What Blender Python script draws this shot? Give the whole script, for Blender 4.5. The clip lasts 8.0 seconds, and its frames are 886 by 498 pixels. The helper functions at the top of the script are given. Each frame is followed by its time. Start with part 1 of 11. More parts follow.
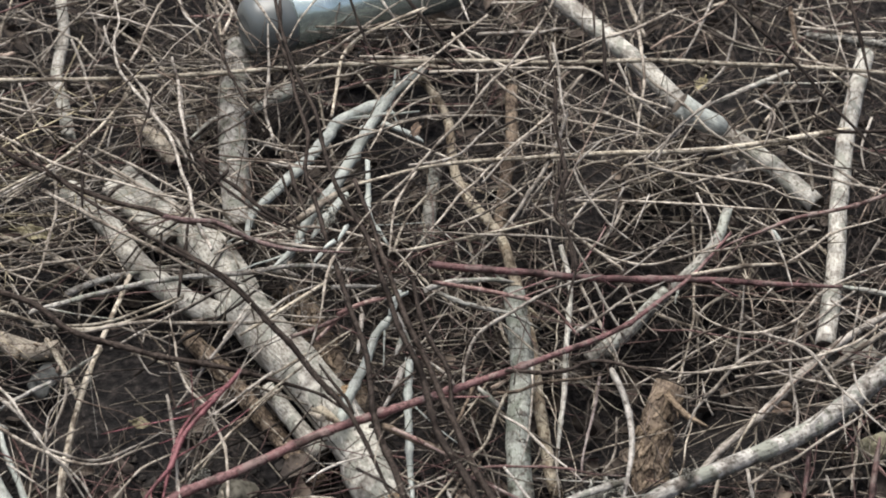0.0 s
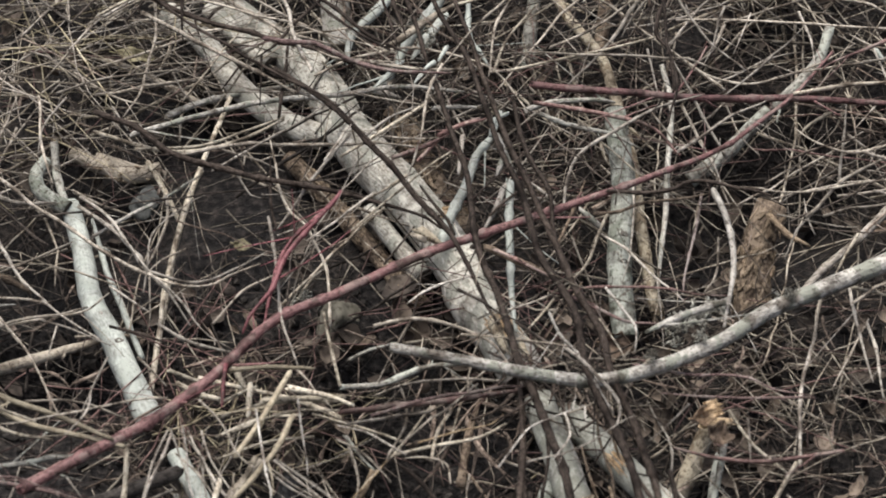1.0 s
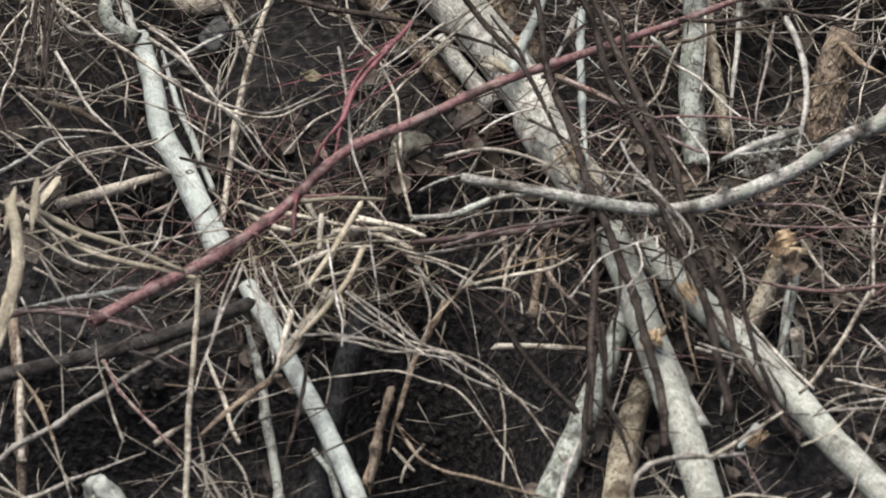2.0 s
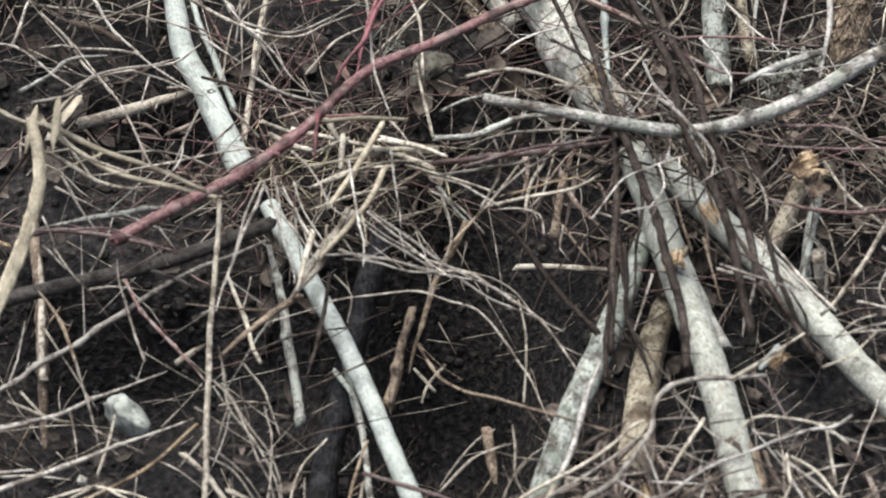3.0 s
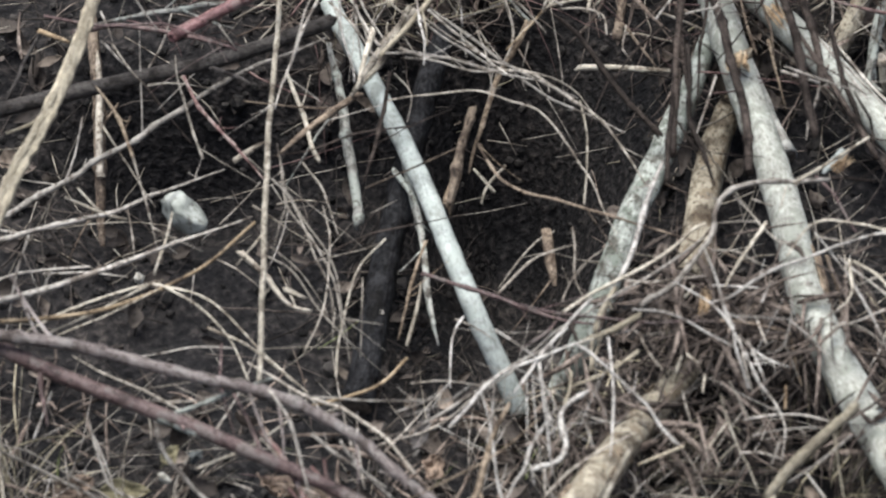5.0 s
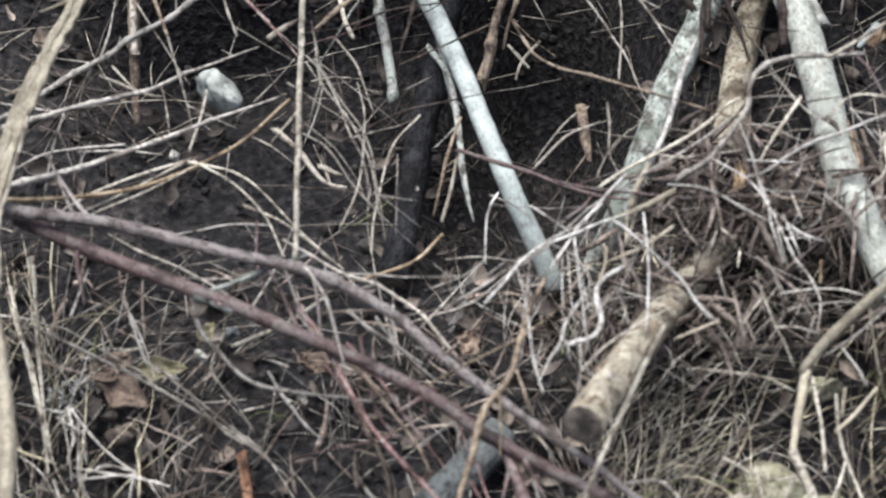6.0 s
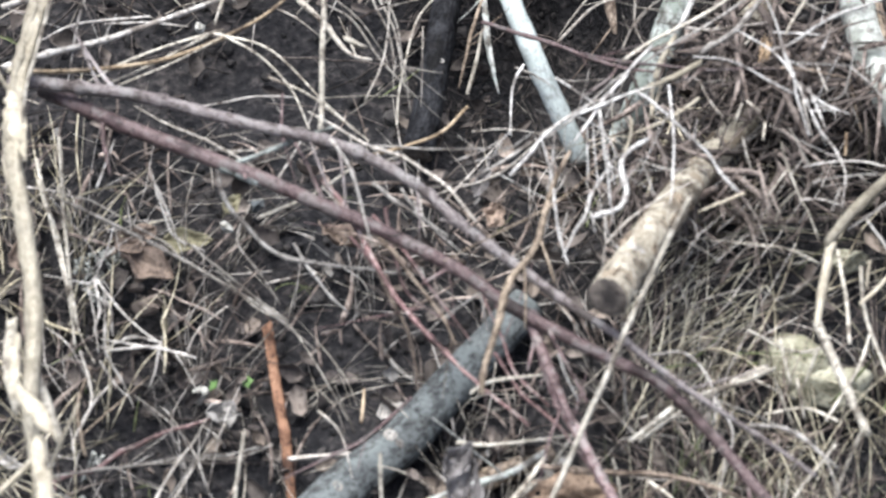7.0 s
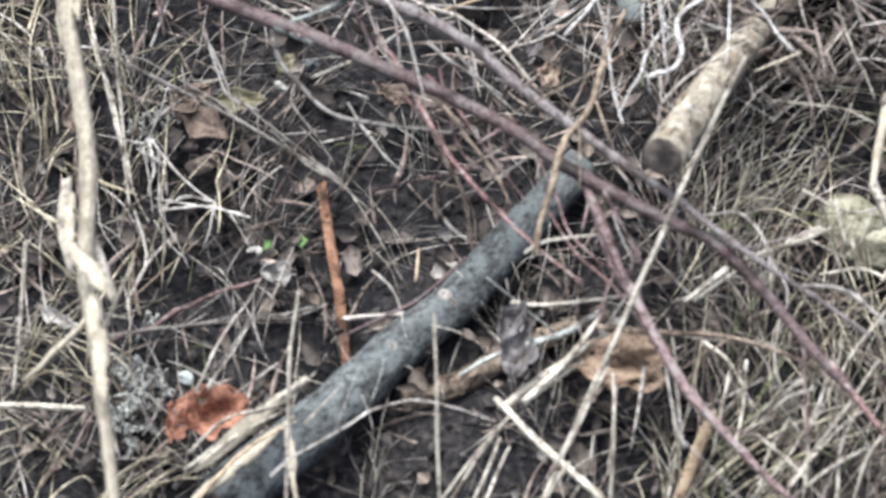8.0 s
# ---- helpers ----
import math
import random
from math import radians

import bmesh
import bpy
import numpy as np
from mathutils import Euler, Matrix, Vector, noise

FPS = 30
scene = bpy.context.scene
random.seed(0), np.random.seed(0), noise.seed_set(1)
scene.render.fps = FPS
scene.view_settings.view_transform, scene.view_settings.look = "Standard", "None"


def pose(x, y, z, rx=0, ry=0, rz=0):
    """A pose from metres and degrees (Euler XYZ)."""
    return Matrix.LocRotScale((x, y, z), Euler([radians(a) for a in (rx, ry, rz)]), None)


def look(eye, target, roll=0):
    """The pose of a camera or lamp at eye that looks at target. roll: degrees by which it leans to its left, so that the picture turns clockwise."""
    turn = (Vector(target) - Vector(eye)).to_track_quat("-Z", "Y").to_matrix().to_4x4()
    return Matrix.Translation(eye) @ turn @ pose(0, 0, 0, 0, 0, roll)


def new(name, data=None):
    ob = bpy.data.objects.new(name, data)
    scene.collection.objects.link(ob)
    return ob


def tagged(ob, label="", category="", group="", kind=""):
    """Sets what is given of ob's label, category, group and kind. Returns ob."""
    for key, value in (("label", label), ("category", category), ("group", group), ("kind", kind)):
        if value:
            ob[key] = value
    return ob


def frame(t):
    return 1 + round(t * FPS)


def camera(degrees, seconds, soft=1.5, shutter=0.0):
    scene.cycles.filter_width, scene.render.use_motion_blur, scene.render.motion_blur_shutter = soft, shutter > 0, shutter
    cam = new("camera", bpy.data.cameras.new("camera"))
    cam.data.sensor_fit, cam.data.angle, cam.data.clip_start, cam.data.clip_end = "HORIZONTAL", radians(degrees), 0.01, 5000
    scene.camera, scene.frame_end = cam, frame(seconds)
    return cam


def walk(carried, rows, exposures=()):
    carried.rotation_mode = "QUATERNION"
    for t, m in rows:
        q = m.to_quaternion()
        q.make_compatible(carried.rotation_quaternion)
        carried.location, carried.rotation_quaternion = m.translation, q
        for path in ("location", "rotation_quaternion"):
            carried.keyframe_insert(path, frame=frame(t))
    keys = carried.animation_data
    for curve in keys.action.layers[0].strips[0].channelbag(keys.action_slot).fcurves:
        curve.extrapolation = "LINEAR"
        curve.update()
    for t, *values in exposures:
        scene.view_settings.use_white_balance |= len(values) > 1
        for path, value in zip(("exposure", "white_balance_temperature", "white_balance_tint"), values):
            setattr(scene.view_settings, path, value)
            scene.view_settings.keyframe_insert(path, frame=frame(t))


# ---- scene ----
cam = camera(13.96, 8.0, soft=1.85)
cam.data.dof.use_dof, cam.data.dof.focus_distance, cam.data.dof.aperture_fstop = True, 5.35, 5.2
# seconds, eye (m), turn (degrees): a hand-held long lens tilting down a ditch bank
PATH = [
    (0.0, 0.0000, 0.0000, 1.6000, 82.400, -0.000, -2.600),
    (0.5, 0.0001, 0.0019, 1.5997, 81.125, 0.100, -1.925),
    (1.0, 0.0001, 0.0079, 1.5985, 79.572, 0.512, -1.068),
    (1.5, 0.0001, 0.0204, 1.5957, 78.028, 0.838, -0.362),
    (2.0, -0.0001, 0.0247, 1.5942, 76.911, 0.947, -0.012),
    (2.2, -0.0001, 0.0289, 1.5931, 76.621, 0.999, 0.043),
    (3.5, -0.0005, 0.0322, 1.5914, 75.028, 0.677, 0.621),
    (4.0, -0.0008, 0.0446, 1.5875, 74.280, 0.572, 0.836),
    (4.5, -0.0012, 0.0593, 1.5824, 73.488, 0.509, 1.052),
    (4.7, -0.0016, 0.0663, 1.5799, 73.129, 0.495, 1.200),
    (5.8, -0.0027, 0.0711, 1.5755, 70.990, 0.870, 1.856),
    (6.0, -0.0025, 0.0655, 1.5769, 70.620, 0.986, 1.855),
    (6.5, -0.0025, 0.0585, 1.5783, 69.660, 1.088, 2.021),
    (7.0, -0.0027, 0.0587, 1.5770, 68.631, 1.069, 2.245),
    (7.5, -0.0029, 0.0556, 1.5770, 67.576, 1.108, 2.510),
    (8.0, -0.0041, 0.0644, 1.5719, 66.461, 1.333, 3.054),
]
walk(cam, [(t, pose(x, y, z, rx, ry, rz)) for t, x, y, z, rx, ry, rz in PATH], exposures=[(0.0, 1.8, 6660, 9), (1.0, 1.76, 6760, 9), (1.5, 1.66, 6820, 8.5), (2.0, 1.87, 6600, 8), (3.5, 2.1, 6380, 6.5), (4.5, 2.04, 6300, 7), (6.0, 2.2, 6060, 7.5), (7.0, 2.66, 5920, 8), (8.0, 2.56, 5900, 8)])

# ---- light: overcast sky, one broad soft sun behind cloud ----
world = bpy.data.worlds.new("overcast_sky")
scene.world = world
world.use_nodes = True
wn = world.node_tree.nodes
sky = wn.new("ShaderNodeTexSky")
sky.sky_type, sky.sun_disc = "NISHITA", False
sky.sun_elevation, sky.sun_rotation = radians(70), radians(200)
sky.dust_density, sky.air_density = 4.0, 0.6
world.node_tree.links.new(sky.outputs[0], wn["Background"].inputs[0])
wn["Background"].inputs[1].default_value = 0.06
sun = new("sun", bpy.data.lights.new("sun", "SUN"))
sun.data.energy, sun.data.angle, sun.data.color = 1.5, radians(50), (1.0, 0.975, 0.94)
sun.matrix_world = look((-1.6, 2.2, 9.0), (0, 4.8, 0))


# ---- materials ----
def material(name):
    mat = bpy.data.materials.new(name)
    mat.use_nodes = True
    n, l = mat.node_tree.nodes, mat.node_tree.links
    return mat, n, l, n["Principled BSDF"]


def ramp(n, stops):
    r = n.new("ShaderNodeValToRGB")
    el = r.color_ramp.elements
    while len(el) < len(stops):
        el.new(0.5)
    for e, (p, c) in zip(el, stops):
        e.position, e.color = p, (*c, 1)
    return r


def tex(n, l, kind, scale, coord, stretch=(1, 1, 1), detail=4):
    mp = n.new("ShaderNodeMapping")
    mp.inputs["Scale"].default_value = stretch
    l.new(coord, mp.inputs["Vector"])
    t = n.new(kind)
    t.inputs["Scale"].default_value = scale
    if kind == "ShaderNodeTexNoise":
        t.inputs["Detail"].default_value = detail
    l.new(mp.outputs[0], t.inputs["Vector"])
    return t


def mixed(n, l, fac, a, b, mode="MIX"):
    m = n.new("ShaderNodeMix")
    m.data_type, m.blend_type = "RGBA", mode
    for s, v in ((m.inputs[0], fac), (m.inputs[6], a), (m.inputs[7], b)):
        if isinstance(v, (int, float)):
            s.default_value = v
        elif isinstance(v, tuple):
            s.default_value = (*v, 1)
        else:
            l.new(v, s)
    return m.outputs[2]


def vary(n, l, col, amount=0.35, island=False):
    """Lighten or darken piece by piece."""
    src = n.new("ShaderNodeNewGeometry").outputs["Random Per Island"] if island else n.new("ShaderNodeObjectInfo").outputs["Random"]
    mr = n.new("ShaderNodeMapRange")
    mr.inputs[3].default_value, mr.inputs[4].default_value = 1 - amount, 1 + amount
    l.new(src, mr.inputs[0])
    hs = n.new("ShaderNodeHueSaturation")
    l.new(mr.outputs[0], hs.inputs["Value"])
    l.new(col, hs.inputs["Color"])
    return hs.outputs[0]


def bark(name, dark, mid, light, marks=None, patch=None, rough=0.85, bump=0.4, streak=8.0, island=False, amount=0.4, gloss=0.25, scuff=0.55, mottle=1.0):
    """Bark on a tube: UV x runs round, y along, both in metres. Streaks along the grain, cross marks, lichen patches, scuffs and grime."""
    mat, n, l, p = material(name)
    tc = n.new("ShaderNodeTexCoord")
    uv, obj = tc.outputs["UV"], tc.outputs["Object"]
    fine = tex(n, l, "ShaderNodeTexNoise", 60, uv, (streak, 1, 1), detail=6)
    broad = tex(n, l, "ShaderNodeTexNoise", 14, obj, detail=6)
    grain = tex(n, l, "ShaderNodeTexNoise", 210, obj, detail=5)

    def add(x, y, k):
        m = n.new("ShaderNodeMath")
        m.operation, m.inputs[1].default_value = "MULTIPLY_ADD", k
        l.new(x, m.inputs[0])
        if y is None:
            m.inputs[2].default_value = 0.0
        else:
            l.new(y, m.inputs[2])
        return m.outputs[0]

    half = add(fine.outputs[0], add(broad.outputs[0], add(grain.outputs[0], None, 0.34), 0.26), 0.4)
    r = ramp(n, [(0.40, dark), (0.5, mid), (0.60, light)])
    l.new(half, r.inputs[0])
    col = r.outputs[0]
    worn = tex(n, l, "ShaderNodeTexNoise", 42, obj, detail=8)
    wr = ramp(n, [(0.53, (0, 0, 0)), (0.60, (scuff, scuff, scuff))])
    l.new(worn.outputs[0], wr.inputs[0])
    col = mixed(n, l, wr.outputs[0], col, tuple(min(0.75, 0.5 * (q + w) * 1.25) for q, w in zip(light, light)))
    if marks:
        lent = tex(n, l, "ShaderNodeTexVoronoi", 60, uv, (0.4, 1.5, 1))
        lr = ramp(n, [(0.0, (0.9, 0.9, 0.9)), (0.05, (0.9, 0.9, 0.9)), (0.11, (0, 0, 0))])
        l.new(lent.outputs["Distance"], lr.inputs[0])
        gate = tex(n, l, "ShaderNodeTexNoise", 17, obj, detail=3)
        gr = ramp(n, [(0.5, (0, 0, 0)), (0.58, (1, 1, 1))])
        l.new(gate.outputs[0], gr.inputs[0])
        sparse = mixed(n, l, 1.0, lr.outputs[0], gr.outputs[0], "MULTIPLY")
        big = tex(n, l, "ShaderNodeTexNoise", 26, uv, (0.3, 1.6, 1), detail=8)
        br = ramp(n, [(0.64, (0, 0, 0)), (0.70, (0.8, 0.8, 0.8))])
        l.new(big.outputs[0], br.inputs[0])
        col = mixed(n, l, sparse, col, marks)
        col = mixed(n, l, br.outputs[0], col, tuple(c * 1.5 for c in marks))
    if patch:
        pn = tex(n, l, "ShaderNodeTexNoise", 38, obj, (1, 1.3, 0.8), detail=9)
        pr = ramp(n, [(0.53, (0, 0, 0)), (0.57, (0.9, 0.9, 0.9))])
        l.new(pn.outputs[0], pr.inputs[0])
        col = mixed(n, l, pr.outputs[0], col, patch)
    sm = tex(n, l, "ShaderNodeTexNoise", 30, obj, (1, 1, 1.2), detail=9)
    sr = ramp(n, [(0.36, tuple(1 - mottle * (1 - q) for q in (0.36, 0.33, 0.31))), (0.47, (1, 1, 1)), (0.72, (1.12, 1.12, 1.1))])
    l.new(sm.outputs[0], sr.inputs[0])
    col = mixed(n, l, 1.0, col, sr.outputs[0], "MULTIPLY")
    speck = tex(n, l, "ShaderNodeTexNoise", 170, obj, detail=4)
    kr = ramp(n, [(0.36, tuple(1 - mottle * (1 - q) for q in (0.4, 0.37, 0.35))), (0.45, (1, 1, 1))])
    l.new(speck.outputs[0], kr.inputs[0])
    col = mixed(n, l, 1.0, col, kr.outputs[0], "MULTIPLY")
    l.new(vary(n, l, col, amount, island), p.inputs["Base Color"])
    p.inputs["Roughness"].default_value = rough
    p.inputs["Specular IOR Level"].default_value = gloss
    bp = n.new("ShaderNodeBump")
    bp.inputs["Strength"].default_value, bp.inputs["Distance"].default_value = min(1.0, bump * 1.2), 0.005
    l.new(half, bp.inputs["Height"])
    l.new(bp.outputs[0], p.inputs["Normal"])
    return mat


def plain(name, dark, light, scale=30, rough=0.9, bump=0.5, island=False, amount=0.3):
    mat, n, l, p = material(name)
    obj = n.new("ShaderNodeTexCoord").outputs["Object"]
    a = tex(n, l, "ShaderNodeTexNoise", scale, obj, detail=8)
    r = ramp(n, [(0.38, dark), (0.62, light)])
    l.new(a.outputs[0], r.inputs[0])
    dot = tex(n, l, "ShaderNodeTexNoise", scale * 5, obj, detail=5)
    dr = ramp(n, [(0.36, (0.5, 0.48, 0.46)), (0.48, (1, 1, 1)), (0.7, (1.15, 1.15, 1.15))])
    l.new(dot.outputs[0], dr.inputs[0])
    col = mixed(n, l, 1.0, r.outputs[0], dr.outputs[0], "MULTIPLY")
    l.new(vary(n, l, col, amount, island), p.inputs["Base Color"])
    p.inputs["Roughness"].default_value = rough
    p.inputs["Specular IOR Level"].default_value = 0.3
    bp = n.new("ShaderNodeBump")
    bp.inputs["Strength"].default_value, bp.inputs["Distance"].default_value = bump, 0.005
    l.new(a.outputs[0], bp.inputs["Height"])
    l.new(bp.outputs[0], p.inputs["Normal"])
    return mat


BARK = {
    "pale": bark("pale_bark", (0.228, 0.213, 0.186), (0.404, 0.390, 0.347), (0.540, 0.534, 0.482), (0.06, 0.05, 0.043), (0.27, 0.275, 0.24), bump=0.8, amount=0.12, mottle=0.65),
    "drab": bark("drab_lichened_bark", (0.12, 0.125, 0.11), (0.22, 0.232, 0.207), (0.32, 0.34, 0.305), (0.05, 0.046, 0.04), (0.14, 0.155, 0.13), bump=0.9, amount=0.1),
    "sage": bark("sage_grey_bark", (0.225, 0.222, 0.193), (0.345, 0.35, 0.31), (0.445, 0.455, 0.405), (0.07, 0.063, 0.053), (0.27, 0.28, 0.24), bump=0.7, amount=0.1, mottle=0.5, scuff=0.35),
    "white": bark("white_bark", (0.265, 0.285, 0.266), (0.37, 0.398, 0.372), (0.455, 0.492, 0.46), None, (0.34, 0.372, 0.342), bump=0.5, amount=0.12, mottle=0.4, scuff=0.3),
    "grey": bark("grey_bark", (0.10, 0.098, 0.087), (0.21, 0.207, 0.186), (0.32, 0.318, 0.288), (0.05, 0.045, 0.04), (0.33, 0.35, 0.31), bump=0.9, amount=0.2),
    "brown": bark("brown_bark", (0.045, 0.033, 0.025), (0.105, 0.08, 0.06), (0.20, 0.16, 0.12), bump=0.8),
    "dusk": bark("dusky_bark", (0.03, 0.026, 0.024), (0.062, 0.055, 0.05), (0.11, 0.1, 0.092), bump=0.8, scuff=0.3),
    "tan": bark("peeled_wood", (0.14, 0.121, 0.097), (0.262, 0.232, 0.19), (0.39, 0.355, 0.295), (0.09, 0.07, 0.05), bump=0.4, amount=0.2),
    "crimson": bark("crimson_bark", (0.072, 0.036, 0.037), (0.145, 0.072, 0.072), (0.215, 0.13, 0.127), None, (0.19, 0.135, 0.125), rough=0.6, bump=0.4, scuff=0.3),
    "red": bark("red_bark", (0.058, 0.032, 0.03), (0.12, 0.067, 0.062), (0.20, 0.137, 0.125), None, (0.21, 0.165, 0.148), rough=0.6, bump=0.4, scuff=0.3),
    "faded": bark("faded_mauve_bark", (0.075, 0.057, 0.054), (0.16, 0.135, 0.126), (0.235, 0.21, 0.198), None, (0.2, 0.182, 0.17), rough=0.75, bump=0.4, scuff=0.25),
    "plum": bark("mauve_bark", (0.05, 0.031, 0.031), (0.098, 0.063, 0.06), (0.165, 0.125, 0.117), None, (0.15, 0.125, 0.115), rough=0.65, bump=0.4, scuff=0.3),
    "scarlet": bark("scarlet_bark", (0.09, 0.03, 0.035), (0.17, 0.055, 0.065), (0.25, 0.11, 0.12), rough=0.55, bump=0.2),
    "dark": bark("dark_twig_bark", (0.014, 0.011, 0.0095), (0.03, 0.0235, 0.02), (0.06, 0.048, 0.041), rough=0.8, scuff=0.25, gloss=0.12),
    "black": bark("charred_bark", (0.004, 0.004, 0.005), (0.012, 0.012, 0.013), (0.034, 0.034, 0.036), rough=0.6, bump=1.2, gloss=0.08),
    "mossy": bark("slate_bark", (0.029, 0.030, 0.029), (0.063, 0.066, 0.064), (0.113, 0.120, 0.115), None, (0.105, 0.113, 0.108), rough=0.97, bump=0.8, gloss=0.06, streak=2.5, mottle=0.7, scuff=0.4),
    "flake": bark("flaking_bark", (0.085, 0.062, 0.043), (0.185, 0.143, 0.10), (0.31, 0.25, 0.185), bump=0.8),
    "straw": bark("straw_stalk", (0.135, 0.119, 0.090), (0.288, 0.258, 0.205), (0.441, 0.408, 0.340), (0.13, 0.095, 0.06), rough=0.7, bump=0.5, streak=20),
    "gold": bark("golden_stalk", (0.17, 0.118, 0.066), (0.30, 0.222, 0.135), (0.43, 0.345, 0.235), rough=0.65, bump=0.2, streak=20),
    "rust": bark("rusty_splinter", (0.075, 0.037, 0.021), (0.15, 0.075, 0.041), (0.225, 0.125, 0.075), rough=0.8, bump=0.5, streak=14),
    "bone": bark("bleached_white_twig", (0.225, 0.21, 0.188), (0.35, 0.332, 0.302), (0.475, 0.455, 0.42), rough=0.75),
    "twig": bark("dry_twig", (0.115, 0.099, 0.082), (0.228, 0.204, 0.17), (0.355, 0.325, 0.282), (0.07, 0.058, 0.05), rough=0.8),
    "ash": bark("weathered_twig", (0.145, 0.13, 0.111), (0.255, 0.234, 0.205), (0.385, 0.36, 0.322), (0.12, 0.10, 0.085), rough=0.8),
    "peel": bark("half_peeled_bark", (0.155, 0.132, 0.097), (0.265, 0.232, 0.175), (0.365, 0.33, 0.258), None, (0.19, 0.152, 0.107), bump=1.0, amount=0.1),
    "sheath": bark("papery_sheath", (0.172, 0.148, 0.105), (0.258, 0.226, 0.166), (0.344, 0.311, 0.239), None, rough=0.75, bump=0.5, streak=24, mottle=0.4, scuff=0.3),
    "ochre": bark("torn_wood", (0.212, 0.140, 0.076), (0.323, 0.230, 0.140), (0.425, 0.332, 0.221), bump=0.8, streak=16),
    "lichen": bark("lichened_bark", (0.128, 0.122, 0.109), (0.26, 0.251, 0.23), (0.39, 0.382, 0.352), (0.07, 0.06, 0.05), (0.19, 0.2, 0.17), bump=0.9, amount=0.15),
}
LITTER = {k: bark("litter_" + k, *c, rough=0.85, island=True, amount=0.65) for k, c in {
    "twig": ((0.088, 0.075, 0.058), (0.196, 0.172, 0.138), (0.345, 0.315, 0.264)),
    "dark": ((0.022, 0.018, 0.016), (0.045, 0.037, 0.032), (0.09, 0.076, 0.065)),
    "ash": ((0.135, 0.119, 0.099), (0.24, 0.216, 0.186), (0.365, 0.338, 0.301)),
    "straw": ((0.13, 0.11, 0.07), (0.265, 0.232, 0.158), (0.42, 0.38, 0.282)),
    "red": ((0.05, 0.028, 0.027), (0.10, 0.06, 0.056), (0.17, 0.115, 0.105)),
    "papery": ((0.06, 0.045, 0.037), (0.125, 0.097, 0.079), (0.23, 0.19, 0.16)),
    "hay": ((0.085, 0.076, 0.052), (0.185, 0.168, 0.122), (0.32, 0.297, 0.232)),
    "mat": ((0.036, 0.028, 0.023), (0.085, 0.067, 0.056), (0.16, 0.132, 0.112)),
    "green": ((0.045, 0.05, 0.02), (0.09, 0.105, 0.04), (0.16, 0.18, 0.085)),
    "lichen": ((0.17, 0.168, 0.145), (0.25, 0.25, 0.22), (0.34, 0.345, 0.31)),
}.items()}
def soil(name):
    """Damp dark soil: crumbs, paler grit, fine relief."""
    mat, n, l, p = material(name)
    obj = n.new("ShaderNodeTexCoord").outputs["Object"]
    broad = tex(n, l, "ShaderNodeTexNoise", 7, obj, detail=6)
    crumb = tex(n, l, "ShaderNodeTexNoise", 90, obj, detail=8)
    r = ramp(n, [(0.38, (0.0052, 0.0051, 0.0057)), (0.55, (0.0173, 0.0163, 0.0165)), (0.70, (0.047, 0.043, 0.0405))])
    l.new(crumb.outputs[0], r.inputs[0])
    br = ramp(n, [(0.35, (0.55, 0.55, 0.58)), (0.65, (1.5, 1.4, 1.3))])
    l.new(broad.outputs[0], br.inputs[0])
    col = mixed(n, l, 1.0, r.outputs[0], br.outputs[0], "MULTIPLY")
    grit = tex(n, l, "ShaderNodeTexVoronoi", 120, obj)
    gr = ramp(n, [(0.0, (1, 1, 1)), (0.10, (1, 1, 1)), (0.16, (0, 0, 0))])
    l.new(grit.outputs["Distance"], gr.inputs[0])
    keep = tex(n, l, "ShaderNodeTexNoise", 25, obj, detail=2)
    kr = ramp(n, [(0.56, (0, 0, 0)), (0.62, (1, 1, 1))])
    l.new(keep.outputs[0], kr.inputs[0])
    both = mixed(n, l, 1.0, gr.outputs[0], kr.outputs[0], "MULTIPLY")
    col = mixed(n, l, both, col, (0.07, 0.065, 0.058))
    l.new(col, p.inputs["Base Color"])
    p.inputs["Roughness"].default_value = 0.8
    p.inputs["Specular IOR Level"].default_value = 0.2
    bp = n.new("ShaderNodeBump")
    bp.inputs["Strength"].default_value, bp.inputs["Distance"].default_value = 1.0, 0.012
    l.new(crumb.outputs[0], bp.inputs["Height"])
    l.new(bp.outputs[0], p.inputs["Normal"])
    return mat


SOIL = soil("dark_soil")
KNOT = plain("knot_bark", (0.09, 0.082, 0.072), (0.26, 0.24, 0.21), 60)
END = plain("cut_wood", (0.035, 0.03, 0.026), (0.12, 0.10, 0.082), 60)
LEAF = plain("dead_leaf", (0.06, 0.047, 0.037), (0.17, 0.138, 0.11), 18, 0.8, 0.3, True, 0.5)
STONE = plain("pale_stone", (0.22, 0.21, 0.18), (0.42, 0.41, 0.36), 22)

# ---- the bank: u along it, v up its slope, h out from its face ----
SLOPE = radians(42)
FOOT = Vector((0, 4.79, 0.18))
ALONG, UP, OUT = Vector((1, 0, 0)), Vector((0, math.cos(SLOPE), math.sin(SLOPE))), Vector((0, -math.sin(SLOPE), math.cos(SLOPE)))


def at(u, v, h):
    return FOOT + u * ALONG + v * UP + h * OUT


# dips in the soil under the brush: u, v, half width, half height, depth
HOLLOWS = [(-0.033, 0.030, 0.139, 0.258, 0.34), (-0.483, 0.053, 0.202, 0.107, 0.20), (0.556, 0.809, 0.196, 0.127, 0.18), (-0.458, 0.437, 0.146, 0.056, 0.10), (-0.199, -0.202, 0.045, 0.104, 0.08)]


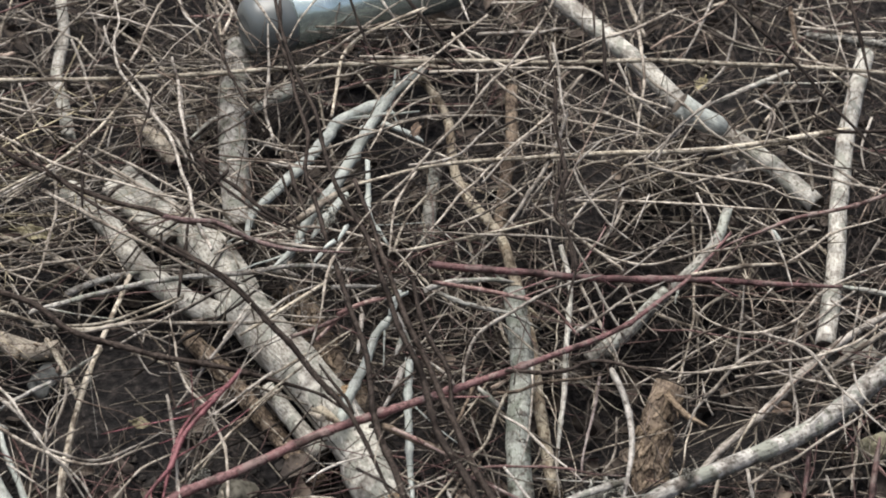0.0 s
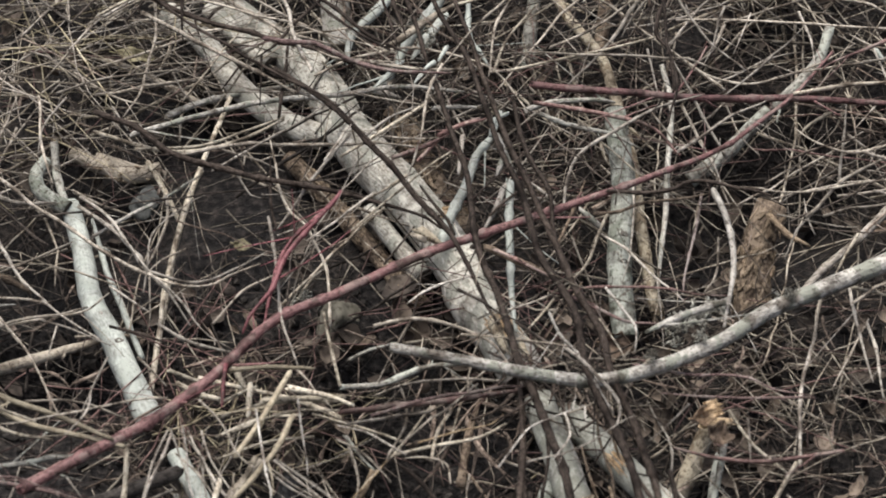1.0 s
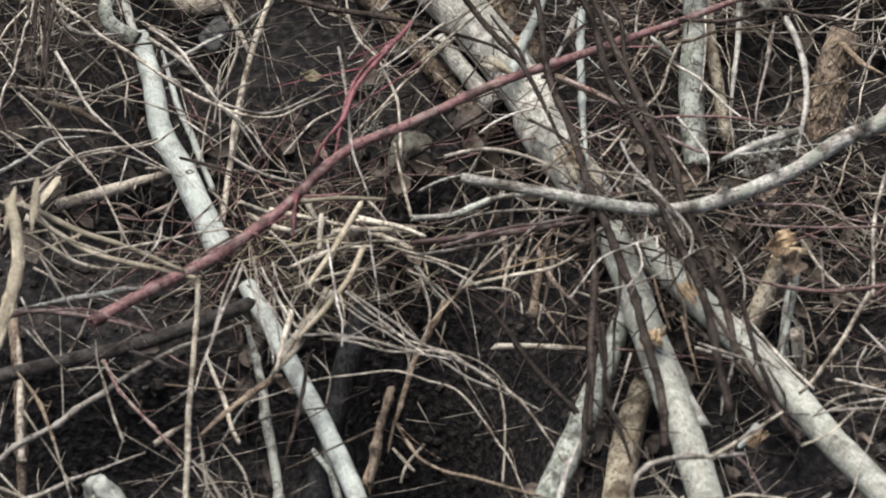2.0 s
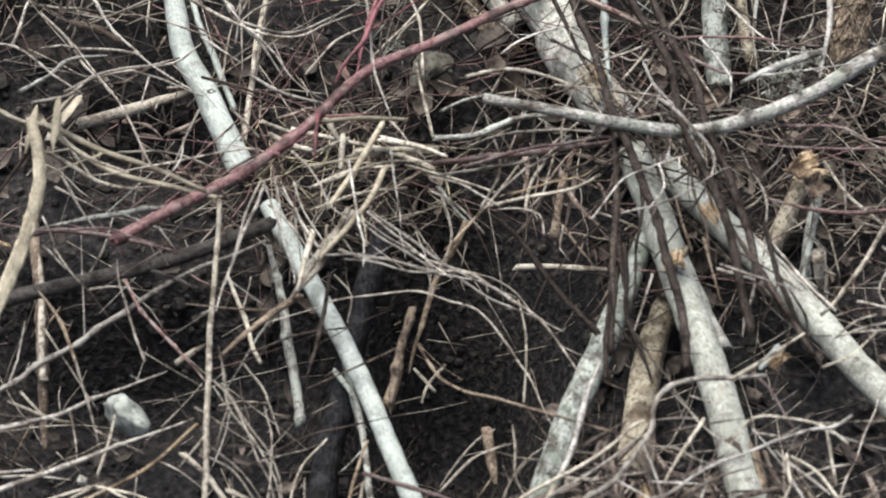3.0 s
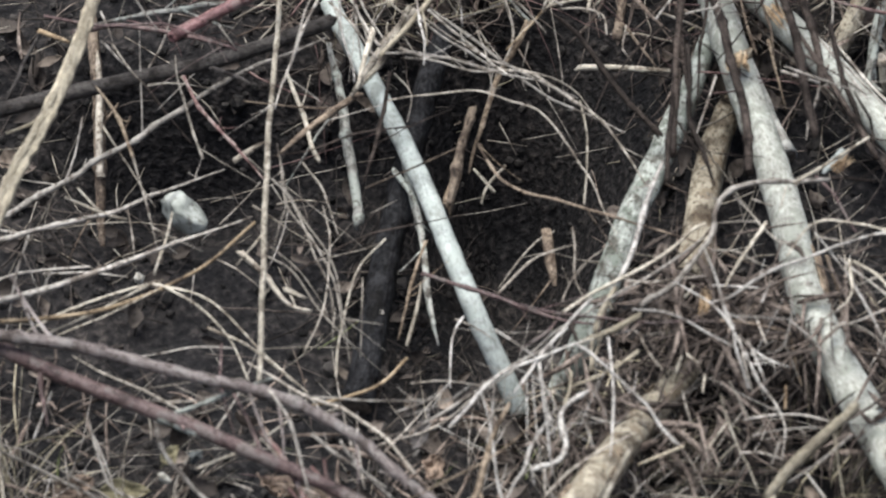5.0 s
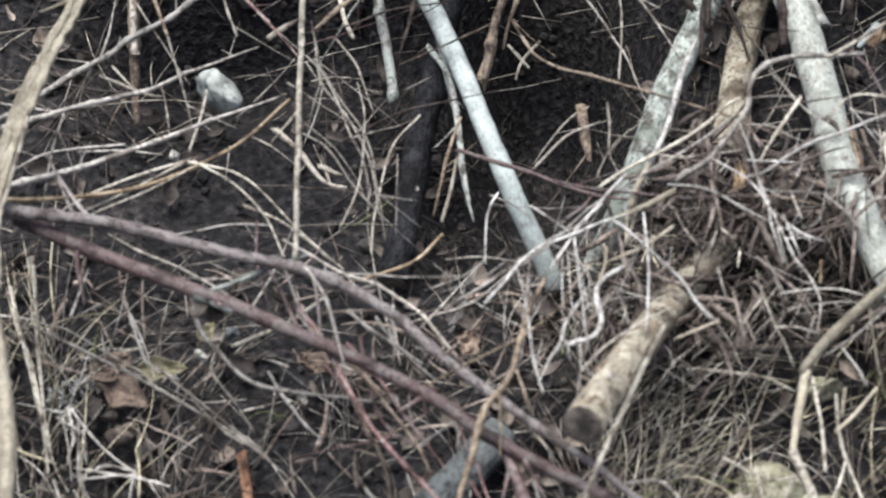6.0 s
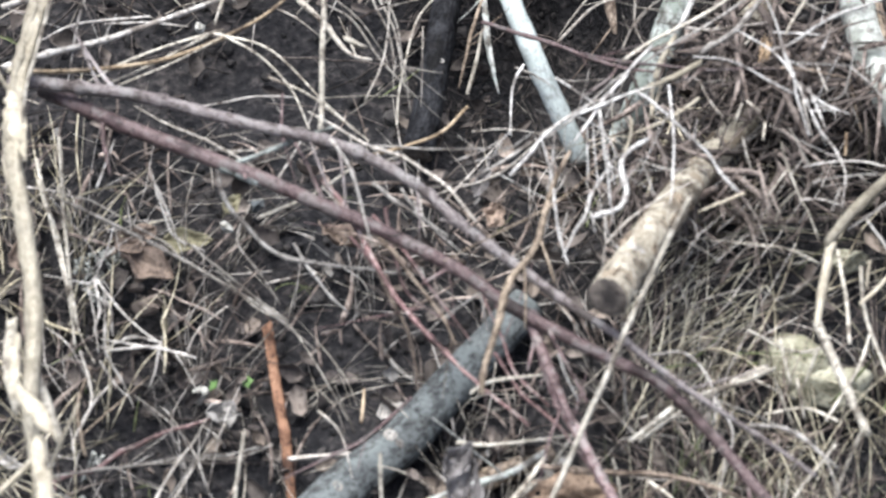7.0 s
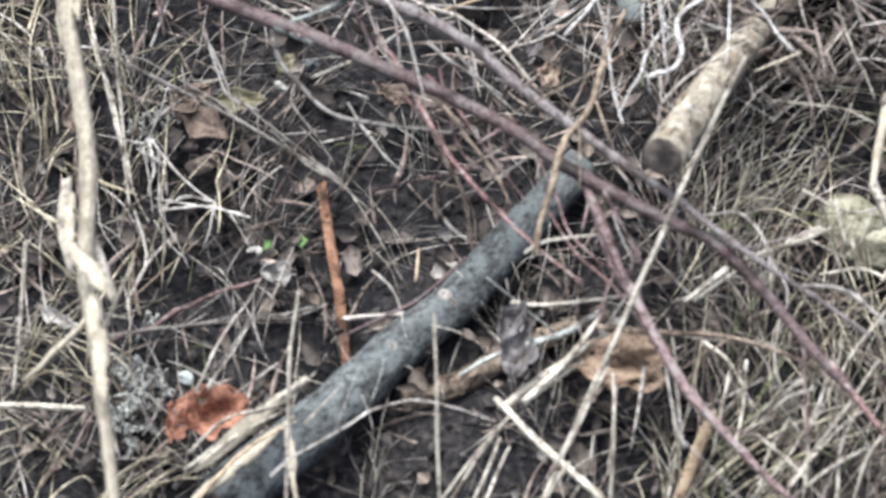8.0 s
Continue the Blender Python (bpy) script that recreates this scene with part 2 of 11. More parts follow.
def swell(u, v):
    """Lumps of the soil face."""
    dip = sum(depth * math.exp(-((u - cu) / ru) ** 2 - ((v - cv) / rv) ** 2) for cu, cv, ru, rv, depth in HOLLOWS)
    return -dip + 0.05 * noise.noise(Vector((u * 2.3, v * 2.3, 0))) + 0.02 * noise.noise(Vector((u * 8, v * 8, 3))) + 0.008 * noise.noise(Vector((u * 30, v * 30, 7)))


def ground():
    """One sheet: ditch floor, bank face, level ground behind, out to the horizon."""
    us = [-900, -200, -40, -12, -5, -3] + [-2.2 + 0.022 * i for i in range(201)] + [3, 5, 12, 40, 200, 900]
    prof = [(-900, 0), (-200, 0), (-40, 0), (-8, 0), (-1, 0), (1.2, 0), (2.2, -0.35), (3.2, -0.66)]
    vs = [-1.25 + 0.022 * i for i in range(145)]
    line = [(y, z, None) for y, z in prof] + [(at(0, v, 0).y, at(0, v, 0).z, v) for v in vs]
    y1, z1 = line[-1][0], line[-1][1]
    line += [(y1 + d, z1 + e, None) for d, e in ((0.3, 0.2), (0.8, 0.32), (3, 0.4), (10, 0.4), (40, 0.4), (200, 0.4), (900, 0.4))]
    verts, faces = [], []
    for y, z, v in line:
        for u in us:
            if v is not None and abs(u) < 2.3:
                p = at(u, v, swell(u, v))
                verts.append(p)
            else:
                verts.append((u, y, z))
    w = len(us)
    for j in range(len(line) - 1):
        for i in range(w - 1):
            a = j * w + i
            faces.append((a, a + 1, a + w + 1, a + w))
    me = bpy.data.meshes.new("ground")
    me.from_pydata(verts, [], faces)
    me.polygons.foreach_set("use_smooth", [True] * len(faces))
    me.materials.append(SOIL)
    return tagged(new("ground", me), "dark damp bare soil of a sloping ditch bank", "ground", kind="structure")


ground()


# ---- tubes: sticks, stems, stalks ----
def spline(pts, step):
    """Catmull-Rom through pts."""
    p = [2 * pts[0] - pts[1]] + list(pts) + [2 * pts[-1] - pts[-2]]
    out = []
    for a, b, c, d in zip(p, p[1:], p[2:], p[3:]):
        k = max(1, int((c - b).length / step))
        for i in range(k):
            t = i / k
            out.append(0.5 * (2 * b + (c - a) * t + (2 * a - 5 * b + 4 * c - d) * t * t + (3 * b - a - 3 * c + d) * t ** 3))
    out.append(pts[-1])
    return out


def tube(path, radii, sides, rng, rough=0.06, flat=1.0, wander=0.0, jag=0.0):
    """Vertices, faces and uvs of a closed, slightly uneven tube."""
    verts, faces, uvs = [], [], []
    up = Vector((0.3, -0.8, 0.5))
    along = 0.0
    lump = [rng.uniform(-1, 1) for _ in range(sides)]
    for i, p in enumerate(path):
        d = (path[min(i + 1, len(path) - 1)] - path[max(i - 1, 0)]).normalized()
        a = (up - d * up.dot(d)).normalized()
        b = d.cross(a)
        up = a
        if i:
            along += (p - path[i - 1]).length
        off = Vector((rng.gauss(0, 1), rng.gauss(0, 1), rng.gauss(0, 1))) * wander * radii[i]
        swell_here = 1 + rough * rng.uniform(-1, 1)
        for k in range(sides):
            th = 2 * math.pi * k / sides
            r = radii[i] * swell_here * (1 + rough * (0.7 * lump[k] + 0.5 * rng.uniform(-1, 1)))
            verts.append(p + off + a * (r * flat * math.cos(th)) + b * (r * math.sin(th)))
    n = len(path)
    if jag:
        for base, d, r in ((0, path[0] - path[1], radii[0]), ((n - 1) * sides, path[-1] - path[-2], radii[-1])):
            for k in range(sides):
                verts[base + k] = verts[base + k] + d.normalized() * r * jag * rng.uniform(-0.6, 1)
    ring = 2 * math.pi * radii[0] / sides
    length = [0.0]
    for p, q in zip(path, path[1:]):
        length.append(length[-1] + (q - p).length)
    for i in range(n - 1):
        for k in range(sides):
            j = (k + 1) % sides
            faces.append((i * sides + k, i * sides + j, (i + 1) * sides + j, (i + 1) * sides + k))
            uvs += [(k * ring, length[i]), ((k + 1) * ring, length[i]), ((k + 1) * ring, length[i + 1]), (k * ring, length[i + 1])]
    for base, order in ((0, -1), ((n - 1) * sides, 1)):
        f = tuple(base + k for k in range(sides))[::order]
        faces.append(f)
        uvs += [(0, 0)] * sides
    return verts, faces, uvs


def mesh_of(name, parts, mats, smooth=True):
    """parts: (verts, faces, uvs, material index) joined in one mesh."""
    vs, fs, us, ms = [], [], [], []
    for v, f, u, m in parts:
        o = len(vs)
        vs += v
        fs += [tuple(i + o for i in q) for q in f]
        us += u
        ms += [m] * len(f)
    me = bpy.data.meshes.new(name)
    me.from_pydata(vs, [], fs)
    layer = me.uv_layers.new(name="UVMap")
    layer.data.foreach_set("uv", np.array(us, dtype=np.float32).ravel())
    me.polygons.foreach_set("use_smooth", [smooth and len(q) == 4 for q in fs])
    me.polygons.foreach_set("material_index", ms)
    for m in mats:
        me.materials.append(m)
    return me


WORDS = {
    "crimson": "dull crimson smooth",
    "bone": "bone-white bleached",
    "faded": "greyish mauve smooth",
    "drab": "drab grey lichen-crusted", "ochre": "torn ochre", "dusk": "dark grey brown",
    "sage": "pale greenish grey lichen-mottled",
    "pale": "pale grey dark-flecked", "white": "whitish smooth-barked", "grey": "dull grey weathered", "brown": "rough brown-barked",
    "tan": "peeled tan", "red": "dark red smooth", "plum": "mauve brown smooth", "scarlet": "bright red young", "dark": "dark brown leafless", "black": "wet blackened",
    "straw": "dry straw-coloured", "gold": "golden dry", "rust": "rust orange split", "twig": "dry grey brown", "ash": "bleached dry", "lichen": "lichen-spotted grey", "peel": "half-peeled pale", "sheath": "papery straw-coloured", "flake": "flaking brown", "mossy": "dark slate-grey rough-barked",
}
PLACE = {"log": "lying on the sloping bank", "branch": "fallen across the brush pile", "stem": "leaning over the brush pile", "twig": "tangled in the brush pile", "stalk": "bent over the brush", "blade": "lying on the litter"}
RNG = random.Random(7)


def part(name, me, parent, label=""):
    ob = new(name, me)
    ob.parent = parent
    if label:
        ob["label"] = label
    return ob


def side_shoot(path, i, d, skin, parent, rng):
    """A short forking twig or broken stub at one point of a stick."""
    p = path[i]
    axis = (path[min(i + 1, len(path) - 1)] - path[max(i - 1, 0)]).normalized()
    side = axis.cross(OUT * rng.uniform(0.6, 1.0) + ALONG * rng.uniform(-0.5, 0.5) + UP * rng.uniform(-0.5, 0.5)).normalized() * rng.choice((-1, 1))
    ang = radians(rng.uniform(30, 60))
    way = axis * math.cos(ang) * rng.choice((1, 1, -1)) + side * math.sin(ang)
    ln = rng.uniform(0.012, 0.03) if rng.random() < 0.45 else rng.uniform(0.04, 0.15)
    r = max(0.0007, 0.5 * d * rng.uniform(0.25, 0.45))
    bend = (OUT * rng.uniform(-0.3, 0.5) + axis * rng.uniform(-0.4, 0.4)) * ln * 0.4
    pts = [p, p + way * ln * 0.4 + bend * 0.2, p + way * ln * 0.75 + bend * 0.6, p + way * ln + bend]
    line = spline(pts, ln / 6)
    v, f, u = tube(line, [r * (1 - 0.65 * k / len(line)) for k in range(len(line))], 5, rng, 0.1, 1, 0.25)
    part("side_shoot", mesh_of("side_shoot", [(v, f, u, 0)], [BARK[skin]]), parent)


def cut_end(centre, out, r, parent, rng):
    """The broken or sawn face of a log: a dished disc with an uneven rim."""
    side = out.cross(Vector((0.3, 0.5, 0.8))).normalized()
    up = out.cross(side)
    verts, faces, uvs, n = [], [], [], 14
    for ring, (k, lift) in enumerate(((1.0, 0.0), (0.86, 0.08), (0.5, 0.05), (0.14, 0.09))):
        for s in range(n):
            t = 2 * math.pi * s / n
            q = k * r * (1 + 0.04 * rng.uniform(-1, 1))
            verts.append(centre + out * (r * lift + 0.04 * r * rng.uniform(-1, 1) + 0.0008) + side * q * math.cos(t) + up * q * math.sin(t))
    for ring in range(3):
        for s in range(n):
            b = (s + 1) % n
            faces.append((ring * n + s, ring * n + b, ring * n + n + b, ring * n + n + s))
            uvs += [(ring * 0.01, s * 0.01)] * 4
    faces.append(tuple(range(3 * n, 4 * n)))
    uvs += [(0, 0)] * n
    part("cut_end", mesh_of("cut_end", [(verts, faces, uvs, 0)], [END]), parent, "dark weathered end grain")


def knot(path, radii, i, parent, rng):
    """A raised branch scar on a log."""
    axis = (path[min(i + 1, len(path) - 1)] - path[max(i - 1, 0)]).normalized()
    toward = (OUT * rng.uniform(0.4, 1) + ALONG * rng.uniform(-0.8, 0.8) + Vector((0, -0.5, 0.3)))
    out = (toward - axis * toward.dot(axis)).normalized()
    r = radii[i]
    side = axis.cross(out)
    c = path[i] + out * r * 0.93
    s = r * rng.uniform(0.14, 0.28)
    verts, faces, uvs, n = [], [], [], 10
    for k, lift in ((1.5, -0.05), (1.0, 0.32), (0.62, 0.36), (0.4, 0.05)):
        for q in range(n):
            t = 2 * math.pi * q / n
            w = k * s * (1 + 0.12 * rng.uniform(-1, 1))
            verts.append(c + out * s * lift + side * w * math.cos(t) + axis * w * 0.75 * math.sin(t))
    for ring in range(3):
        for q in range(n):
            b = (q + 1) % n
            faces.append((ring * n + q, ring * n + b, ring * n + n + b, ring * n + n + q))
            uvs += [(ring * 0.01, q * 0.01)] * 4
    faces.append(tuple(range(3 * n, 4 * n)))
    uvs += [(0, 0)] * n
    part("knot", mesh_of("knot", [(verts, faces, uvs, 0)], [KNOT]), parent)


def bark_plates(path, radii, parent, rng, count):
    """Loose plates of flaking bark standing off a log."""
    for _ in range(count):
        i = rng.randrange(1, len(path) - 1)
        axis = (path[i + 1] - path[i - 1]).normalized()
        a = rng.uniform(-1.3, 1.3)
        face = (OUT + Vector((0, -0.6, 0.2))).normalized()
        face = (face - axis * face.dot(axis)).normalized()
        side = axis.cross(face)
        r = radii[i] * 1.02
        half, wide = rng.uniform(0.2, 0.9) * radii[i] * rng.uniform(0.4, 1), rng.uniform(0.05, 0.2)
        verts, th = [], radii[i] * rng.uniform(0.06, 0.2)
        skew = rng.uniform(-0.25, 0.25)
        for lift in (0, th):
            for s in (-1, 0, 1):
                for t in (-1, 1):
                    ang = a + s * skew + t * wide * rng.uniform(0.5, 1.2) * (1 if s == 0 else 0.55)
                    verts.append(path[i] + axis * (s * half * rng.uniform(0.7, 1.25)) + (face * math.cos(ang) + side * math.sin(ang)) * (r + lift))
        faces = [(6, 7, 9, 8), (8, 9, 11, 10), (0, 2, 3, 1), (2, 4, 5, 3), (0, 1, 7, 6), (4, 10, 11, 5), (0, 6, 8, 2), (2, 8, 10, 4), (1, 3, 9, 7), (3, 5, 11, 9)]
        part("bark_plate", mesh_of("bark_plate", [(verts, faces, [(0.01 * k, 0.013 * k) for k in range(40)], 0)], [BARK["flake"]], False), parent)


def stick(name, skin, thick, points, label=""):
    """A stick as a tapering, slightly crooked tube; thick: its diameters in mm from end to end; points: (u, v, h) along it."""
    pts = [at(*p) for p in points]
    girth = [t / 1000 for t in thick]
    big = max(girth)
    path = spline(pts, max(0.009, big * 0.4))
    n = len(path)
    length = [0.0]
    for p, q in zip(path, path[1:]):
        length.append(length[-1] + (q - p).length)
    reedy = skin in ("straw", "gold", "sheath", "rust")
    gap, shift = (0.13, 0.0012) if reedy else (0.2, 0.003) if big > 0.02 else (0.085, 0.0022) if big > 0.009 else (0.048, 0.0023)
    nodes, offs = [0.0], [Vector()]
    while nodes[-1] < length[-1]:
        nodes.append(nodes[-1] + gap * RNG.uniform(0.5, 1.5))
        offs.append(Vector((RNG.gauss(0, 1), RNG.gauss(0, 1), RNG.gauss(0, 1))) * shift)
    offs = np.array(offs)
    kink = [Vector([float(np.interp(s, nodes, offs[:, k])) for k in range(3)]) for s in length]
    phase = RNG.uniform(0, 6.3)
    path = [p + k + ALONG * 0.0005 * math.sin(s / 0.021 + phase) for p, k, s in zip(path, kink, length)]
    radii = [0.5 * float(np.interp(i / (n - 1), np.linspace(0, 1, len(girth)), girth)) for i in range(n)]
    if big < 0.02:
        for c in nodes[1:-1]:
            i = min(range(n), key=lambda k: abs(length[k] - c))
            radii[i] *= RNG.uniform(1.05, 1.2) if reedy else RNG.uniform(1.15, 1.45)
        thin_end = RNG.choice((0, 1, 1))
        for i in range(n if len(girth) == 2 else 0):
            s = (i / (n - 1)) if thin_end else 1 - i / (n - 1)
            radii[i] *= 1 - (0.25 if reedy else 0.55) * max(0, (s - 0.55) / 0.45) ** 1.3
    sides = 16 if big > 0.035 else 9 if big > 0.012 else 6
    flat = 0.35 if skin == "rust" or name == "blade" else 1.0
    v, f, u = tube(path, radii, sides, RNG, 0.032 if big > 0.02 else 0.03 if skin in ("straw", "gold") else 0.055, flat, 0.02 if big > 0.02 else 0.04, 0 if big > 0.022 else 1.2)
    strands = [(v, f, u, 0)]
    if skin in ("straw", "sheath") and big > 0.013 and name == "stalk":
        strands = [(*tube(path, [r * 0.82 for r in radii], 10, RNG, 0.06, flat, 0.04, 1.0), 0)]
        for q in range(4):
            ph, k = RNG.uniform(0, 6.3), RNG.uniform(0.5, 1.3)
            line = [p + ALONG * (radii[i] * 0.5 * math.cos(ph + 1.3 * k * s / 1.1)) + OUT * (radii[i] * 0.5 * math.sin(ph + k * s / 1.1)) for i, (p, s) in enumerate(zip(path, length))]
            lo, hi = (0, n) if q < 3 else sorted((RNG.randrange(0, n // 2), RNG.randrange(n // 2 + 1, n + 1)))
            if hi - lo > 3:
                strands.append((*tube(line[lo:hi], [r * RNG.uniform(0.42, 0.58) * (1 - 0.6 * abs(2 * i / (hi - lo) - 1) ** 6) for i, r in enumerate(radii[lo:hi])], 7, RNG, 0.12, 1, 0.15), 0))
    kind_name = {"ash": "bleached_twig", "bone": "bleached_twig", "straw": "grass_stem", "gold": "grass_stem"}.get(skin, name) if name == "twig" else name
    ob = new(kind_name, mesh_of(kind_name, strands[:1], [BARK[skin]]))
    for extra in strands[1:]:
        part("strand", mesh_of("strand", [extra], [BARK[skin]]), ob)
    size = "thick" if big > 0.035 else "long thin" if length[-1] > 0.5 and big < 0.012 else "thin" if big < 0.008 else "long" if length[-1] > 0.6 else "short"
    noun = "grass blade" if name == "blade" else kind_name.replace("bleached_", "").replace("_", " ")
    tagged(ob, label or f"{size} {WORDS[skin]} {noun} {PLACE[name]}", noun, f"{noun}s on the bank")
    if big > 0.022 and skin not in ("straw", "gold", "rust", "sheath"):
        cut_end(path[0], (path[0] - path[1]).normalized(), radii[0] * 0.98, ob, RNG)
        cut_end(path[-1], (path[-1] - path[-2]).normalized(), radii[-1] * 0.98, ob, RNG)
        for _ in range(RNG.randint(1, 3) if big > 0.036 and n > 8 else 0):
            knot(path, radii, RNG.randrange(2, n - 2), ob, RNG)
        if (skin == "brown" or "crumbling" in label) and name == "log":
            bark_plates(path, radii, ob, RNG, 75 if skin == "brown" else 14)
    elif name != "blade" and skin not in ("gold", "rust") and n > 6:
        for _ in range(int(length[-1] / (0.3 if skin == "straw" else 0.1 if name == "stem" else 0.15) + RNG.random())):
            i = RNG.randrange(2, n - 1)
            side_shoot(path, i, 2 * radii[i], skin, ob, RNG)
    return ob


# bare patches where little lies: u, v, half width, half height, share of twigs kept
BARE_TOP = [  # under the upper brush
    (-0.539, 0.637, 0.050, 0.040, 0.20), (-0.023, 0.546, 0.050, 0.060, 0.35), (0.467, 0.706, 0.070, 0.060, 0.40), (-0.225, 0.762, 0.160, 0.116, 0.15),
    (-0.323, 0.689, 0.117, 0.105, 0.20), (0.556, 0.809, 0.145, 0.108, 0.40), (0.646, 0.658, 0.092, 0.077, 0.20), (0.732, 1.357, 0.100, 0.063, 0.40),
    (-0.506, 0.611, 0.124, 0.067, 0.30), (0.948, 1.496, 0.065, 0.053, 0.20), (-0.373, 0.906, 0.051, 0.039, 0.30),
]
BARE_MIDDLE = [  # under the straw heap and the log fork
    (-0.512, 0.422, 0.050, 0.060, 0.15), (-0.414, 0.410, 0.060, 0.050, 0.30), (0.007, 0.305, 0.050, 0.050, 0.30), (0.104, 0.303, 0.090, 0.080, 0.40),
    (0.007, 0.208, 0.080, 0.060, 0.40), (-0.006, 0.215, 0.095, 0.091, 0.30), (0.065, 0.194, 0.118, 0.082, 0.50), (-0.038, 0.158, 0.149, 0.108, 0.20),
    (0.576, 0.175, 0.063, 0.054, 0.40), (-0.002, 0.203, 0.090, 0.080, 0.35), (-0.152, 0.196, 0.060, 0.070, 0.35), (0.041, 0.405, 0.060, 0.040, 0.30),
    (-0.072, 0.264, 0.060, 0.050, 0.40), (-0.560, 0.235, 0.080, 0.070, 0.30), (0.164, 0.212, 0.050, 0.080, 0.30), (-0.557, 0.168, 0.070, 0.060, 0.30),
    (-0.090, 0.130, 0.070, 0.060, 0.30),
]
BARE_HOLLOW = [  # in the hollow
    (-0.033, -0.006, 0.116, 0.230, 0.12), (-0.498, 0.035, 0.171, 0.107, 0.20), (-0.375, -0.145, 0.114, 0.096, 0.30), (-0.011, -0.160, 0.113, 0.121, 0.06),
    (0.036, 0.109, 0.147, 0.169, 0.15), (-0.483, 0.092, 0.171, 0.072, 0.15), (0.412, 0.076, 0.109, 0.054, 0.40), (0.267, -0.137, 0.035, 0.055, 0.20),
    (0.171, -0.058, 0.050, 0.060, 0.25), (0.443, -0.068, 0.060, 0.060, 0.35), (0.049, -0.171, 0.060, 0.070, 0.30), (0.225, -0.090, 0.040, 0.060, 0.15),
]
BARE_FOOT = [  # at the foot
    (0.262, -0.670, 0.071, 0.057, 0.15), (0.261, -0.461, 0.109, 0.092, 0.50), (-0.474, -0.262, 0.194, 0.077, 0.35), (-0.591, -0.812, 0.107, 0.106, 0.40),
    (-0.322, -0.986, 0.126, 0.064, 0.15), (-0.435, -0.424, 0.191, 0.102, 0.50), (0.437, -0.292, 0.050, 0.060, 0.30), (0.330, -0.590, 0.060, 0.060, 0.35),
    (0.230, -0.560, 0.050, 0.050, 0.40),
]


def room(u, v, rng):
    for cu, cv, ru, rv, keep in BARE_TOP + BARE_MIDDLE + BARE_HOLLOW + BARE_FOOT:
        if ((u - cu) / ru) ** 2 + ((v - cv) / rv) ** 2 < 1 and rng.random() > keep:
            return False
    return True


def sprig(rng, start, a, rise, ln, r, bend, low, parts, deep):
    """One twig: straight internodes that turn a little at each node, with shoots from some nodes. start: u, v, h; a: its heading."""
    n = max(3, int(ln / rng.uniform(0.022, 0.04)))
    turn, zig = rng.gauss(0, bend * 3.2) / n, rng.gauss(0.1, 0.06) * rng.choice((-1, 1))
    (u, v, h), path, radii = start, [], []
    for i in range(n + 1):
        path.append(at(u, v, max(low, h)))
        radii.append(r * (1 - 0.62 * i / n) * (rng.uniform(1.1, 1.4) if 0 < i < n and rng.random() < 0.5 else 1))
        if deep and 0 < i < n and rng.random() < 0.2:
            side = rng.choice((-1, 1)) * radians(rng.uniform(28, 62))
            sprig(rng, (u, v, h), a + side, rise + rng.gauss(0, 0.4), ln * rng.uniform(0.1, 0.38), r * 0.6, bend, low, parts, deep - 1)
        a += turn + (zig if i % 2 else -zig) + rng.gauss(0, 0.05)
        step = ln / n * rng.uniform(0.7, 1.3)
        u, v, h = u + math.cos(a) * step, v + math.sin(a) * step, h + (rise + rng.gauss(0, 0.08)) * step
        rise -= 0.35 * rise / n
    parts.append((*tube(path, radii, 4, rng, 0.08, 1, 0.1), 0))


def tangle(label, skin, count, box, length, thick, lean, spread, high, bend, seed, name="twig_litter"):
    """Uncountable fine twigs strewn in clumps over a stretch of the bank: box u0, u1, v0, v1; lean, spread: degrees; thick in mm."""
    rng = random.Random(seed)
    u0, u1, v0, v1 = box
    parts, made = [], 0
    while made < count:
        u, v = rng.uniform(u0, u1), rng.uniform(v0, v1)
        clump = 0.42 + 1.3 * noise.noise(Vector((u * 5, v * 5, seed))) + 0.7 * noise.noise(Vector((u * 14, v * 14, seed)))
        if rng.random() > clump + 0.12:
            continue
        made += 1
        if not room(u, v, rng):
            continue
        a = radians(rng.gauss(lean, spread) + 70 * noise.noise(Vector((u * 2, v * 2, seed + 5))))
        ln = length[0] + (length[1] - length[0]) * rng.random() ** 1.8
        low = min(0, swell(u, v)) * (1 if high[1] < 0.11 else 0.4)
        h = low + rng.uniform(*high) * rng.random() + high[0]
        d = (thick[0] + (thick[1] - thick[0]) * rng.random() ** 1.4) / 1000
        start = (u - math.cos(a) * ln / 2, v - math.sin(a) * ln / 2, h)
        sprig(rng, start, a, rng.gauss(0, 0.14), ln, 0.5 * d, bend, low + 0.008, parts, 2 if ln > 0.1 else 0)
    return tagged(new(name, mesh_of(name, parts, [LITTER[skin]])), label, "litter", kind="stuff")


def bit(skin, thick, points):
    """A short broken twig lying in the brush."""
    path = spline([at(*p) for p in points], 0.012)
    n = len(path)
    d0, d1 = (t / 1000 for t in thick)
    radii = [0.42 * (d0 + (d1 - d0) * i / (n - 1)) * (1 - 0.55 * (i / (n - 1)) ** 1.5) for i in range(n)]
    ob = new("broken_twig", mesh_of("broken_twig", [(*tube(path, radii, 6, RNG, 0.06, 1, 0.1, 1.2), 0)], [BARK[skin]]))
    return tagged(ob, f"short {WORDS[skin]} broken twig caught in the brush pile", "broken twig", "broken twigs on the bank")


